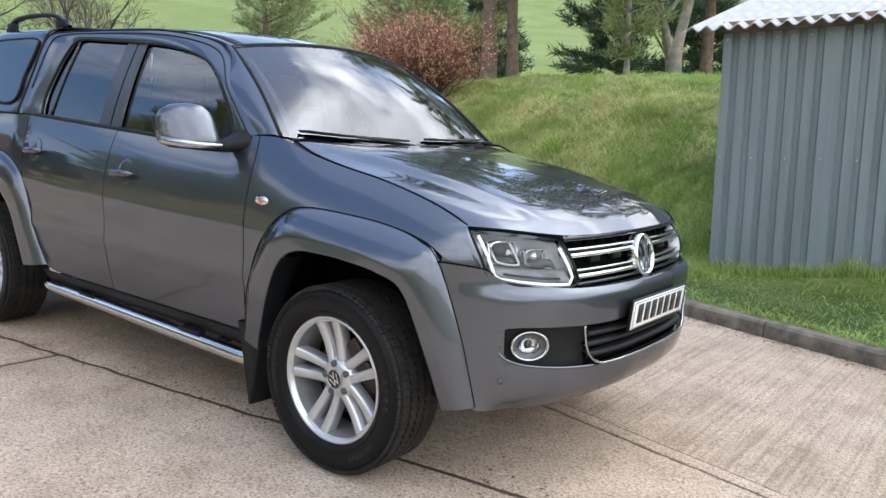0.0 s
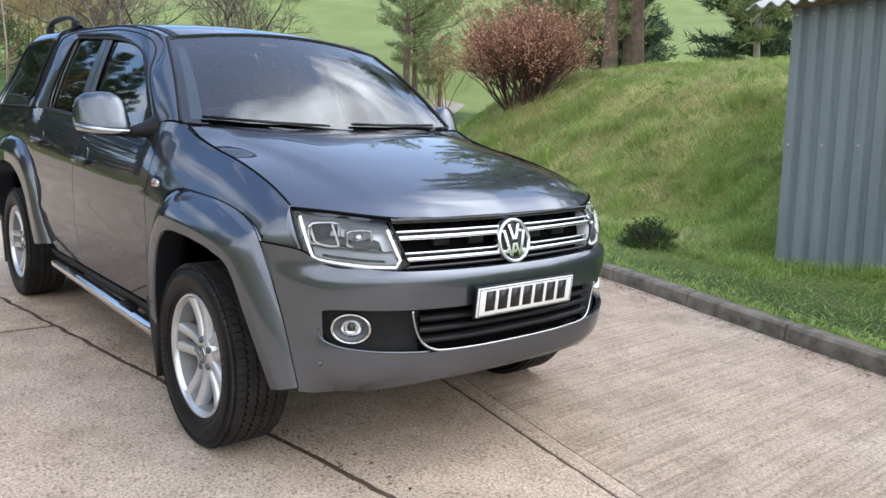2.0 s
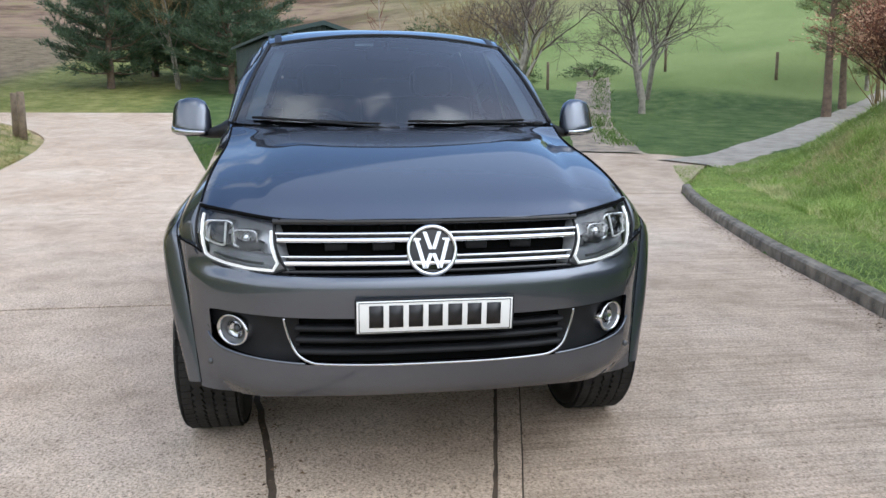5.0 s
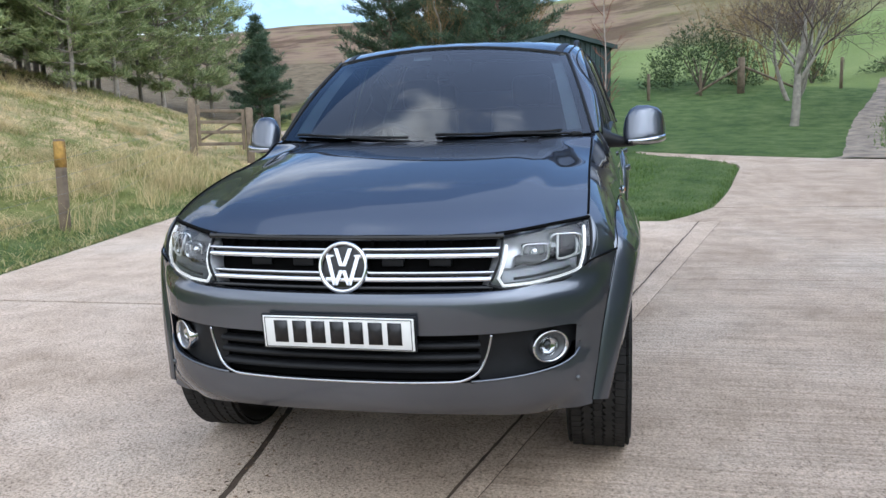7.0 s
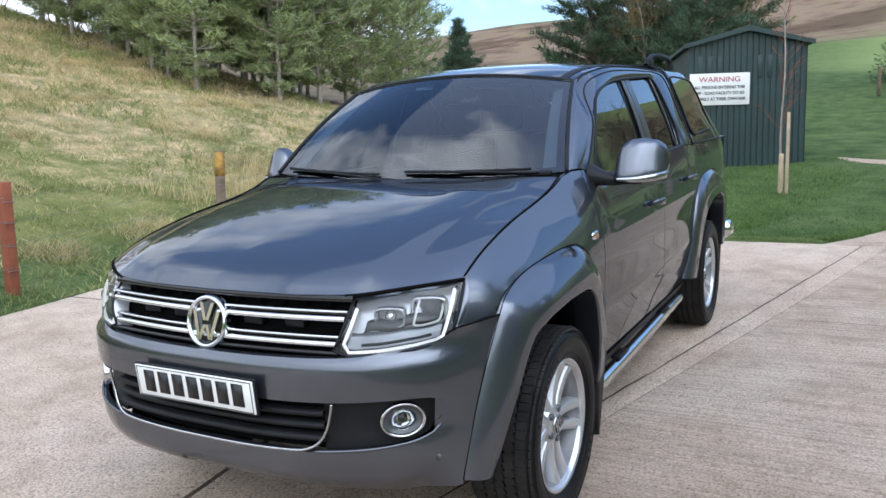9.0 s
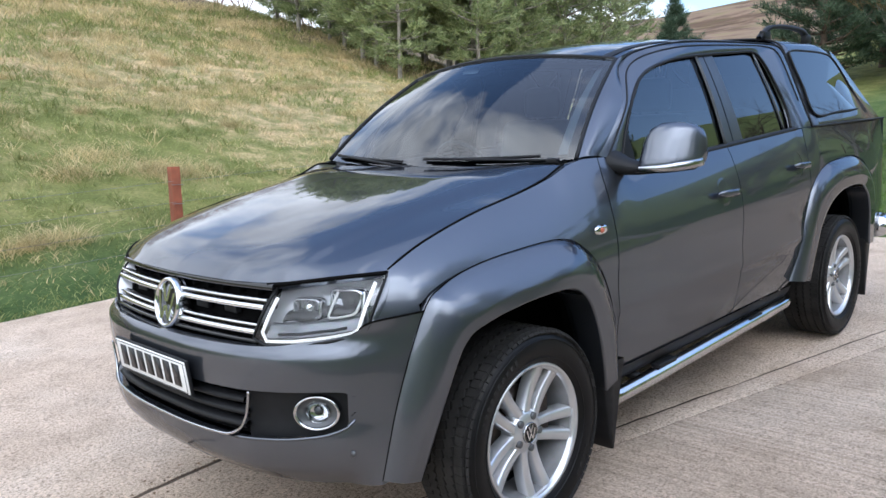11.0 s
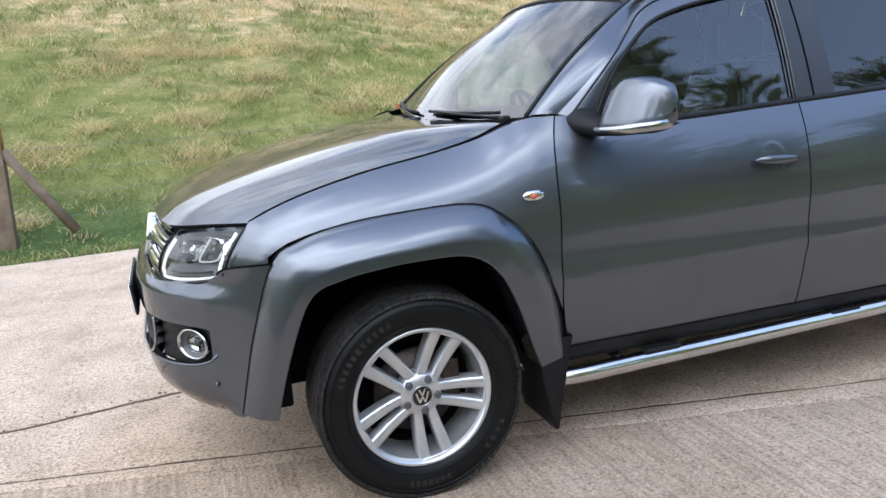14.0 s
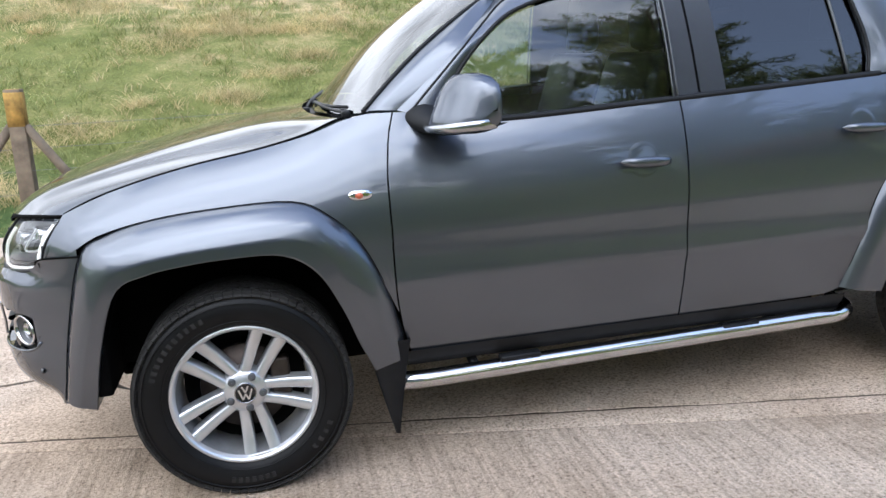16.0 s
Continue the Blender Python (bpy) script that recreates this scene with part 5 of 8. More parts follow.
for y, z, w, h in ((0, 0.051, 0.506, 0.0022), (0, -0.051, 0.506, 0.0022), (-0.252, 0, 0.0022, 0.100), (0.252, 0, 0.0022, 0.100)):
    box(bm, 0.0108, y, z, 0.001, w, h)
bmesh.ops.transform(bm, matrix=pm, verts=bm.verts)
ob = part("plate_border", bm, CABIN, holder)

# headlamps
def lamp_point(s, u, v, off=0.0):
    """u from the inner end outward, v upward."""
    low = through_lamp_low(u)
    high = Vector((0.726, 0.521, 1.004)).lerp(Vector((0.511, 0.797, 1.038)), u) + Vector((0.020, 0.010, 0.004)) * math.sin(math.pi * u)
    p = low.lerp(high, v)
    p += Vector((0.030, 0.022, 0)) * math.sin(math.pi * v) * 0.7
    p += Vector((0.72, 0.62, 0.30)) * off
    return Vector((p.x, s * p.y, p.z))


def through_lamp_low(u):
    pts = [Vector((0.809, 0.487, 0.852)), Vector((0.800, 0.535, 0.833)), Vector((0.758, 0.625, 0.837)), Vector((0.690, 0.712, 0.847)), Vector((0.608, 0.786, 0.862))]
    ks = (0.0, 0.14, 0.42, 0.72, 1.0)
    for i in range(4):
        if u <= ks[i + 1]:
            return pts[i].lerp(pts[i + 1], (u - ks[i]) / (ks[i + 1] - ks[i]))
    return pts[-1]


for s in (1, -1):
    bm = bmesh.new()
    rows_mesh(bm, [[lamp_point(s, j / 20, i / 12) for j in range(21)] for i in range(13)])
    facing(bm, (0.7, s * 0.6, 0.2))
    lamp = part("headlamp", bm, LENS, truck, "clear wrap-round headlamp with white light strip")
    bm = bmesh.new()
    skin(bm, [[lamp_point(s, j / 20, i / 12, -0.055) for j in range(21)] for i in range(13)], (0.045, s * 0.035, 0.016))
    part("lamp_housing", bm, LAMPDARK, lamp, "dark grey lamp housing")
    bm = bmesh.new()
    rim = [lamp_point(s, j / 20, 0.0, 0.001) for j in range(21)] + [lamp_point(s, 1.0, i / 10, 0.001) for i in range(1, 11)] + [lamp_point(s, 1 - j / 20, 1.0, 0.001) for j in range(1, 21)] + [lamp_point(s, 0.0, 1 - i / 10, 0.001) for i in range(1, 10)]
    tube(bm, rim, 0.005, 6, closed=True)
    part("lamp_seal", bm, BLACK, lamp)
    bm = bmesh.new()
    path = [lamp_point(s, 0.06, v, -0.010) for v in (0.80, 0.6, 0.45, 0.3, 0.18)] + [lamp_point(s, u, 0.075, -0.010) for u in (0.13, 0.25, 0.4, 0.55, 0.7, 0.82, 0.885)] + [lamp_point(s, 0.925, v, -0.005) for v in (0.12, 0.3, 0.5, 0.7, 0.86)]
    tube(bm, path, 0.0056, 8)
    part("light_strip", bm, LEDSTRIP, lamp, "white running light strip")
    bm = bmesh.new()
    rows = [[lamp_point(s, 0.10 + 0.80 * j / 12, v, -0.046 + 0.012 * k) for j in range(13)] for v, k in ((0.13, 2.6), (0.22, 2.0), (0.34, 1.5), (0.40, 0.8), (0.42, 0.0))]
    rows_mesh(bm, rows)
    part("lamp_shelf", bm, BUCKET, lamp, "satin silver lower reflector")
    bm = bmesh.new()
    tube(bm, [lamp_point(s, 0.22 + 0.60 * j / 12, 0.20, -0.018) for j in range(13)], 0.0045, 6)
    part("indicator_slot", bm, GREYTRIM, lamp, "grey indicator slot")
    bm = bmesh.new()
    rows_mesh(bm, [[lamp_point(s, 0.20 + 0.66 * j / 14, v + 0.04 * math.sin(j * 0.9), dp) for j in range(15)] for v, dp in ((0.40, -0.040), (0.44, -0.030), (0.54, -0.032), (0.60, -0.046))])
    part("lamp_mask", bm, GLOSSBLACK, lamp, "gloss black band between the lamp units")
    for u0, v0, w_, h_ in ((0.74, 0.64, 0.052, 0.037), (0.40, 0.62, 0.044, 0.028)):
        c = lamp_point(s, u0, v0, -0.036)
        q = Vector((0.9, s * 0.36, 0.02)).normalized().to_track_quat("Z", "Y").to_matrix().to_4x4()
        mm = Matrix.Translation(c) @ q

        def ring(k, d):
            return [Vector((w_ * k * math.copysign(abs(math.cos(t_)) ** 0.45, math.cos(t_)), h_ * k * math.copysign(abs(math.sin(t_)) ** 0.45, math.sin(t_)), d)) for t_ in [2 * math.pi * j / 32 for j in range(32)]]
        bm = bmesh.new()
        rows_mesh(bm, [ring(1.12, -0.03), ring(1.12, 0.010), ring(1.06, 0.014), ring(0.96, 0.012), ring(0.84, -0.012), ring(0.80, -0.014)], closed_u=True)
        bmesh.ops.transform(bm, matrix=mm, verts=bm.verts)
        part("lamp_unit", bm, CHROME, lamp, "squarish chrome lamp surround")
        bm = bmesh.new()
        rows_mesh(bm, [ring(0.82, -0.013), ring(0.4, -0.017), ring(0.01, -0.018)], closed_u=True)
        bmesh.ops.transform(bm, matrix=mm, verts=bm.verts)
        part("unit_back", bm, GLOSSBLACK if w_ > 0.05 else BUCKET, lamp)
        bm = bmesh.new()
        lathe(bm, [(h_ * 0.74, -0.016), (h_ * 0.68, -0.004), (h_ * 0.45, 0.006), (0.0005, 0.010)], 24, "z")
        bmesh.ops.transform(bm, matrix=mm, verts=bm.verts)
        part("projector_lens", bm, GLOSSBLACK if w_ > 0.05 else CHROME, lamp)
    c = lamp_point(s, 0.74, 0.64, -0.022)
    bm = bmesh.new()
    arc = [lamp_point(s, 0.625, 0.80, -0.018), lamp_point(s, 0.625, 0.52, -0.018), lamp_point(s, 0.64, 0.42, -0.018), lamp_point(s, 0.74, 0.40, -0.018), lamp_point(s, 0.84, 0.42, -0.018), lamp_point(s, 0.855, 0.52, -0.018), lamp_point(s, 0.855, 0.78, -0.018)]
    tube(bm, through_points(arc, 24), 0.0040, 8)
    part("light_bow", bm, PLATEWHITE, lamp, "white bow round the outer projector")
    # wing strip beside the lamp and seam to the arch
    wx = hermite([(0.9, 0.585), (0.95, 0.56), (1.045, 0.512)])
    bm = bmesh.new()
    inner, outer = [], []
    for i in range(15):
        v = i / 14
        p = lamp_point(1, 1.0, v, 0.0)
        inner.append(Vector((p.x, s * p.y, p.z)))
        zz = max(0.904, p.z)
        xx = wx(zz) if p.z >= 0.904 else wx(0.904) + 0.03 * (0.904 - p.z) / 0.04
        yy = side_y(min(xx, 0.585), zz) - 0.001
        outer.append(Vector((xx, s * yy, p.z if p.z >= 0.904 else 0.892 + 0.3 * (p.z - 0.862))))
    mid_ = [a_.lerp(b_, 0.5) + Vector((0.003, s * 0.003, 0)) for a_, b_ in zip(inner, outer)]
    back_ = [p + Vector((-0.03, -s * 0.03, 0)) for p in inner]
    rows_mesh(bm, [back_, inner, mid_, outer], flip=s > 0)
    part("wing_edge", bm, PAINT, truck)
    bm = bmesh.new()
    seam = []
    for j in range(13):
        a_ = 0.80 + 0.10 * j / 12
        seam.append(end_fit(s * a_, B_TOP(a_), 0.001))
    tube(bm, seam, 0.0034, 6)
    part("bumper_seam", bm, SHADEBLACK, truck, "dark seam between wing and bumper")
    bm = bmesh.new()
    rows_mesh(bm, [[Vector((0.50, s * y_, z_)) for y_ in (0.60, 0.78)] for z_ in (0.84, 1.02)])
    part("lamp_back", bm, SHADEBLACK, truck)

# ---- wheels ----
def build_wheel():
    w = new("wheel")
    w.parent = truck
    bm = bmesh.new()
    half = [(0.250, 0.098), (0.262, 0.112), (0.285, 0.122), (0.312, 0.127), (0.335, 0.1245), (0.348, 0.119), (0.358, 0.108), (0.3655, 0.098), (0.3665, 0.050), (0.3670, 0.0)]
    prof = half + [(r, -y) for r, y in reversed(half[:-1])]
    lathe(bm, prof, 96, "y")
    for r, h in ((0.340, 0.1262), (0.276, 0.1205)):
        lathe(bm, [(r + 0.002, h - 0.003), (r + 0.001, h + 0.0008), (r - 0.001, h + 0.0008), (r - 0.002, h - 0.003)], 72, "y")
    tyre = part("tyre", bm, RUBBER, w, "black road tyre with a worn tread")
    bm = bmesh.new()

    def block(m, sx, sy, sz):
        v = [bm.verts.new(m @ Vector((sx * a, sy * b, sz * c))) for a in (-0.5, 0.5) for b in (-0.5, 0.5) for c in (-0.5, 0.5)]
        for q in ((4, 6, 7, 5), (0, 1, 3, 2), (0, 4, 5, 1), (2, 3, 7, 6), (0, 2, 6, 4), (1, 5, 7, 3)):
            bm.faces.new([v[k] for k in q])
    for k in range(74):
        turn = Matrix.Rotation(2 * math.pi * k / 74, 4, "Y")
        nudge = Matrix.Rotation(math.pi / 74, 4, "Y")
        for y, wide, skew in ((0.0, 0.030, 0.25), (0.041, 0.036, 0.45), (-0.041, 0.036, -0.45)):
            m = turn @ (nudge if y else Matrix.Identity(4)) @ Matrix.Translation((0.3685, y, 0)) @ Matrix.Rotation(skew, 4, "X")
            block(m, 0.018, wide + 0.002, 0.0297)
        for sg in (1, -1):
            block(turn @ Matrix.Translation((0.3672, sg * 0.0845, 0)) @ Matrix.Rotation(-sg * 0.07, 4, "Z"), 0.018, 0.037, 0.0288)
            block(turn @ Matrix.Translation((0.3575, sg * 0.108, 0)) @ Matrix.Rotation(-sg * 0.72, 4, "Z"), 0.010, 0.026, 0.0272)
    part("tread", bm, TREAD, w, "dusty grey tread blocks", smooth=False)
    # raised marks on the side wall
    bm = bmesh.new()
    for a0, n_, step in ((0.35, 11, 0.085), (3.6, 4, 0.11), (4.5, 7, 0.075)):
        for k in range(n_):
            m = Matrix.Rotation(-(a0 + step * k), 4, "Y") @ Matrix.Translation((0.3115, 0.1268, 0))
            block(m, 0.020, 0.0022, 0.0135)
    part("sidewall_mark", bm, TREAD, w, "raised plain bars on the side wall", smooth=False)["kind"] = "stuff"
    bm = bmesh.new()
    lathe(bm, [(0.251, 0.085), (0.2555, 0.104), (0.252, 0.110), (0.244, 0.108), (0.238, 0.098), (0.233, 0.086)], 72, "y")
    rim = part("rim", bm, ALLOY, w, "silver alloy rim with five split spokes")
    bm = bmesh.new()
    lathe(bm, [(0.2335, 0.088), (0.231, 0.075), (0.226, 0.05), (0.220, 0.0), (0.222, -0.08), (0.25, -0.1)], 72, "y")
    part("rim_barrel", bm, BARREL, w, "dull grey inner rim")
    for k in range(5):
        a0 = 2 * math.pi * k / 5 + radians(45)
        for sgn in (1, -1):
            bm = bmesh.new()
            rows = []
            for i in range(9):
                t = i / 8
                r = 0.048 + (0.247 - 0.048) * t
                off = sgn * (0.0235 + 0.0225 * t)
                half = 0.0165 + 0.0055 * t
                face = 0.070 + 0.026 * t - 0.012 * math.sin(math.pi * t)
                c = Vector((r * math.cos(a0) - off * math.sin(a0), 0, r * math.sin(a0) + off * math.cos(a0)))
                sd = Vector((-math.sin(a0), 0, math.cos(a0)))
                rows.append([c + sd * (half * q) + Vector((0, face - dp, 0)) for q, dp in ((-1.15, 0.045), (-1.0, 0.006), (-0.72, 0.0), (0.72, 0.0), (1.0, 0.006), (1.15, 0.045))])
            rows_mesh(bm, rows)
            part("spoke", bm, ALLOY, w)
        bm = bmesh.new()
        an = a0
        lathe(bm, [(0.0135, 0.066), (0.0135, 0.0815), (0.010, 0.0835), (0.0005, 0.0830)], 14, "y", (0.060 * math.cos(an), 0, 0.060 * math.sin(an)))
        part("wheel_bolt", bm, GREYTRIM, w)
        bm = bmesh.new()
        c = Vector((0.238 * math.cos(a0), 0.094, 0.238 * math.sin(a0)))
        box(bm, 0.238, 0.093, 0, 0.016, 0.012, 0.130, 0.004, Matrix.Rotation(-a0, 4, "Y"))
        part("spoke_end", bm, ALLOY, w)
    bm = bmesh.new()
    lathe(bm, [(0.086, 0.02), (0.082, 0.060), (0.070, 0.072), (0.046, 0.078), (0.038, 0.079)], 48, "y")
    part("hub", bm, ALLOY, w)
    bm = bmesh.new()
    lathe(bm, [(0.038, 0.074), (0.037, 0.084), (0.033, 0.086), (0.031, 0.084), (0.0005, 0.085)], 32, "y")
    ring_bm = bmesh.new()
    lathe(ring_bm, [(0.0385, 0.078), (0.0385, 0.0865), (0.0355, 0.0875), (0.0345, 0.084)], 36, "y")
    part("cap_ring", ring_bm, PALETRIM, w)
    cap = part("centre_cap", bm, GLOSSBLACK, w, "dark centre cap with bright bars")
    cm = Matrix.Translation((0, 0.0845, 0)) @ pose(0, 0, 0, 0, 0, 90)
    for y0, z0, y1, z1 in ((-0.011, 0.026, 0.0, 0.002), (0.011, 0.026, 0.0, 0.002), (-0.023, 0.014, -0.010, -0.024), (0.023, 0.014, 0.010, -0.024), (-0.010, -0.024, 0.0, -0.002), (0.010, -0.024, 0.0, -0.002)):
        bm = bmesh.new()
        a, b = Vector((0, y0, z0)), Vector((0, y1, z1))
        d = (b - a).normalized()
        ww = Vector((0, -d.z, d.y)) * 0.0028
        prism(bm, [a + ww, a - ww, b - ww, b + ww], (0.0025, 0, 0))
        bmesh.ops.transform(bm, matrix=cm, verts=bm.verts)
        part("cap_bar", bm, CHROME, w, smooth=False)
    bm = bmesh.new()
    lathe(bm, [(0.001, 0.012), (0.155, 0.012), (0.158, 0.0), (0.155, -0.012), (0.001, -0.012)], 40, "y")
    part("brake_disc", bm, DISC, w, "rusty brake disc")
    bm = bmesh.new()
    lathe(bm, [(0.215, -0.03), (0.001, -0.03)], 32, "y")
    part("brake_shield", bm, SHADEBLACK, w)
    bm = bmesh.new()
    box(bm, -0.125, 0.02, 0.02, 0.07, 0.05, 0.16, 0.012)
    part("brake_caliper", bm, DISC, w)
    return w


wheel = build_wheel()
wheel.matrix_basis = pose(0, 0.826, 0.376)
copy_thing(wheel, pose(-3.095, 0.826, 0.378, 0, 33, 0))
copy_thing(wheel, pose(0, -0.832, 0.378, 0, 40, 180))
copy_thing(wheel, pose(-3.095, -0.826, 0.378, 0, 50, 180))

# ---- mirrors ----
def mirror(s):
    bm = bmesh.new()
    # cap: sections from the foot outward
    secs = [(0.922, -0.775, 1.285, 0.012, 0.022), (0.932, -0.780, 1.300, 0.048, 0.062), (0.955, -0.790, 1.316, 0.070, 0.088), (0.99, -0.802, 1.325, 0.080, 0.097), (1.04, -0.822, 1.326, 0.081, 0.097), (1.085, -0.848, 1.322, 0.072, 0.090), (1.113, -0.870, 1.316, 0.054, 0.074), (1.127, -0.885, 1.310, 0.028, 0.046), (1.132, -0.890, 1.308, 0.003, 0.005)]
    rows = []
    for y, x, z, hx, hz in secs:
        row = []
        for k in range(28):
            a = 2 * math.pi * k / 28
            c, sn = math.cos(a), math.sin(a)
            dx = hx * math.copysign(abs(c) ** 0.62, c) * (1.0 if c > 0 else 0.80)
            dz = hz * math.copysign(abs(sn) ** 0.70, sn)
            lean = -0.42 * dz * (0.5 + 0.5 * c) + (0.02 * max(0.0, -sn) * max(0.0, c))
            row.append(Vector((x + dx + lean, s * y, z + dz)))
        rows.append(row)
    rows_mesh(bm, rows, closed_u=True, flip=s > 0)
    cap = part("door_mirror", bm, PAINT, truck, "body-coloured door mirror")
    bm = bmesh.new()
    base = through_points([(-0.688, 0.945, 1.252), (-0.690, 0.99, 1.252), (-0.712, 1.045, 1.254), (-0.755, 1.098, 1.260), (-0.83, 1.129, 1.266), (-0.888, 1.122, 1.270)], 28)
    rows = []
    for dz, out in ((-0.022, -0.012), (-0.018, 0.001), (-0.004, 0.005), (0.010, 0.003), (0.012, -0.008)):
        rows.append([Vector((p.x + out * 0.8, s * (p.y + out * 0.5), p.z + dz * (0.45 + 0.55 * min(1.0, i_ / 14)))) for i_, p in enumerate(base)])
    rows_mesh(bm, rows)
    part("mirror_indicator", bm, PALETRIM, cap, "clear indicator strip")
    bm = bmesh.new()
    rows_mesh(bm, [[Vector((x + 0.0, s * y, z)) for x, y, z in ((-0.69, 0.93, 1.235), (-0.73, 1.03, 1.228), (-0.83, 1.11, 1.235), (-0.93, 1.11, 1.262))], [Vector((x, s * y, z)) for x, y, z in ((-0.80, 0.94, 1.235), (-0.82, 1.0, 1.230), (-0.87, 1.05, 1.238), (-0.92, 1.08, 1.262))]])
    part("mirror_underside", bm, BLACK, cap)
    bm = bmesh.new()
    rows = []
    for y, x, z, r in ((0.825, -0.715, 1.272, 0.050), (0.87, -0.725, 1.256, 0.036), (0.92, -0.745, 1.246, 0.026), (0.985, -0.785, 1.244, 0.020)):
        rows.append([Vector((x + 1.5 * r * math.cos(2 * math.pi * k / 12), s * y, z + r * math.sin(2 * math.pi * k / 12))) for k in range(12)])
    rows_mesh(bm, rows, closed_u=True)
    part("mirror_foot", bm, BLACK, cap, "black mirror foot")
    bm = bmesh.new()
    rows_mesh(bm, [[Vector((-0.875 - 0.02 * j, s * (0.98 + 0.12 * i), 1.26 + 0.12 * j)) for i in (0, 1)] for j in (0, 1)])
    part("mirror_glass", bm, CHROME, cap)


mirror(1)
mirror(-1)

# ---- wipers ----
for y0, y1 in ((-0.02, -0.66), (0.70, 0.08)):
    bm = bmesh.new()
    arm = [ws_point(y / 0.77, v, 0.022) for y, v in ((y0, -0.03), (y0 + (y1 - y0) * 0.5, 0.012), (y1, 0.035))]
    tube(bm, through_points(arm, 10), 0.006, 6)
    tube(bm, [ws_point((y0 + (y1 - y0) * k) / 0.77, 0.022 + 0.02 * k, 0.014) for k in (0.1, 0.4, 0.7, 1.05)], 0.007, 6)
    box(bm, arm[0].x, arm[0].y, arm[0].z - 0.004, 0.03, 0.05, 0.025, 0.006)
    part("wiper", bm, BLACK, truck, "black wiper parked on the screen")

# ---- cabin ----
bm = bmesh.new()
rows_mesh(bm, [[Vector((x, 0.74 * (-1 + j / 8), z + 0.01 * math.cos(j))) for j in range(17)] for x, z in ((-0.46, 1.255), (-0.62, 1.262), (-0.85, 1.255), (-0.98, 1.225), (-1.02, 1.15), (-1.0, 0.9), (-1.0, 0.6))])
dash = part("dashboard", bm, CABIN, truck, "dark grey dashboard")
bm = bmesh.new()
box(bm, -0.93, -0.36, 1.262, 0.16, 0.36, 0.045, 0.018)
part("instrument_hood", bm, CABIN, dash)
bm = bmesh.new()
ringm = Matrix.Translation((-1.10, -0.36, 1.19)) @ pose(0, 0, 0, 0, -62, 0)
tube(bm, [ringm @ Vector((0.185 * math.cos(2 * math.pi * k / 36), 0.185 * math.sin(2 * math.pi * k / 36), 0)) for k in range(36)], 0.016, 8, closed=True)
sw = part("steering_wheel", bm, LEATHER, truck, "black steering wheel")
bm = bmesh.new()
box(bm, 0, 0, -0.01, 0.14, 0.15, 0.04, 0.015)
for a in (0, 180, 270):
    box(bm, 0.11, 0, -0.008, 0.13, 0.035, 0.012, 0.003, pose(0, 0, 0, 0, 0, a))
bmesh.ops.transform(bm, matrix=ringm, verts=bm.verts)
part("wheel_boss", bm, CABIN, sw)


def seat(x, y, wide, name="seat"):
    st = None
    bm = bmesh.new()
    box(bm, x, y, 0.82, 0.52, wide, 0.16, 0.05)
    st = part(name, bm, LEATHER, truck, "dark leather cabin seat")
    bm = bmesh.new()
    box(bm, 0, 0, 0.30, 0.13, wide * 0.96, 0.62, 0.055, Matrix.Translation((x - 0.24, y, 0.86)) @ pose(0, 0, 0, 0, -17, 0))
    part("seat_back", bm, LEATHER, st)
    for yy in ([y] if wide < 0.8 else [y - 0.42, y + 0.42]):
        bm = bmesh.new()
        box(bm, x - 0.45, yy, 1.545, 0.10, 0.25, 0.19, 0.045)
        part("headrest", bm, LEATHER, st)
        bm = bmesh.new()
        for d in (-0.05, 0.05):
            tube(bm, [(x - 0.42, yy + d, 1.38), (x - 0.445, yy + d, 1.50)], 0.006, 6)
        part("headrest_post", bm, CABIN, st)


seat(-1.35, -0.36, 0.52)
seat(-1.35, 0.36, 0.52)
seat(-2.20, 0.0, 1.30)
bm = bmesh.new()
rows_mesh(bm, [[roof_point(-0.97 + 1.94 * j / 12, 0.03 + 0.95 * i / 12) + Vector((0, 0, -0.035)) for j in range(13)] for i in range(13)])
part("headlining", bm, HEADLINE, truck, "pale cabin roof lining")
bm = bmesh.new()
box(bm, -1.02, 0.0, 1.665, 0.03, 0.24, 0.07, 0.015)
tube(bm, [(-0.96, 0, 1.72), (-1.01, 0, 1.68)], 0.012, 6)
part("rear_view_mirror", bm, CABIN, truck, "dark rear-view mirror")
bm = bmesh.new()
box(bm, 0, 0, 0, 0.002, 0.10, 0.045, 0, Matrix.Translation((-0.93, -0.13, 1.715)) @ pose(0, 0, 0, 0, -40, 0))
part("screen_sticker", bm, PLATEWHITE, screen, "small white windscreen sticker")
bm = bmesh.new()
box(bm, -1.75, 0, 0.62, 1.95, 1.60, 0.06, 0.0)
box(bm, -2.66, 0, 1.0, 0.04, 1.60, 0.72, 0.0)
box(bm, -0.98, 0, 0.75, 0.05, 1.60, 0.60, 0.0)
for s in (1, -1):
    box(bm, -1.60, s * 0.80, 0.90, 1.95, 0.05, 0.66, 0.0)
part("cabin_tub", bm, CABIN, truck)
bm = bmesh.new()
box(bm, 0.0, 0, 0.85, 0.75, 1.05, 0.50, 0.05)
box(bm, 0.62, 0, 0.70, 0.28, 0.9, 0.42, 0.03)
part("engine_block", bm, SHADEBLACK, truck)
bm = bmesh.new()
box(bm, -3.4, 0, 0.90, 1.45, 1.30, 0.66, 0.0)
part("bed_tub", bm, SHADEBLACK, truck)

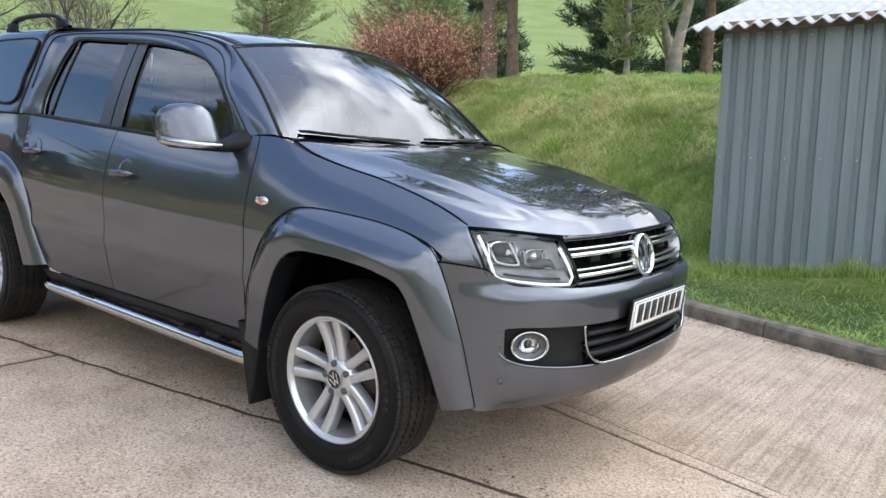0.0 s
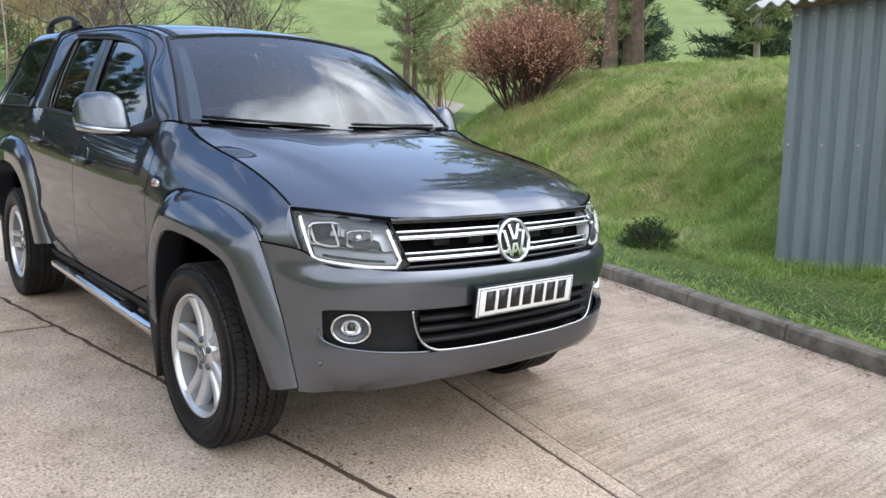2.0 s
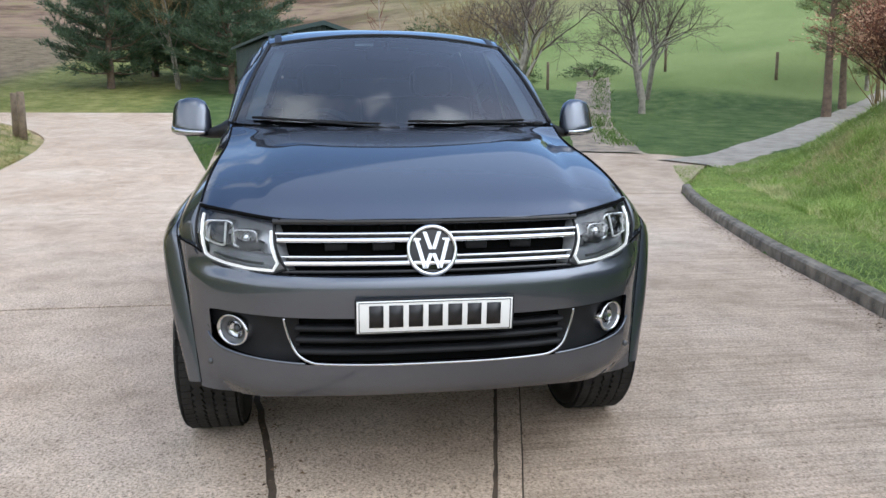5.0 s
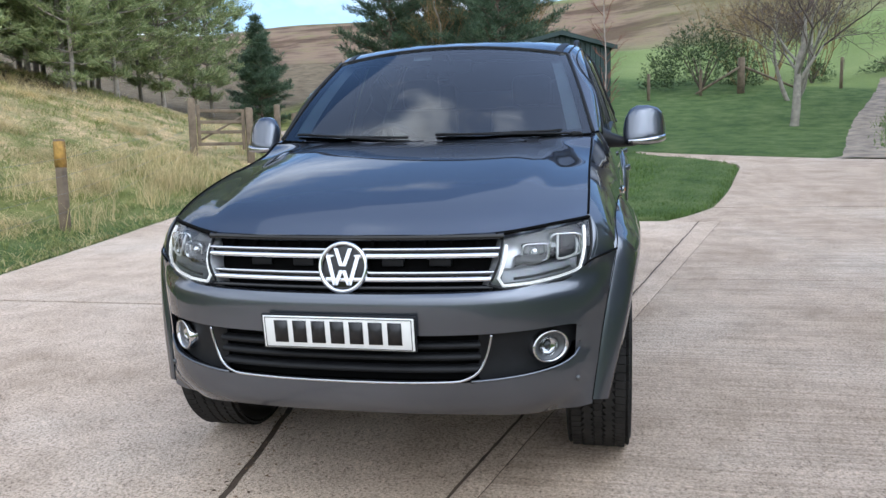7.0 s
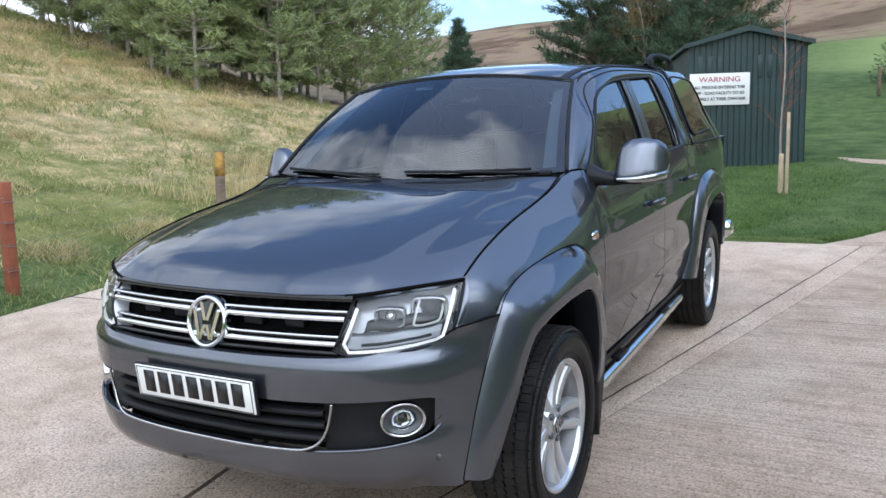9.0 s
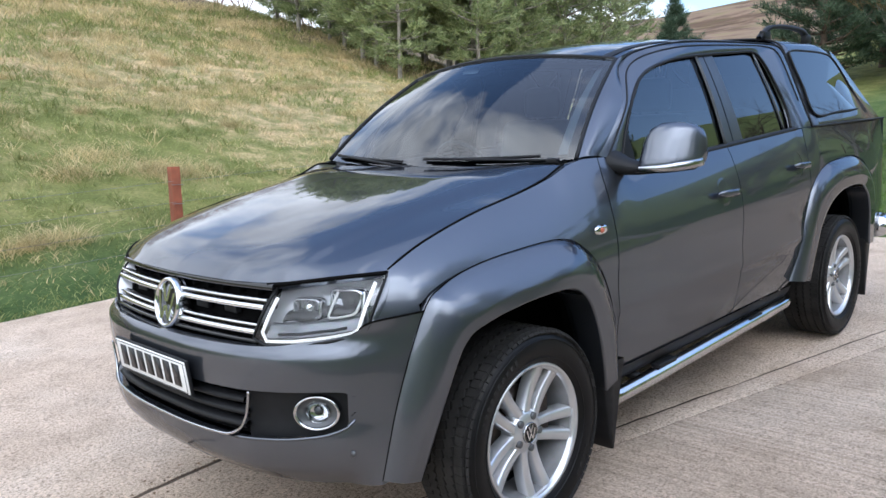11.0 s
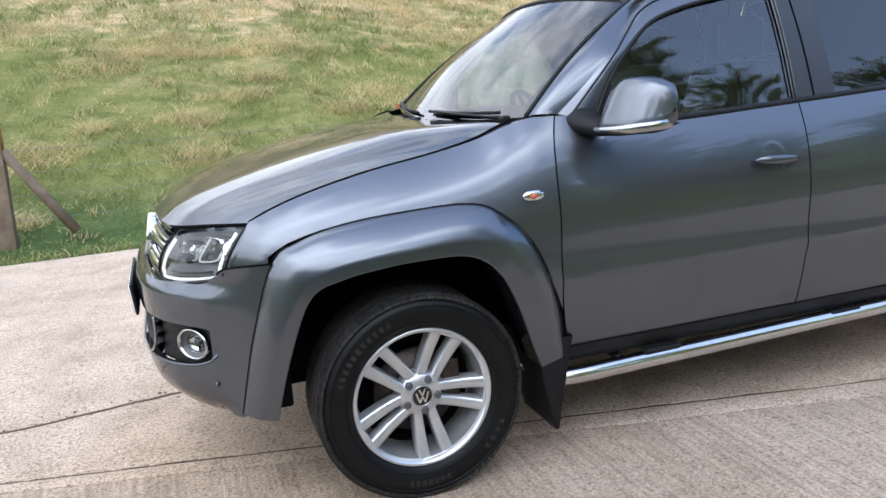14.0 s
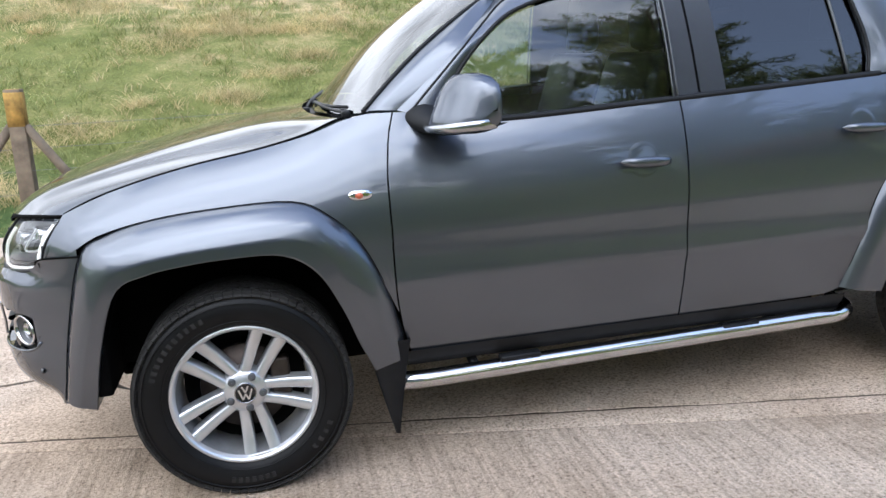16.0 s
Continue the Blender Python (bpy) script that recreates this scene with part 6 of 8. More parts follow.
# ---- canopy over the bed ----
def canopy_section(x, k_end):
    """Half section from the rail up to the middle."""
    zt = 1.846 - 0.010 * smooth01(-2.8, -3.6, x)
    pts = [(0.884, 1.322), (0.876, 1.345), (0.845, 1.42), (0.790, 1.56), (0.728, 1.72), (0.700, 1.785), (0.655, 1.822), (0.55, zt), (0.3, zt + 0.016), (0.0, zt + 0.020)]
    return through_points([(x, y, z) for y, z in pts], 28)


def canopy_end(p):
    """The rear slants: lower parts reach further back."""
    return -3.60 - 0.50 * (1.86 - p.z) / 0.54


for s in (1, -1):
    bm = bmesh.new()
    base = canopy_section(-2.715, 0)
    rows = []
    for i in range(25):
        t = i / 24
        row = []
        for p in base:
            xe = canopy_end(p)
            x = -2.715 + (xe + 2.715) * t
            inn = 1 - 0.05 * smooth01(0.6, 1.0, t) - (0.02 if i == 0 else 0.0)
            row.append(Vector((x, s * p.y * inn, p.z - 0.02 * smooth01(0.75, 1.0, t) * (p.z - 1.32) / 0.5 - (0.004 if i == 0 else 0))))
        rows.append(row)
    skin(bm, rows, lambda p: (0, 0, 0), flip=s < 0)
    if s > 0:
        canopy = part("canopy", bm, PAINT, truck, "body-coloured hard canopy over the bed")
    else:
        part("canopy_side", bm, PAINT, truck, "body-coloured hard canopy over the bed")
    # side window lies proud of the shell
    def shell_y(z):
        return 0.884 + (0.700 - 0.884) * (z - 1.322) / (1.785 - 1.322) + 0.008
    outline = through_points([(-2.80, 0, 1.388), (-2.775, 0, 1.55), (-2.755, 0, 1.70), (-2.79, 0, 1.762), (-3.05, 0, 1.768), (-3.33, 0, 1.758), (-3.46, 0, 1.725), (-3.60, 0, 1.60), (-3.76, 0, 1.435), (-3.775, 0, 1.405), (-3.70, 0, 1.398), (-3.2, 0, 1.392)], 72, closed=True)
    def shade(x):
        t = (x + 2.715) / (-3.85 + 2.715)
        return 1 - 0.05 * smooth01(0.6, 1.0, t)
    ring = [Vector((p.x, s * (shell_y(p.z) * shade(p.x) + 0.002), p.z)) for p in outline]
    mid = Vector((-3.18, s * (shell_y(1.58) * shade(-3.18) + 0.004), 1.575))
    bm = bmesh.new()
    rows_mesh(bm, [ring] + [[p.lerp(mid, k) for p in ring] for k in (0.3, 0.6, 0.85, 0.995)], closed_u=True, flip=s > 0)
    facing(bm, (0, s, 0.2))
    win = part("canopy_window", bm, PRIVACY, canopy, "dark canopy side window")
    # added sheet just behind the glass, coloured as the dark inside
    bm = bmesh.new()
    rows_mesh(bm, [[p.lerp(mid, k) + Vector((0, -s * 0.012, 0)) for p in ring] for k in (0.0, 0.5, 0.99)], closed_u=True, flip=s > 0)
    part("canopy_shade_sheet", bm, SHADEBLACK, canopy)
    bm = bmesh.new()
    tube(bm, ring, 0.007, 6, closed=True)
    part("window_seal", bm, BLACK, canopy)
    # roof rail
    bm = bmesh.new()
    rail = through_points([(-2.66, 0.585, 1.845), (-2.73, 0.59, 1.885), (-2.82, 0.592, 1.915), (-3.0, 0.592, 1.925), (-3.25, 0.59, 1.918), (-3.38, 0.585, 1.895), (-3.47, 0.58, 1.845)], 30)
    rows = [[p + Vector((0, dy, dz)) for p in rail] for dy, dz in ((-0.018, -0.010), (-0.014, 0.012), (0.014, 0.012), (0.018, -0.010))]
    rows_mesh(bm, [[Vector((p.x, s * p.y, p.z)) for p in r] for r in rows], closed_v=True)
    box(bm, -2.74, s * 0.59, 1.862, 0.10, 0.036, 0.06, 0.01)
    box(bm, -3.40, s * 0.585, 1.862, 0.10, 0.036, 0.06, 0.01)
    part("roof_rail", bm, BLACK, canopy, "short black roof rail")
    bm = bmesh.new()
    tube(bm, [Vector((-2.70 - 1.34 * j / 20, s * 0.888, 1.322)) for j in range(21)], 0.006, 6)
    part("bed_seal", bm, BLACK, canopy)
    bm = bmesh.new()
    tube(bm, [Vector((-2.709, s * p.y, p.z)) for p in base], 0.0065, 6)
    part("cab_gap", bm, BLACK, canopy)

bm = bmesh.new()
rear_pts = []
secp = canopy_section(0, 0)
rows = [[Vector((canopy_end(p) , a * p.y * 0.95, p.z - 0.02 * (p.z - 1.32) / 0.5)) for a in (-1, -0.5, 0, 0.5, 1)] for p in secp]
rows_mesh(bm, rows)
facing(bm, (-1, 0, 0.3))
part("canopy_rear", bm, PRIVACY, canopy, "dark canopy rear window")
bm = bmesh.new()
rows_mesh(bm, [[Vector((-4.085 - 0.01 * math.sin(z * 6), y, z)) for y in (-0.87, -0.45, 0, 0.45, 0.87)] for z in (0.60, 0.8, 1.0, 1.2, 1.325)])
rows_mesh(bm, [[Vector((x, y, 1.325)) for y in (-0.87, 0, 0.87)] for x in (-4.085, -3.8)])
part("tailgate", bm, PAINT, truck, "painted tailgate")
bm = bmesh.new()
tube(bm, through_points([(-4.0, -0.88, 0.56), (-4.20, -0.86, 0.56), (-4.29, -0.6, 0.56), (-4.30, 0, 0.56), (-4.29, 0.6, 0.56), (-4.20, 0.86, 0.56), (-4.0, 0.88, 0.56)], 40), 0.075, 12)
part("rear_bumper", bm, CHROME, truck, "chrome rear bumper")

# ---- buildings ----
SHEETGREY = sheet_material("grey_steel_sheet", (0.185, 0.222, 0.24))
SHEETGREEN = plain("green_steel_sheet", (0.018, 0.042, 0.040), 0.45, 0.0, 0.2, 2.0, 0.0005)
ROOFWHITE = plain("pale_fibre_roof", (0.47, 0.47, 0.46), 0.85, 0.0, 0.15, 5, 0.002)
SIGNWHITE = plain("sign_white", (0.74, 0.74, 0.73), 0.5, 0.0, 0.05)
SIGNRED = plain("sign_faded_red", (0.45, 0.13, 0.14), 0.6, 0.0, 0.15)
SIGNINK = plain("sign_black", (0.03, 0.035, 0.03), 0.6, 0.0, 0.1)
TIMBER = plain("weathered_timber", (0.19, 0.145, 0.10), 0.92, 0.0, 0.35, 7, 0.004)
LICHEN = plain("lichen_timber", (0.42, 0.25, 0.06), 0.95, 0.0, 0.55, 9, 0.004)
REDPOST = plain("red_oxide_post", (0.25, 0.075, 0.035), 0.85, 0.0, 0.25, 8, 0.002)
WIRE = plain("fence_wire", (0.25, 0.25, 0.25), 0.5, 0.9, 0.1)
PALEWOOD = plain("pale_stake", (0.48, 0.37, 0.25), 0.9, 0.0, 0.2, 8, 0.002)


def rib_profile(length, pitch, flat, depth):
    """Outline of box-rib sheet along its length."""
    pts = []
    a = 0.0
    while a < length - 1e-6:
        side = (pitch - flat) * 0.25
        for da, d in ((0.0, 0.0), (flat, 0.0), (flat + side, -depth), (pitch - side, -depth)):
            if a + da <= length:
                pts.append((a + da, d))
        a += pitch
    pts.append((length, 0.0))
    return pts


def sheet_wall(parent, origin, along, height, length, pitch, flat, depth, mat, outward, name="wall_sheet", label="", top=None):
    bm = bmesh.new()
    o, al, ou = Vector(origin), Vector(along).normalized(), Vector(outward).normalized()
    prof = rib_profile(length, pitch, flat, depth)
    hs = top or (lambda a: height)
    rows = []
    for k in (0.0, 0.33, 0.66, 1.0):
        rows.append([o + al * a + ou * d + Vector((0, 0, hs(a) * k)) for a, d in prof])
    rows_mesh(bm, rows)
    return part(name, bm, mat, parent, label, smooth=False)


# grey shed beside the kerb: walls stand true
gs_at = on_land(-0.47, 4.80)
grey = thing("grey_shed", "grey ribbed steel shed with a pale corrugated roof", "shed", Matrix.Translation((gs_at.x, gs_at.y, gs_at.z - 0.14)))
GH, GL, GD = 2.52, 4.6, 3.0
for i in range(5):
    w = 0.988 if i < 4 else GL - 4 * 0.988
    sheet_wall(grey, (i * 0.988, 0.0 - 0.003 * (i % 2), 0), (1, 0, 0), GH, w, 0.152, 0.080, 0.034, SHEETGREY, (0, -1, 0), label="grey box-rib cladding sheet")
sheet_wall(grey, (0, GD, 0), (0, -1, 0), GH, GD, 0.152, 0.080, 0.034, SHEETGREY, (-1, 0, 0), top=lambda a: GH + 0.30 * (GD - a), label="grey box-rib cladding sheet")
sheet_wall(grey, (GL, 0, 0), (0, 1, 0), GH, GD, 0.152, 0.080, 0.034, SHEETGREY, (1, 0, 0), top=lambda a: GH + 0.30 * a)
sheet_wall(grey, (GL, GD, 0), (-1, 0, 0), GH + 0.9, GL, 0.152, 0.080, 0.034, SHEETGREY, (0, 1, 0))
for i in range(15):
    for z in (1.25, 2.38, 0.20):
        bm = bmesh.new()
        x = 0.04 + 0.304 * i if z == 1.25 else 0.04 + 0.152 * i
        lathe(bm, [(0.012, 0.002), (0.012, -0.005), (0.0005, -0.009)], 8, "y", (x, -0.002, z))
        part("screw", bm, ROOFWHITE, grey)
bm = bmesh.new()
rows = []
for th in (0.0, -0.012):
    for v in (0.0, 0.25, 0.5, 0.75, 1.0):
        row = []
        for j in range(241):
            x = -0.34 + (GL + 0.68) * j / 240
            y = -0.20 + (GD + 0.4) * v
            row.append(Vector((x, y, GH + 0.015 + th + 0.30 * y + 0.024 * math.sin(2 * math.pi * x / 0.146))))
        rows.append(row)
rows_mesh(bm, rows[:5])
rows_mesh(bm, rows[5:], flip=True)
rows_mesh(bm, [rows[0], rows[5]])
rows_mesh(bm, [rows[4], rows[9]])
rows_mesh(bm, [[r[0] for r in rows[:5]], [r[0] for r in rows[5:]]])
part("roof", bm, ROOFWHITE, grey, "pale corrugated roof sheet")
bm = bmesh.new()
box(bm, GL / 2, -0.03, GH - 0.03, GL, 0.05, 0.10, 0.004)
part("eaves_rail", bm, TIMBER, grey)

# green shed with the warning board
ga = on_land(-14.93, -0.36)
shed = thing("green_shed", "dark green ribbed steel shed with low gable roof", "shed", Matrix.Translation((ga.x, ga.y, ga.z - 0.12)) @ pose(0, 0, 0, 0, 0, 20))
SW, SH, SD = 2.36, 2.60, 3.1
gable = lambda a: SH + 0.02 + 0.30 * (1 - abs(a - SW / 2) / (SW / 2))
sheet_wall(shed, (0, -SW / 2, 0), (0, 1, 0), SH, SW, 0.118, 0.085, 0.016, SHEETGREEN, (1, 0, 0), top=gable, label="dark green ribbed end wall")
sheet_wall(shed, (-SD, -SW / 2, 0), (1, 0, 0), SH, SD, 0.118, 0.085, 0.016, SHEETGREEN, (0, -1, 0), label="dark green ribbed side wall")
sheet_wall(shed, (0, SW / 2, 0), (-1, 0, 0), SH, SD, 0.118, 0.085, 0.016, SHEETGREEN, (0, 1, 0))
sheet_wall(shed, (-SD, SW / 2, 0), (0, -1, 0), SH, SW, 0.118, 0.085, 0.016, SHEETGREEN, (-1, 0, 0), top=gable)
for s in (1, -1):
    bm = bmesh.new()
    rows = []
    for th in (0.03, -0.03):
        rows.append([Vector((0.10, 0, SH + 0.36 + th)), Vector((0.10, s * (SW / 2 + 0.11), SH + 0.035 + th))])
        rows.append([Vector((-SD - 0.1, 0, SH + 0.36 + th)), Vector((-SD - 0.1, s * (SW / 2 + 0.11), SH + 0.035 + th))])
    rows = [rows[0], rows[1], rows[3], rows[2]]
    rows_mesh(bm, rows, closed_v=True)
    rows_mesh(bm, [[rows[0][1], rows[1][1]], [rows[3][1], rows[2][1]]])
    part("roof", bm, SHEETGREEN, shed, "dark green roof slope", smooth=False)
    bm = bmesh.new()
    prism(bm, [(0.105, 0, SH + 0.40), (0.105, s * (SW / 2 + 0.115), SH + 0.07), (0.105, s * (SW / 2 + 0.115), SH - 0.02), (0.105, 0, SH + 0.30)], (0.02, 0, 0))
    part("barge_board", bm, SHEETGREEN, shed, smooth=False)
bm = bmesh.new()
box(bm, -1.35, -SW / 2 - 0.02, 1.05, 0.85, 0.03, 1.95, 0.006)
door = part("door", bm, SHEETGREEN, shed, "plain green side door")
for z in (0.35, 1.65):
    bm = bmesh.new()
    box(bm, -0.98, -SW / 2 - 0.045, z, 0.10, 0.02, 0.06, 0.004)
    part("hinge", bm, BLACK, door)
for y in (-0.95, -0.75, -0.55, 0.25, 0.45, 0.65):
    bm = bmesh.new()
    box(bm, 0.006, y, SH - 0.42, 0.014, 0.10, 0.46, 0.004)
    part("vent_panel", bm, SHEETGREEN, shed)
bm = bmesh.new()
box(bm, -0.25, -SW / 2 + 0.06, 0.03, 0.22, 0.16, 0.18, 0.01)
part("footing_block", bm, ROOFWHITE, shed, "pale concrete footing block")

sign = thing("warning_sign", "white warning board with red and black lettering on the shed wall", "sign", shed.matrix_world @ pose(0.028, -0.555, 0))
bm = bmesh.new()
box(bm, 0.0, 0.0, 1.735, 0.014, 1.21, 0.655, 0.003)
part("board", bm, SIGNWHITE, sign)


def lettering(text, size, y, z, mat, squeeze=1.0):
    """A line of writing on the board, as a mesh, centred."""
    cu = bpy.data.curves.new("lettering", "FONT")
    cu.body = text
    cu.size = size
    cu.align_x = "CENTER"
    cu.extrude = 0.002
    cu.offset = 0.002
    tmp = bpy.data.objects.new("lettering", cu)
    scene.collection.objects.link(tmp)
    bpy.context.view_layer.update()
    me = bpy.data.meshes.new_from_object(tmp.evaluated_get(bpy.context.evaluated_depsgraph_get()))
    bpy.data.objects.remove(tmp)
    me.materials.clear()
    me.materials.append(mat)
    ob = new("lettering", me)
    ob.parent = sign
    ob.matrix_basis = Matrix.Translation((0.0095, y, z)) @ Matrix(((0, 0, 1, 0), (1, 0, 0, 0), (0, 1, 0, 0), (0, 0, 0, 1))) @ Matrix.Diagonal((squeeze, 1, 1, 1))
    return ob


lettering("WARNING", 0.150, 0, 1.885, SIGNRED, 1.15)
lettering("ALL PERSONS ENTERING THIS", 0.088, 0, 1.745, SIGNINK, 0.86)
lettering("OFF - ROAD FACILITY DO SO", 0.088, 0, 1.625, SIGNINK, 0.86)
lettering("ENTIRELY AT THEIR OWN RISK", 0.088, 0, 1.505, SIGNINK, 0.86)


# ---- posts, fence, gate ----
def post(x, y, height, w, mat, label, lean=(0, 0), round_=False, name="fence_post", top=None):
    p = on_land(x, y)
    ob = thing(name, label, "fence post", Matrix.Translation(p) @ pose(0, 0, 0, lean[0], lean[1], 0), group="fence posts along the field")
    bm = bmesh.new()
    if round_:
        tube(bm, [(0, 0, -0.2), (0, 0, height * 0.5), (0, 0, height - 0.02), (0, 0, height)], [w, w * 0.97, w * 0.94, w * 0.8], 10)
    else:
        box(bm, 0, 0, (height - 0.2) / 2, w, w, height + 0.2, 0.008)
    part("shaft", bm, TIMBER if mat is LICHEN else mat, ob)
    if mat is LICHEN:
        bm = bmesh.new()
        tube(bm, [(0, 0, height - 0.36), (0, 0, height - 0.03), (0, 0, height + 0.004)], [w * 0.72, w * 0.72, w * 0.5], 4)
        bmesh.ops.rotate(bm, verts=bm.verts, cent=(0, 0, 0), matrix=Matrix.Rotation(math.pi / 4, 3, "Z"))
        part("lichen_crust", bm, LICHEN, ob, "orange lichen crust on the post top")
    return ob


pr = post(-1.80, -5.26, 1.07, 0.10, REDPOST, "rust-red square fence post with wire staples")
for z in (0.22, 0.46, 0.68, 0.88):
    bm = bmesh.new()
    tube(bm, [(-0.065, 0.062, z), (0.065, 0.062, z + 0.004)], 0.004, 6)
    part("staple", bm, WIRE, pr)
post(-5.40, -6.02, 1.17, 0.10, LICHEN, "timber fence post covered in orange lichen", (2, -3))
pc = post(2.27, -5.02, 1.28, 0.15, LICHEN, "stout leaning strainer post covered in orange lichen", (0, 1))
for tip in ((-0.62, 0.06, 0.10), (0.75, -0.05, 0.05)):
    bm = bmesh.new()
    tube(bm, [(math.copysign(0.07, tip[0]), 0.02, 0.92), tip], [0.045, 0.05], 8)
    part("brace", bm, TIMBER, pc, "diagonal timber brace with pale lichen")
for x, y, h in ((6.0, -5.0, 1.0), (-17.4, -8.4, 1.15), (-17.2, -7.8, 1.1), (-16.9, -7.55, 1.15)):
    post(x, y, h, 0.095, TIMBER, "grey weathered timber fence post", round_=True)
fence_line = [(6.0, -5.0), (2.27, -5.02), (-1.80, -5.26), (-5.40, -6.02), (-9.0, -7.1), (-12.5, -8.25)]
wires = thing("fence_wire", "thin steel fence wires strung between the posts", "fence wire")
for z in (0.25, 0.48, 0.70, 0.92):
    bm = bmesh.new()
    pts = []
    for (xa, ya), (xb, yb) in zip(fence_line, fence_line[1:]):
        for k in range(6):
            t = k / 6
            a, b = on_land(xa, ya, z), on_land(xb, yb, z)
            q = a.lerp(b, t)
            q.z -= 0.02 * math.sin(math.pi * t)
            pts.append(q + Vector((0, 0.05, 0)))
    pts.append(on_land(*fence_line[-1], z))
    tube(bm, pts, 0.0022, 5)
    part("wire", bm, WIRE, wires)


def field_gate():
    a, b = on_land(-13.0, -8.5), on_land(-13.7, -7.45)
    gate = thing("field_gate", "weathered timber field gate between thick posts", "gate", Matrix.Translation(a))
    d = b - a
    d.z = 0
    ln = d.length
    m = Matrix.Rotation(math.atan2(d.y, d.x), 4, "Z")
    rise_ = (b.z - a.z) / ln
    for x in (0.0, ln):
        bm = bmesh.new()
        box(bm, x, 0, 0.55 + rise_ * x, 0.16, 0.16, 1.45, 0.015, m)
        part("gate_post", bm, TIMBER, gate)
    for z in (0.35, 0.62, 0.85, 1.10):
        bm = bmesh.new()
        box(bm, ln / 2, 0, z + rise_ * ln / 2, ln - 0.2, 0.03, 0.075, 0.006, m)
        part("rail", bm, TIMBER, gate)
    for x in (0.14, ln - 0.14):
        bm = bmesh.new()
        box(bm, x, 0.0, 0.72 + rise_ * x, 0.075, 0.04, 0.86, 0.006, m)
        part("stile", bm, TIMBER, gate)
    bm = bmesh.new()
    tube(bm, [m @ Vector((0.15, 0.03, 0.33)), m @ Vector((ln - 0.15, 0.03, 1.08 + rise_ * ln))], 0.025, 6)
    part("brace", bm, TIMBER, gate)


field_gate()
for i, (x, y, h) in enumerate(((-31.5, 2.2, 1.1), (-32.5, 4.4, 1.1), (-33.0, 6.1, 1.5), (-33.5, 10.2, 1.3), (-33.8, 16.2, 1.7), (-29.5, 19.5, 1.2), (-25.5, 21.5, 1.2), (-22, 24, 1.2), (-17.5, 24.5, 1.2), (-13.0, 24.5, 1.1), (-9.5, 24, 1.1), (-6.5, 23.5, 1.1))):
    post(x, y, h, 0.07 if i != 2 else 0.16, TIMBER, "grey timber post in the meadow fence", round_=True)
strut = thing("fence_brace", "slanting timber braces against the thick fence post", "brace")
for q in ((-32.4, 4.2), (-33.1, 8.4)):
    bm = bmesh.new()
    tube(bm, [on_land(-33.0, 6.1, 1.15), on_land(*q, 0.1)], 0.05, 8)
    part("strut", bm, TIMBER, strut)


# ---- trees ----
BARK_SLIM = plain("young_pine_bark", (0.34, 0.30, 0.25), 0.95, 0.0, 0.4, 6, 0.01)
BARK_PINE = plain("pine_bark", (0.19, 0.135, 0.10), 0.95, 0.0, 0.4, 6, 0.01)
BARK_GREY = plain("grey_bark", (0.29, 0.265, 0.22), 0.95, 0.0, 0.35, 6, 0.008)
BARK_BIRCH = plain("birch_bark", (0.36, 0.31, 0.27), 0.85, 0.0, 0.3, 9, 0.003)
BARK_RED = plain("dark_bush_stem", (0.10, 0.055, 0.045), 0.9, 0.0, 0.35, 8)
TWIG_RED = plain("red_brown_twig", (0.20, 0.085, 0.058), 0.9, 0.0, 0.35, 8)
TWIG_GREY = plain("grey_brown_twig", (0.125, 0.092, 0.075), 0.9, 0.0, 0.3, 8)
TWIG_GOLD = plain("tawny_twig", (0.27, 0.185, 0.075), 0.9, 0.0, 0.3, 8)
NEEDLE = foliage_material("pine_needles", (0.21, 0.28, 0.115), (0.53, 0.57, 0.29))
NEEDLE_DARK = foliage_material("dark_needles", (0.055, 0.095, 0.060), (0.17, 0.23, 0.135))
LEAF = foliage_material("evergreen_leaves", (0.035, 0.060, 0.025), (0.11, 0.15, 0.06), 0.4)
BUD = foliage_material("red_buds", (0.36, 0.13, 0.08), (0.86, 0.60, 0.40))


def bough(verts, faces, pts, radii, sides=4):
    """Adds a tapered limb to plain lists."""
    start = len(verts)
    up = Vector((0.1, 0.2, 1))
    n = len(pts)
    for i, p in enumerate(pts):
        way = (pts[min(i + 1, n - 1)] - pts[max(i - 1, 0)]).normalized()
        sd = way.cross(up)
        if sd.length < 0.05:
            sd = way.cross(Vector((1, 0, 0)))
        sd.normalize()
        ov = sd.cross(way)
        for k in range(sides):
            a = 2 * math.pi * k / sides
            verts.append(p + sd * (radii[i] * math.cos(a)) + ov * (radii[i] * math.sin(a)))
    for i in range(n - 1):
        for k in range(sides):
            a = start + i * sides + k
            b = start + i * sides + (k + 1) % sides
            faces.append((a, b, b + sides, a + sides))


def tuft(verts, faces, c, way, size, count, r, thin_=1.0):
    """A spray of needles round a twig end."""
    for _ in range(count):
        d = (way + Vector((r.gauss(0, 0.75), r.gauss(0, 0.75), r.gauss(0, 0.6)))).normalized()
        sd = d.cross(Vector((r.gauss(0, 1), r.gauss(0, 1), r.gauss(0, 1)))).normalized() * (size * r.uniform(0.08, 0.15) * thin_)
        ln = size * r.uniform(0.6, 1.15)
        b = c + Vector((r.gauss(0, 0.25), r.gauss(0, 0.25), r.gauss(0, 0.2))) * size
        i = len(verts)
        verts.extend((b - sd, b + sd, b + d * ln))
        faces.append((i, i + 1, i + 2))


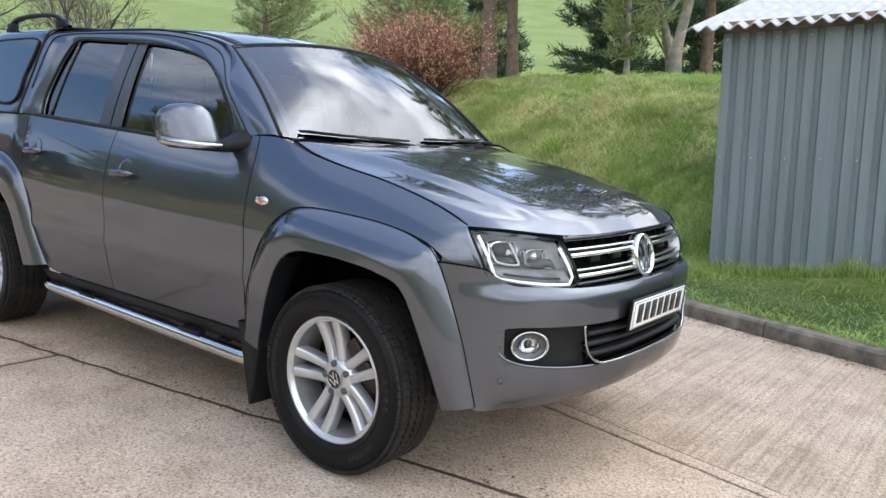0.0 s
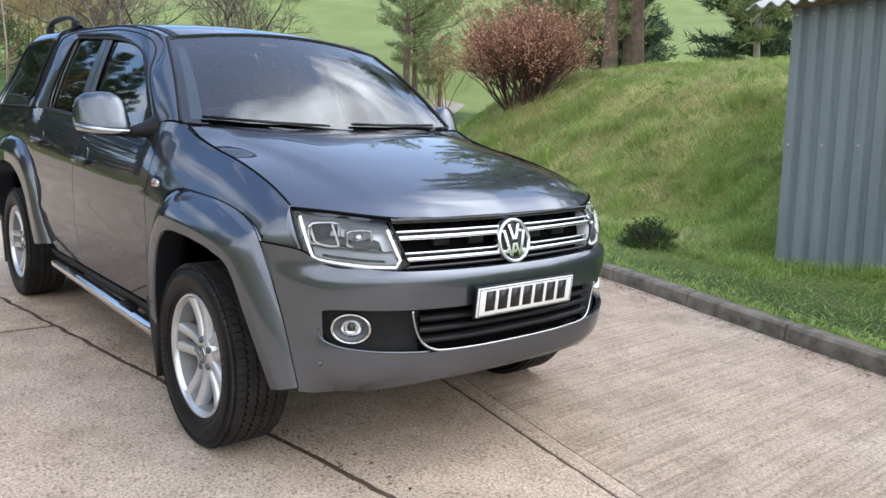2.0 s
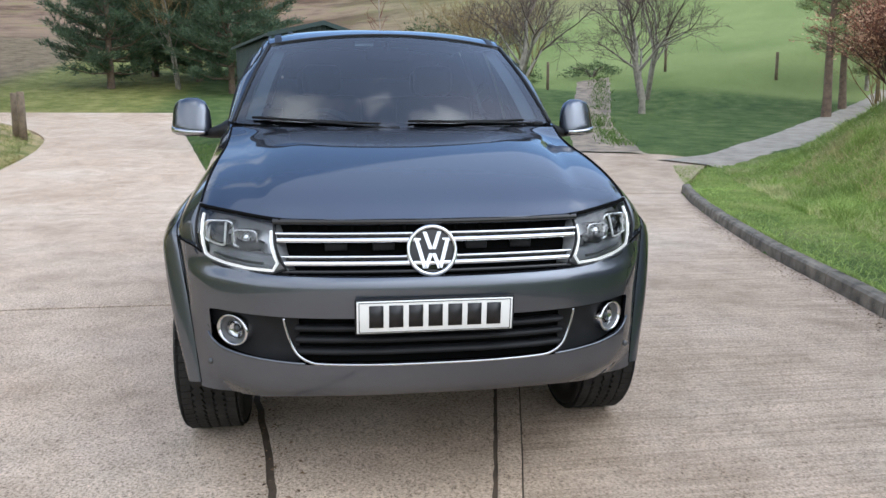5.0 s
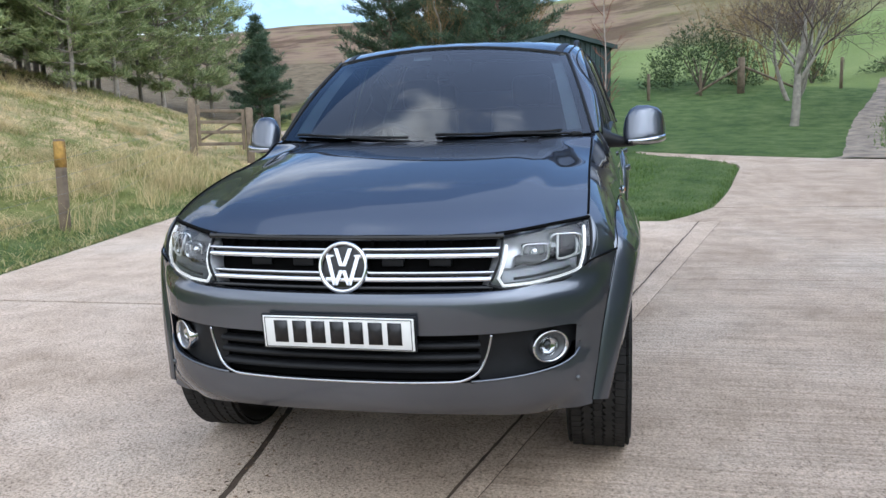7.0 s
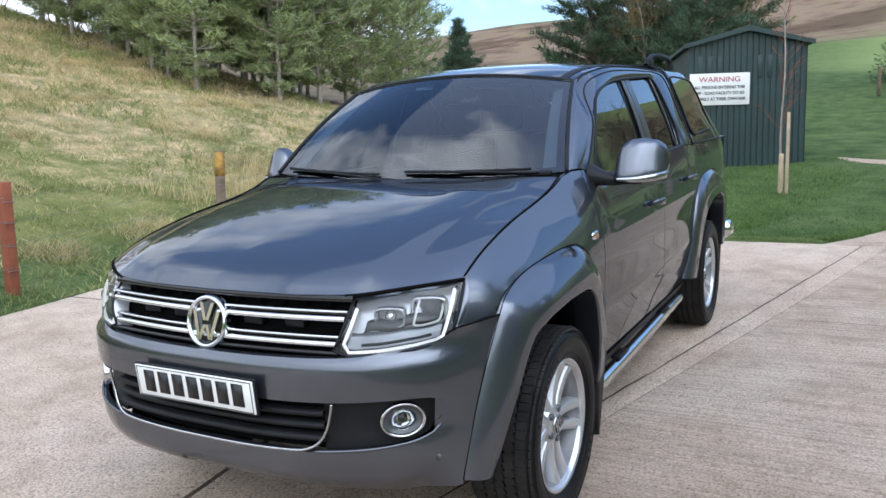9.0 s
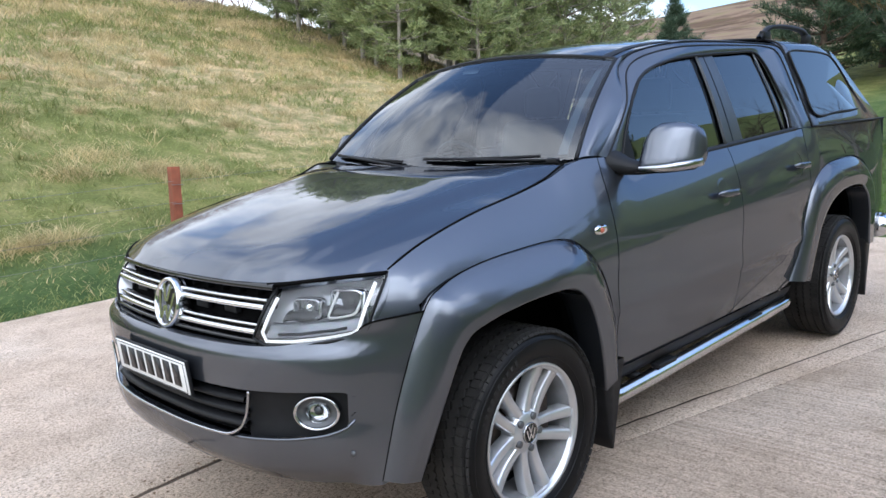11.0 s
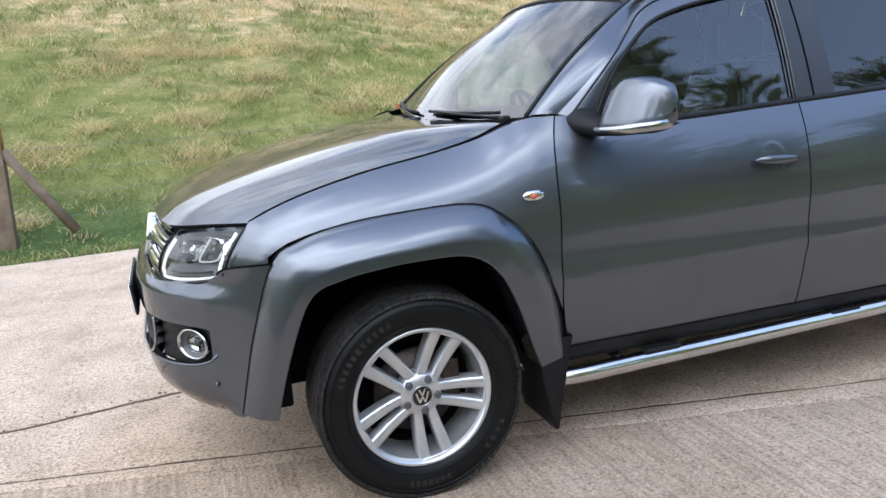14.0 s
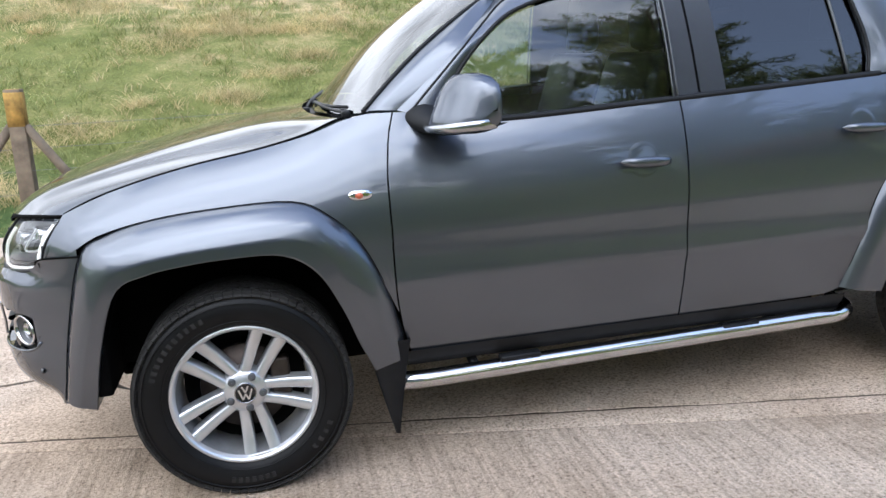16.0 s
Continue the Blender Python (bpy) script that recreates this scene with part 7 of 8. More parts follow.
def pine(name, label, seed, height, bare, spread_, needle, trunk_r, whorls, per, dens, droop=0.0, conic=False, bark=None):
    """A pine: trunk, limbs in whorls, sprays of needles along the limbs."""
    r = rng_of(seed)
    tv, tf, nv, nf = [], [], [], []
    n = 12
    bend = [Vector((0, 0, 0))]
    for i in range(n):
        bend.append(bend[-1] + Vector((r.gauss(0, 0.03), r.gauss(0, 0.03), 1)) * (height / n))
    rad = [trunk_r * (1 - 0.9 * (i / n) ** 1.1) * (1.25 if i == 0 else 1) for i in range(n + 1)]
    bend[0].z = -0.3
    bough(tv, tf, bend, rad, 9)

    def at(h):
        k = min(n - 0.001, max(0, h / height * n))
        i = int(k)
        return bend[i].lerp(bend[i + 1], k - i)
    for w in range(whorls):
        t = (w + r.uniform(-0.3, 0.3)) / max(1, whorls - 1)
        t = min(1, max(0, t))
        h = height * (bare + (1 - bare) * t)
        reach = spread_ * ((1 - t) ** 0.8 if conic else math.sin(math.pi * (0.16 + 0.80 * (1 - t))) ** 0.8) * r.uniform(0.75, 1.15) + 0.15
        for b in range(per):
            a = 2 * math.pi * (b + r.random()) / per
            lift = r.uniform(0.05, 0.45) + 0.5 * t - droop
            d = Vector((math.cos(a), math.sin(a), lift)).normalized()
            ln = reach * r.uniform(0.55, 1.1)
            base = at(h)
            pts = [base, base + d * ln * 0.5 + Vector((0, 0, -0.04 * ln)), base + d * ln + Vector((0, 0, 0.06 * ln))]
            rr = max(0.008, 0.022 * ln)
            bough(tv, tf, pts, [rr, rr * 0.6, rr * 0.2], 4)
            # side twigs carry the needles in flat sprays
            m = max(2, int(dens * ln * 0.62))
            for k in range(m):
                q = 0.22 + 0.80 * (k + r.random()) / m
                root = base + d * ln * min(q, 1.0) + Vector((0, 0, 0.06 * ln * (q - 0.5)))
                sway = r.uniform(-1.1, 1.1)
                sd = (Vector((d.x * math.cos(sway) - d.y * math.sin(sway), d.x * math.sin(sway) + d.y * math.cos(sway), d.z + r.uniform(-0.10, 0.35)))).normalized()
                tl = ln * r.uniform(0.16, 0.34) * (1.25 - 0.5 * q) + 0.10
                bough(tv, tf, [root, root + sd * tl], [0.007, 0.004], 3)
                for h_ in (0.35, 0.72, 1.05):
                    tuft(nv, nf, root + sd * tl * h_, (sd + Vector((0, 0, 0.35))).normalized(), r.uniform(0.24, 0.37), 11, r, 0.55)
    ob = thing(name, label, "tree", group="pine trees of the wood")
    for nm, v, f, mat in (("trunk", tv, tf, bark or BARK_PINE), ("crown", nv, nf, needle)):
        p = new(nm, raw_mesh(nm, v, f, mat, nm == "trunk"))
        p.parent = ob
    return ob


def bare_tree(name, label, seed, height, stems, trunk_r, levels, bark, twig, open_=0.55, buds=None, category="tree", split=4, low=0.25, thin_r=0.0045):
    """A leafless tree or shrub: limbs fork along their whole length into ever finer, arching twigs."""
    r = rng_of(seed)
    tv, tf, wv, wf, bv, bf = [], [], [], [], [], []

    def grow(p, d, ln, rad, lev):
        pts, way = [p], d.copy()
        for _ in range(3):
            way = (way + Vector((r.gauss(0, 0.13), r.gauss(0, 0.13), r.gauss(0.02, 0.09)))).normalized()
            pts.append(pts[-1] + way * (ln / 3))
        v, f = (tv, tf) if lev <= 1 else (wv, wf)
        rad = max(rad, thin_r)
        bough(v, f, pts, [rad, rad * 0.86, rad * 0.72, rad * 0.52], 8 if lev == 0 else (5 if lev == 1 else 3))
        if lev >= levels:
            if buds:
                for _ in range(4):
                    tuft(bv, bf, pts[r.randint(1, 3)] + Vector((r.gauss(0, 0.03), r.gauss(0, 0.03), r.gauss(0, 0.03))), d, 0.055, 1, r, 2.2)
            return
        count = split + (1 if lev == 0 else 0)
        for k in range(count):
            q = 1.0 if k == 0 else r.uniform(low if lev else 0.62, 1.0)
            i = min(2, int(q * 3))
            root = pts[i].lerp(pts[i + 1], q * 3 - i)
            a = 2 * math.pi * (k + r.random() * 0.6) / count
            ref = Vector((0, 0, 1)) if abs(way.z) < 0.9 else Vector((1, 0, 0))
            e1 = way.cross(ref).normalized()
            e2 = way.cross(e1)
            side = e1 * math.cos(a) + e2 * math.sin(a)
            spread_k = open_ * r.uniform(0.6, 1.5) * (0.45 if k == 0 else 1.0)
            nd = (way + side * spread_k + Vector((0, 0, 0.12))).normalized()
            grow(root, nd, ln * r.uniform(0.50, 0.78) * (1.1 if k == 0 else 1.0), rad * (0.66 if k == 0 else r.uniform(0.30, 0.46)), lev + 1)
    for s_ in range(stems):
        a = 2 * math.pi * s_ / max(1, stems) + r.random()
        tilt_ = 0.0 if stems == 1 else r.uniform(0.12, 0.75)
        d = Vector((math.cos(a) * tilt_, math.sin(a) * tilt_, 1)).normalized()
        grow(Vector((math.cos(a) * 0.12, math.sin(a) * 0.12, -0.1)) * (0 if stems == 1 else 1) + Vector((0, 0, -0.1)), d, height * (0.36 if stems == 1 else 0.42) * r.uniform(0.85, 1.1), trunk_r, 0)
    ob = thing(name, label, category)
    for nm, v, f, mat in (("trunk", tv, tf, bark), ("twig_mass", wv, wf, twig), ("bud_mass", bv, bf, buds)):
        if v:
            p = new(nm, raw_mesh(nm, v, f, mat, nm != "bud_mass"))
            p.parent = ob
            if nm != "trunk":
                p["kind"] = "stuff"
    return ob


def plant(ob, x, y, turn=0.0, size=1.0, copy=True, sink=0.0):
    p = on_land(x, y)
    m = Matrix.Translation((p.x, p.y, p.z - sink)) @ pose(0, 0, 0, 0, 0, turn)
    if copy:
        c = copy_thing(ob, m)
        c.matrix_basis = m @ Matrix.Diagonal((size, size, size, 1))
        return c
    ob.matrix_basis = m @ Matrix.Diagonal((size, size, size, 1))
    return ob


tall = pine("pine_tree", "tall Scots pine with bare red-brown trunk on the bank", 3, 9.5, 0.26, 2.6, NEEDLE, 0.165, 13, 5, 7)
slim = pine("pine_tree", "slim young pine with a dense green crown", 5, 7.2, 0.09, 2.0, NEEDLE, 0.085, 17, 6, 5.5, bark=BARK_SLIM)
airy = pine("pine_tree", "open young pine with drooping lower limbs", 6, 7.8, 0.07, 2.2, NEEDLE, 0.08, 17, 6, 5, 0.15, bark=BARK_SLIM)
young = pine("pine_tree", "young pine green almost to the ground", 8, 5.0, 0.06, 1.7, NEEDLE_DARK, 0.09, 13, 7, 10, conic=True)
dark = pine("conifer_tree", "big dark blue-green conifer", 11, 8.5, 0.08, 2.7, NEEDLE_DARK, 0.16, 17, 7, 9, 0.1, True)

# on and behind the bank
plant(tall, -9.0, 12.95, 0, 1.0, copy=False)
for x, y, a, k in ((-8.75, 13.7, 70, 0.92), (-12.2, 18.0, 150, 1.05), (-4.9, 16.5, 200, 0.9), (-2.4, 17.5, 250, 0.8), (-19.0, 21, 10, 1.1)):
    plant(tall, x, y, a, k)
plant(slim, -27.5, 22.5, 40, 1.0, copy=False)
plant(tall, -22.2, 17.1, 40, 0.95)
plant(tall, -24.2, 19.1, 100, 0.85)
for x, y, a, k in ((-5.45, 13.2, 10, 0.8), (-14.0, 16.5, 90, 1.0), (1.5, 20.0, 160, 0.8)):
    plant(slim, x, y, a, k)
plant(young, -8.3, 18.6, 0, 1.0, copy=False)
for x, y, a, k in ((-14.8, 21.5, 120, 1.2), (-6.4, 21.0, 190, 0.9)):
    plant(young, x, y, a, k)
# wood on the slope
plant(airy, -17.2, -14.6, 0, 0.85, copy=False)
r_ = rng_of(21)
line = [(-15.2, -16.0), (-16.2, -18.2), (-17.0, -20.4), (-17.6, -22.6), (-18.4, -25.2), (-19.4, -28.5), (-21.0, -32.0)]
for i in range(len(line) - 1):
    (xa, ya), (xb, yb) = line[i], line[i + 1]
    for row_ in range(3):
        for k in (0.15, 0.62):
            t = k + r_.uniform(-0.15, 0.15)
            x = xa + (xb - xa) * t - row_ * 2.5 + r_.uniform(-0.8, 0.8)
            y = ya + (yb - ya) * t + r_.uniform(-0.7, 0.7) + row_ * 0.5
            plant(slim if (row_ + i) % 2 else airy, x, y, r_.uniform(0, 360), r_.uniform(0.78, 1.12))
for x, y, a, k in ((-19.5, -14.8, 0, 0.95), (-22.5, -15.0, 80, 0.9), (-25.0, -15.2, 140, 1.0), (-28.5, -16.4, 20, 1.0), (-24.2, -17.0, 60, 0.9), (-33.8, -16.6, 250, 0.85)):
    plant(slim if k != 0.85 else young, x, y, a, k)
plant(young, -27.5, -13.6, 30, 0.68)
# dark conifers beyond the green shed
plant(dark, -33.0, -9.5, 0, 0.95, copy=False)
for x, y, a, k in ((-36.0, -6.2, 70, 1.0), (-31.5, -4.2, 130, 0.9), (-36.5, -4.4, 200, 1.05), (-38.0, -8.6, 20, 1.05)):
    plant(dark, x, y, a, k)
thin = bare_tree("bare_tree", "slender leafless tree with tawny twigs", 31, 6.0, 2, 0.07, 4, BARK_GREY, TWIG_GOLD, 0.55)
plant(thin, -33.0, -6.6, 0, 1.0, copy=False)
plant(thin, -35.0, -4.0, 90, 1.1)
# leafless trees by the lane
grey_tree = bare_tree("bare_tree", "leafless tree with pale lichened trunk on the lawn", 42, 7.0, 1, 0.15, 5, BARK_GREY, TWIG_GREY, 0.95, thin_r=0.006)
plant(grey_tree, -23.2, 6.3, 20, 1.0, copy=False)
for x, y, a, k in ((-25.6, 11.7, 60, 1.0), (-5.0, 14.6, 80, 0.9), (-4.3, 13.0, 200, 0.95), (4.0, 9.6, 30, 0.85)):
    plant(grey_tree, x, y, a, k)
multi = bare_tree("bare_tree", "many-stemmed leafless tree on the lawn", 47, 6.0, 3, 0.095, 5, BARK_GREY, TWIG_GREY, 0.85, split=3, thin_r=0.006)
plant(multi, -30.0, 7.6, 0, 1.0, copy=False)
for x, y, a, k in ((-29.2, 13.3, 100, 1.1), (-17.0, 19.8, 10, 0.8), (-3.0, 18.5, 10, 0.7), (-7.3, 21.0, 120, 0.6)):
    plant(multi, x, y, a, k)
# tawny thicket beyond the fence
thicket = bare_tree("thicket", "tawny leafless thicket beyond the fence", 52, 4.2, 9, 0.03, 4, TWIG_GOLD, TWIG_GOLD, 0.55, category="shrub", split=3)
plant(thicket, -38.0, 8.2, 0, 1.2, copy=False)
for x, y, a, k in ((-36.5, 6.6, 90, 1.15), (-39.0, 10.5, 200, 1.0), (-24.0, 20.5, 40, 0.8), (-15.5, 26.0, 300, 0.6)):
    plant(thicket, x, y, a, k)
hedge = bare_tree("thicket", "dark brown leafless thicket along the top of the slope", 57, 3.6, 8, 0.03, 4, TWIG_RED, TWIG_RED, 0.6, category="shrub", split=3)
plant(hedge, -13.0, -36.0, 0, 1.0, copy=False)
for i_ in range(12):
    plant(hedge, -8.0 - 1.9 * i_, -36.5 - 0.6 * (i_ % 3), 47 * i_, 0.9 + 0.1 * (i_ % 3))
# red-brown bush on the bank
bush = bare_tree("red_bush", "bare red-brown bush with small buds on the grassy bank", 61, 2.15, 30, 0.02, 3, BARK_RED, TWIG_RED, 0.5, BUD, "shrub", thin_r=0.0035)
plant(bush, -8.6, 9.55, 0, 1.12, copy=False)
plant(bush, -8.15, 9.5, 120, 0.98)


def leafy_mound(name, label, seed, rx, ry, h, count, mat, leaf):
    r = rng_of(seed)
    v, f, tv, tf = [], [], [], []
    for _ in range(count):
        a, b = r.uniform(0, 2 * math.pi), math.acos(r.uniform(0.0, 1.0))
        k = r.uniform(0.72, 1.04) * (1 + 0.16 * math.sin(3 * a + seed) + 0.10 * math.sin(7 * a))
        c = Vector((rx * k * math.sin(b) * math.cos(a), ry * k * math.sin(b) * math.sin(a), h * k * math.cos(b)))
        tuft(v, f, c, Vector((c.x / rx, c.y / ry, c.z / h + 0.3)).normalized(), leaf, 4, r)
    for _ in range(14):
        a = r.uniform(0, 2 * math.pi)
        bough(tv, tf, [Vector((0, 0, -0.1)), Vector((rx * 0.3 * math.cos(a), ry * 0.3 * math.sin(a), h * 0.5)), Vector((rx * 0.7 * math.cos(a), ry * 0.7 * math.sin(a), h * 0.75))], [0.03, 0.02, 0.008], 4)
    ob = thing(name, label, "shrub")
    for nm, vv, ff, m in (("foliage", v, f, mat), ("branch_frame", tv, tf, TWIG_GREY)):
        p = new(nm, raw_mesh(nm, vv, ff, m, False))
        p.parent = ob
    return ob


plant(leafy_mound("evergreen_bush", "dark glossy evergreen bush beside the fence", 71, 2.9, 2.6, 2.7, 3600, LEAF, 0.14), -35.5, 4.7, 0, 1.0, copy=False)
plant(leafy_mound("evergreen_bush", "small dark evergreen shrub in the meadow", 74, 0.8, 0.8, 1.1, 500, LEAF, 0.12), -36.0, 9.6, 0, 1.0, copy=False)
plant(leafy_mound("low_bush", "small leafy weed with reddish tips by the kerb", 77, 0.26, 0.22, 0.26, 420, LEAF, 0.06), -1.75, 4.62, 0, 1.0, copy=False)
plant(leafy_mound("bramble_heap", "low tangle of bramble and weeds at the head of the track", 79, 2.0, 1.1, 0.7, 700, LEAF, 0.12), -37.0, 13.6, 20, 1.0, copy=False)
# staked sapling on the lawn
def sapling(name, label, seed, height):
    """A straight young stem with short rising twigs."""
    r = rng_of(seed)
    tv, tf, wv, wf = [], [], [], []
    stem = [Vector((0.02 * math.sin(i * 1.3), 0.02 * math.cos(i * 0.9), -0.1 + (height + 0.1) * i / 14)) for i in range(15)]
    bough(tv, tf, stem, [0.019 * (1 - 0.85 * i / 14) + 0.002 for i in range(15)], 7)
    for k in range(34):
        q = 0.24 + 0.74 * (k + r.random()) / 34
        i = min(13, int(q * 14))
        root = stem[i].lerp(stem[i + 1], q * 14 - i)
        a = r.uniform(0, 6.28)
        d = Vector((math.cos(a), math.sin(a), r.uniform(0.9, 1.9))).normalized()
        ln = (0.75 - 0.5 * q) * r.uniform(0.6, 1.2)
        tip = root + d * ln
        bough(wv, wf, [root, root + d * ln * 0.5 + Vector((0, 0, -0.02)), tip], [0.006, 0.0045, 0.0028], 4)
        for _ in range(4):
            st = root.lerp(tip, r.uniform(0.35, 0.95))
            nd = (d + Vector((r.gauss(0, 0.45), r.gauss(0, 0.45), r.gauss(0, 0.3)))).normalized()
            bough(wv, wf, [st, st + nd * ln * r.uniform(0.2, 0.45)], [0.0035, 0.0025], 3)
    ob = thing(name, label, "tree")
    for nm, v, f, mat in (("trunk", tv, tf, BARK_BIRCH), ("twig_mass", wv, wf, TWIG_RED)):
        p = new(nm, raw_mesh(nm, v, f, mat))
        p.parent = ob
        if nm != "trunk":
            p["kind"] = "stuff"
    return ob


birch = sapling("birch_sapling", "thin young birch tied to a pale stake", 81, 4.1)
plant(birch, -11.1, 0.68, 0, 1.0, copy=False)
pst = on_land(-11.05, 0.78)
stake = thing("tree_stake", "pale timber stake beside the young birch", "stake", Matrix.Translation(pst))
bm = bmesh.new()
box(bm, 0, 0, 0.55, 0.06, 0.05, 1.5, 0.006)
part("shaft", bm, PALEWOOD, stake)
bm = bmesh.new()
box(bm, 0.0, -0.09, 0.28, 0.085, 0.075, 0.72, 0.02)
part("tree_guard", bm, PALEWOOD, stake, "pale bark guard")
plant(birch, -18.5, -22.9, 90, 1.3)
plant(birch, -18.2, -25.6, 190, 1.4)


# ---- grass ----
BLADE = foliage_material("grass_blades", (0.22, 0.33, 0.07), (0.50, 0.60, 0.20))
OLIVE = foliage_material("olive_grass_blades", (0.17, 0.21, 0.06), (0.42, 0.42, 0.17))
PALEBLADE = foliage_material("pale_grass_blades", (0.42, 0.44, 0.17), (0.78, 0.74, 0.40))
DRYBLADE = foliage_material("dry_grass_blades", (0.42, 0.36, 0.16), (0.80, 0.64, 0.37))


def blades(name, label, seed, spots, mat):
    """One object of many blades: spots gives place, height and lean."""
    r = rng_of(seed)
    v, f = [], []
    for x, y, h, w, lean in spots:
        p = on_land(x, y, -0.01)
        a = r.uniform(0, 2 * math.pi)
        sd = Vector((math.cos(a), math.sin(a), 0)) * w
        b = r.uniform(0, 2 * math.pi)
        t = Vector((math.cos(b) * lean, math.sin(b) * lean, 1)) * h
        m = Vector((t.x * 0.3, t.y * 0.3, t.z * 0.62))
        i = len(v)
        v.extend((p - sd, p + sd, p + m + sd * 0.7, p + m - sd * 0.7, p + t))
        f.append((i, i + 1, i + 2, i + 3))
        f.append((i + 3, i + 2, i + 4))
    ob = new(name, raw_mesh(name, v, f, mat, False))
    return tagged(ob, label, "grass", kind="stuff")


def bank_spots(count, seed):
    r = rng_of(seed)
    out = []
    while len(out) < count:
        x = r.uniform(-11.5, 3.5)
        e = r.random() ** 1.3 * 8.5 + 0.14
        y = KERB(x) + e
        if -0.5 < x < 4.2 and 4.78 < y < 7.9:
            continue
        patch = noise.noise(Vector((x * 0.9, y * 0.9, 3)))
        tall_ = e > 1.6
        h = r.uniform(0.025, 0.055) if not tall_ else r.uniform(0.03, 0.085) * (1 + 0.9 * max(0, patch))
        out.append((x, y, h, r.uniform(0.003, 0.0055) * (1.4 if tall_ else 1), r.uniform(0.7, 2.8)))
    for _ in range(2600):
        # longer grass left standing against the shed wall
        out.append((r.uniform(-0.6, 4.1), r.uniform(4.66, 4.79), r.uniform(0.05, 0.15), r.uniform(0.003, 0.005), r.uniform(0.1, 0.7)))
    for _ in range(5200):
        # grass hanging over the back of the kerb
        x = r.uniform(-8.2, 4.0)
        out.append((x, KERB(x) + 0.085 + 0.09 * r.random(), r.uniform(0.02, 0.07), r.uniform(0.003, 0.005), r.uniform(0.5, 2.0)))
    return out


def clump(out, r, cx, cy, rad, n, tall_, wide):
    """Blades that fan out from one foot."""
    for _ in range(n):
        a, k = r.uniform(0, 6.28), r.random() ** 0.7
        out.append((cx + math.cos(a) * rad * k, cy + math.sin(a) * rad * k, tall_ * r.uniform(0.6, 1.15) * (1.1 - 0.4 * k), wide * r.uniform(0.7, 1.3), r.uniform(0.5, 2.2)))


def bank_clumps(count, seed, keep):
    """Tufts all over the rough bank; keep picks by a slow pattern."""
    r = rng_of(seed)
    out = []
    while count:
        x, e = r.uniform(-10.5, -0.2), 1.15 + r.random() ** 1.15 * 5.5
        y = KERB(x) + e
        if (-0.6 < x and y > 4.6) or noise.noise(Vector((x * 0.75, y * 0.75, 11))) * keep < -0.08:
            continue
        count -= 1
        clump(out, r, x, y, r.uniform(0.05, 0.13), 17, r.uniform(0.08, 0.17), 0.0042)
    return out


def field_spots(count, seed, near):
    r = rng_of(seed)
    out = []
    while len(out) < count:
        x = r.uniform(-14, 7)
        d = (r.random() ** 1.7) * (17 if near else 22) + 0.02
        y = -EDGE_R(x) - d
        patch = noise.noise(Vector((x * 0.7, y * 0.7, 3)))
        if not near and (patch < -0.05 or r.random() > 0.15 + (d - 0.7 * x) / 22):
            continue
        h = r.uniform(0.03, 0.07) * (1 + 0.6 * max(0, patch))
        out.append((x, y, h, r.uniform(0.004, 0.007), r.uniform(0.8, 2.8)))
    return out


def field_clumps(count, seed, keep):
    """Tufts over the slope, coarser with distance from the drive."""
    r = rng_of(seed)
    out = []
    while count:
        x, d = r.uniform(-20, 8), 0.25 + r.random() ** 1.35 * 24
        y = -EDGE_R(x) - d
        if noise.noise(Vector((x * 0.45, y * 0.45, 21))) * keep < -0.06 or (keep < 0 and r.random() > 0.12 + (d - 0.7 * x) / 24):
            continue
        count -= 1
        k = 1 + d / 11
        clump(out, r, x, y, r.uniform(0.06, 0.14) * k, 9, r.uniform(0.07, 0.14) * k, 0.0052 * k)
    return out


def lawn_spots(count, seed):
    r = rng_of(seed)
    out = []
    while len(out) < count:
        x = -7.15 - r.random() ** 1.6 * 9
        lo, hi = -1.6 - 0.212 * (-7.2 - x), LAWN_L(x)
        y = r.uniform(lo, hi)
        out.append((x, y, r.uniform(0.03, 0.08), r.uniform(0.004, 0.008), r.uniform(0.1, 0.8)))
    return out


blades("grass", "short green grass over the lawn and bank", 91, bank_spots(52000, 92), BLADE)
blades("grass", "rough green tufts on the bank", 121, bank_clumps(2600, 122, 1.0), BLADE)
blades("dry_grass", "pale olive tufts among the green on the bank", 123, bank_clumps(1500, 124, -1.0), PALEBLADE)
blades("grass", "green and olive meadow grass on the slope", 93, field_spots(34000, 94, True), OLIVE)
blades("grass", "olive tufts over the sloping meadow", 125, field_clumps(5200, 126, 1.0), OLIVE)
blades("dry_grass", "straw-coloured tufts over the sloping meadow", 127, field_clumps(3600, 128, -1.0), DRYBLADE)
LAWNBLADE = foliage_material("mown_grass_blades", (0.085, 0.15, 0.03), (0.18, 0.26, 0.075))
blades("lawn_grass", "mown lawn grass round the green shed", 97, lawn_spots(22000, 98), LAWNBLADE)
blades("dry_grass", "dry straw-coloured grass lying on the slope", 95, field_spots(22000, 96, False), DRYBLADE)


def track_spots():
    """Weeds along the crown of the worn track."""
    r = rng_of(141)
    line_ = through_points([(-14.6, 6.3, 0), (-17, 7.0, 0), (-21, 8.1, 0), (-25, 9.4, 0), (-31, 11.6, 0), (-36, 13.3, 0)], 60)
    out = []
    for _ in range(2600):
        p = line_[min(59, int(60 * r.random() ** 0.8))]
        if noise.noise(Vector((p.x * 0.5, p.y, 1))) < -0.25:
            continue
        out.append((p.x + r.gauss(0, 0.25), p.y + 0.35 + r.gauss(0, 0.22), r.uniform(0.06, 0.20), r.uniform(0.008, 0.016), r.uniform(0.3, 1.4)))
    return out


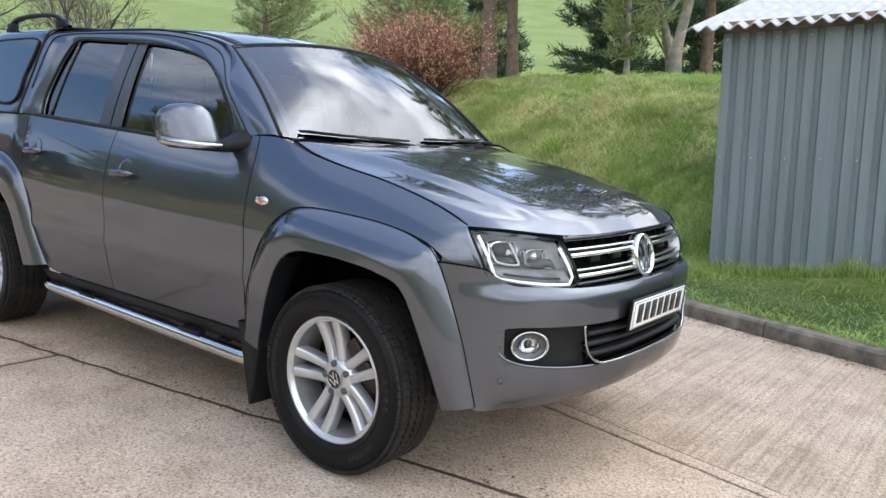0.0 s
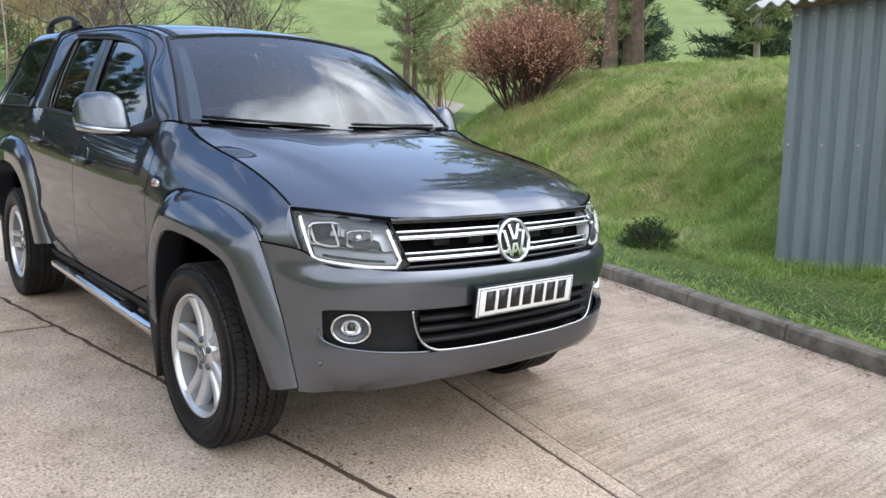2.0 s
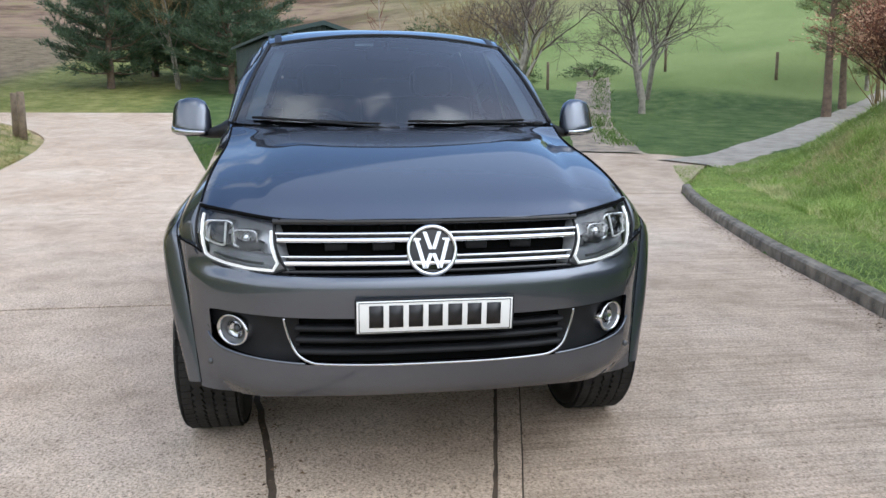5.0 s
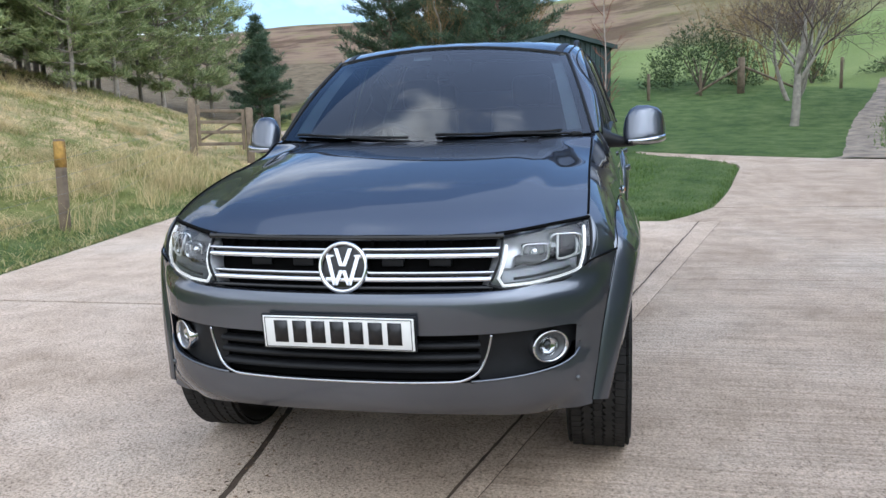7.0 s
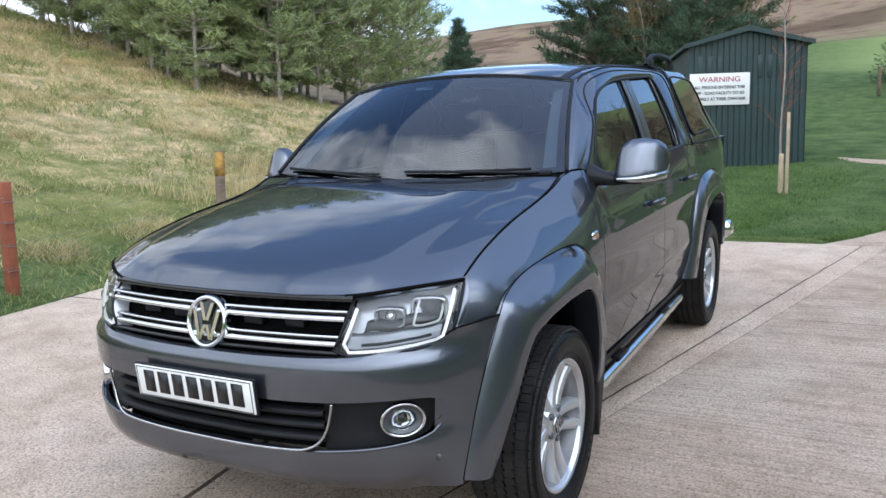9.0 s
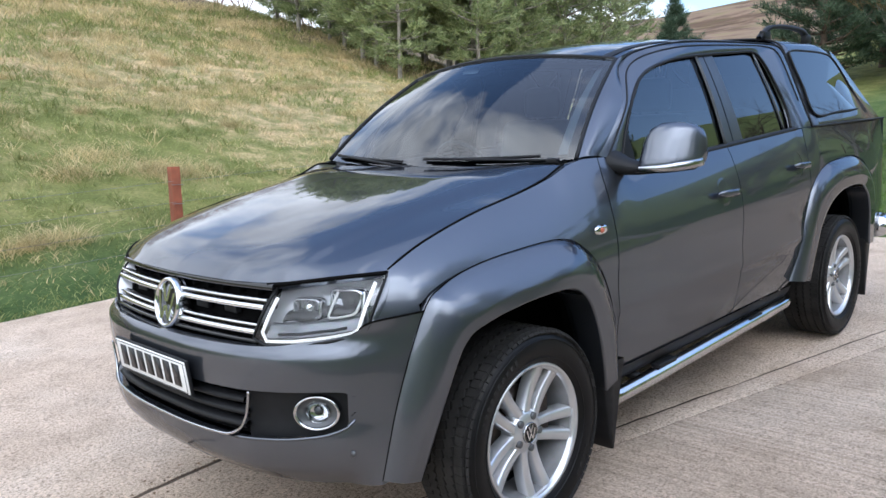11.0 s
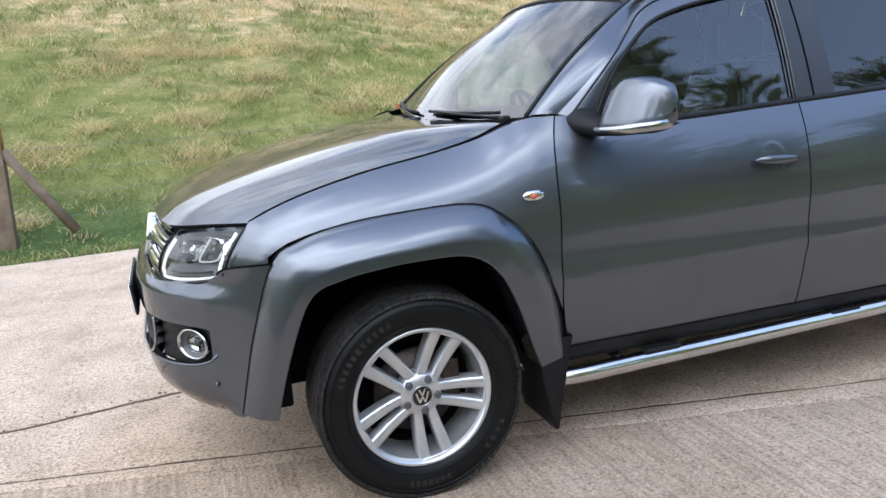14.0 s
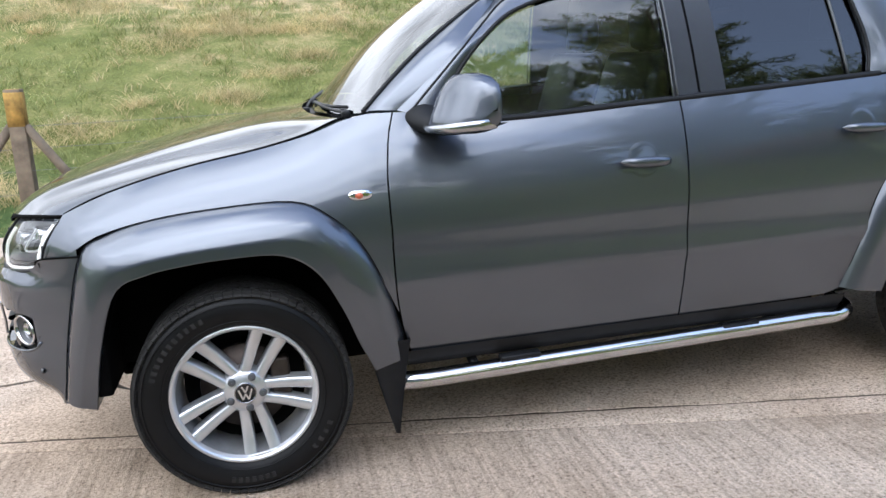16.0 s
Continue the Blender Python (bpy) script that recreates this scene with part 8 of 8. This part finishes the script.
blades("grass", "weeds and grass along the middle of the worn track", 142, track_spots(), LAWNBLADE)


def straw_tufts():
    r = rng_of(101)
    spots = []
    places = [(-4.6, -6.4, 0.5), (-7.5, -7.6, 0.8), (-9.0, -9.0, 0.8), (-3.6, -8.8, 0.7), (-1.5, -12.5, 0.9), (0.7, -12.8, 0.9), (3.5, -14.5, 0.9), (-6.0, -13.0, 1.0), (-8.5, -14.5, 1.0), (2.4, -5.6, 0.35), (3.0, -5.9, 0.3), (0.4, -7.0, 0.3), (-2.9, -6.1, 0.35), (1.6, -11.6, 0.6)]
    for _ in range(60):
        x = r.uniform(-15, 6)
        places.append((x, -EDGE_R(x) - r.uniform(1.5, 18), r.uniform(0.15, 0.5)))
    for _ in range(46):
        x = r.uniform(-14.5, -5.5)
        cx, cy = x, -EDGE_R(x) - r.uniform(0.5, 2.6)
        for _ in range(42):
            a, k = r.uniform(0, 6.28), r.random() ** 0.6
            spots.append((cx + math.cos(a) * 0.28 * k, cy + math.sin(a) * 0.28 * k, r.uniform(0.22, 0.50), r.uniform(0.004, 0.007), r.uniform(0.2, 0.9)))
    for cx, cy, rad in places:
        for _ in range(int(900 * rad)):
            a, k = r.uniform(0, 6.28), r.random() ** 0.6
            spots.append((cx + math.cos(a) * rad * k * 1.3, cy + math.sin(a) * rad * k * 0.8, r.uniform(0.10, 0.26) * (1.15 - 0.5 * k), r.uniform(0.003, 0.006), r.uniform(0.9, 3.0)))
    for _ in range(9000):
        x = r.uniform(-9, -2.2)
        spots.append((x, KERB(x) + 2.0 + r.random() * 2.6, r.uniform(0.07, 0.17), r.uniform(0.003, 0.005), r.uniform(0.8, 2.6)))
    return spots


blades("dry_grass", "pale tussocks of dead grass standing out of the turf", 103, straw_tufts(), DRYBLADE)


def tussocks():
    """Longer green grass in clumps on the bank."""
    r = rng_of(111)
    spots = []
    for _ in range(34):
        x = r.uniform(-8.5, -0.8)
        cx, cy, rad = x, KERB(x) + r.uniform(1.25, 4.2), r.uniform(0.12, 0.26)
        for _ in range(150):
            a, k = r.uniform(0, 6.28), r.random() ** 0.7
            spots.append((cx + math.cos(a) * rad * k, cy + math.sin(a) * rad * k, r.uniform(0.14, 0.30), r.uniform(0.003, 0.005), r.uniform(0.4, 1.6)))
    return spots


blades("grass", "clumps of longer green grass on the bank", 112, tussocks(), BLADE)
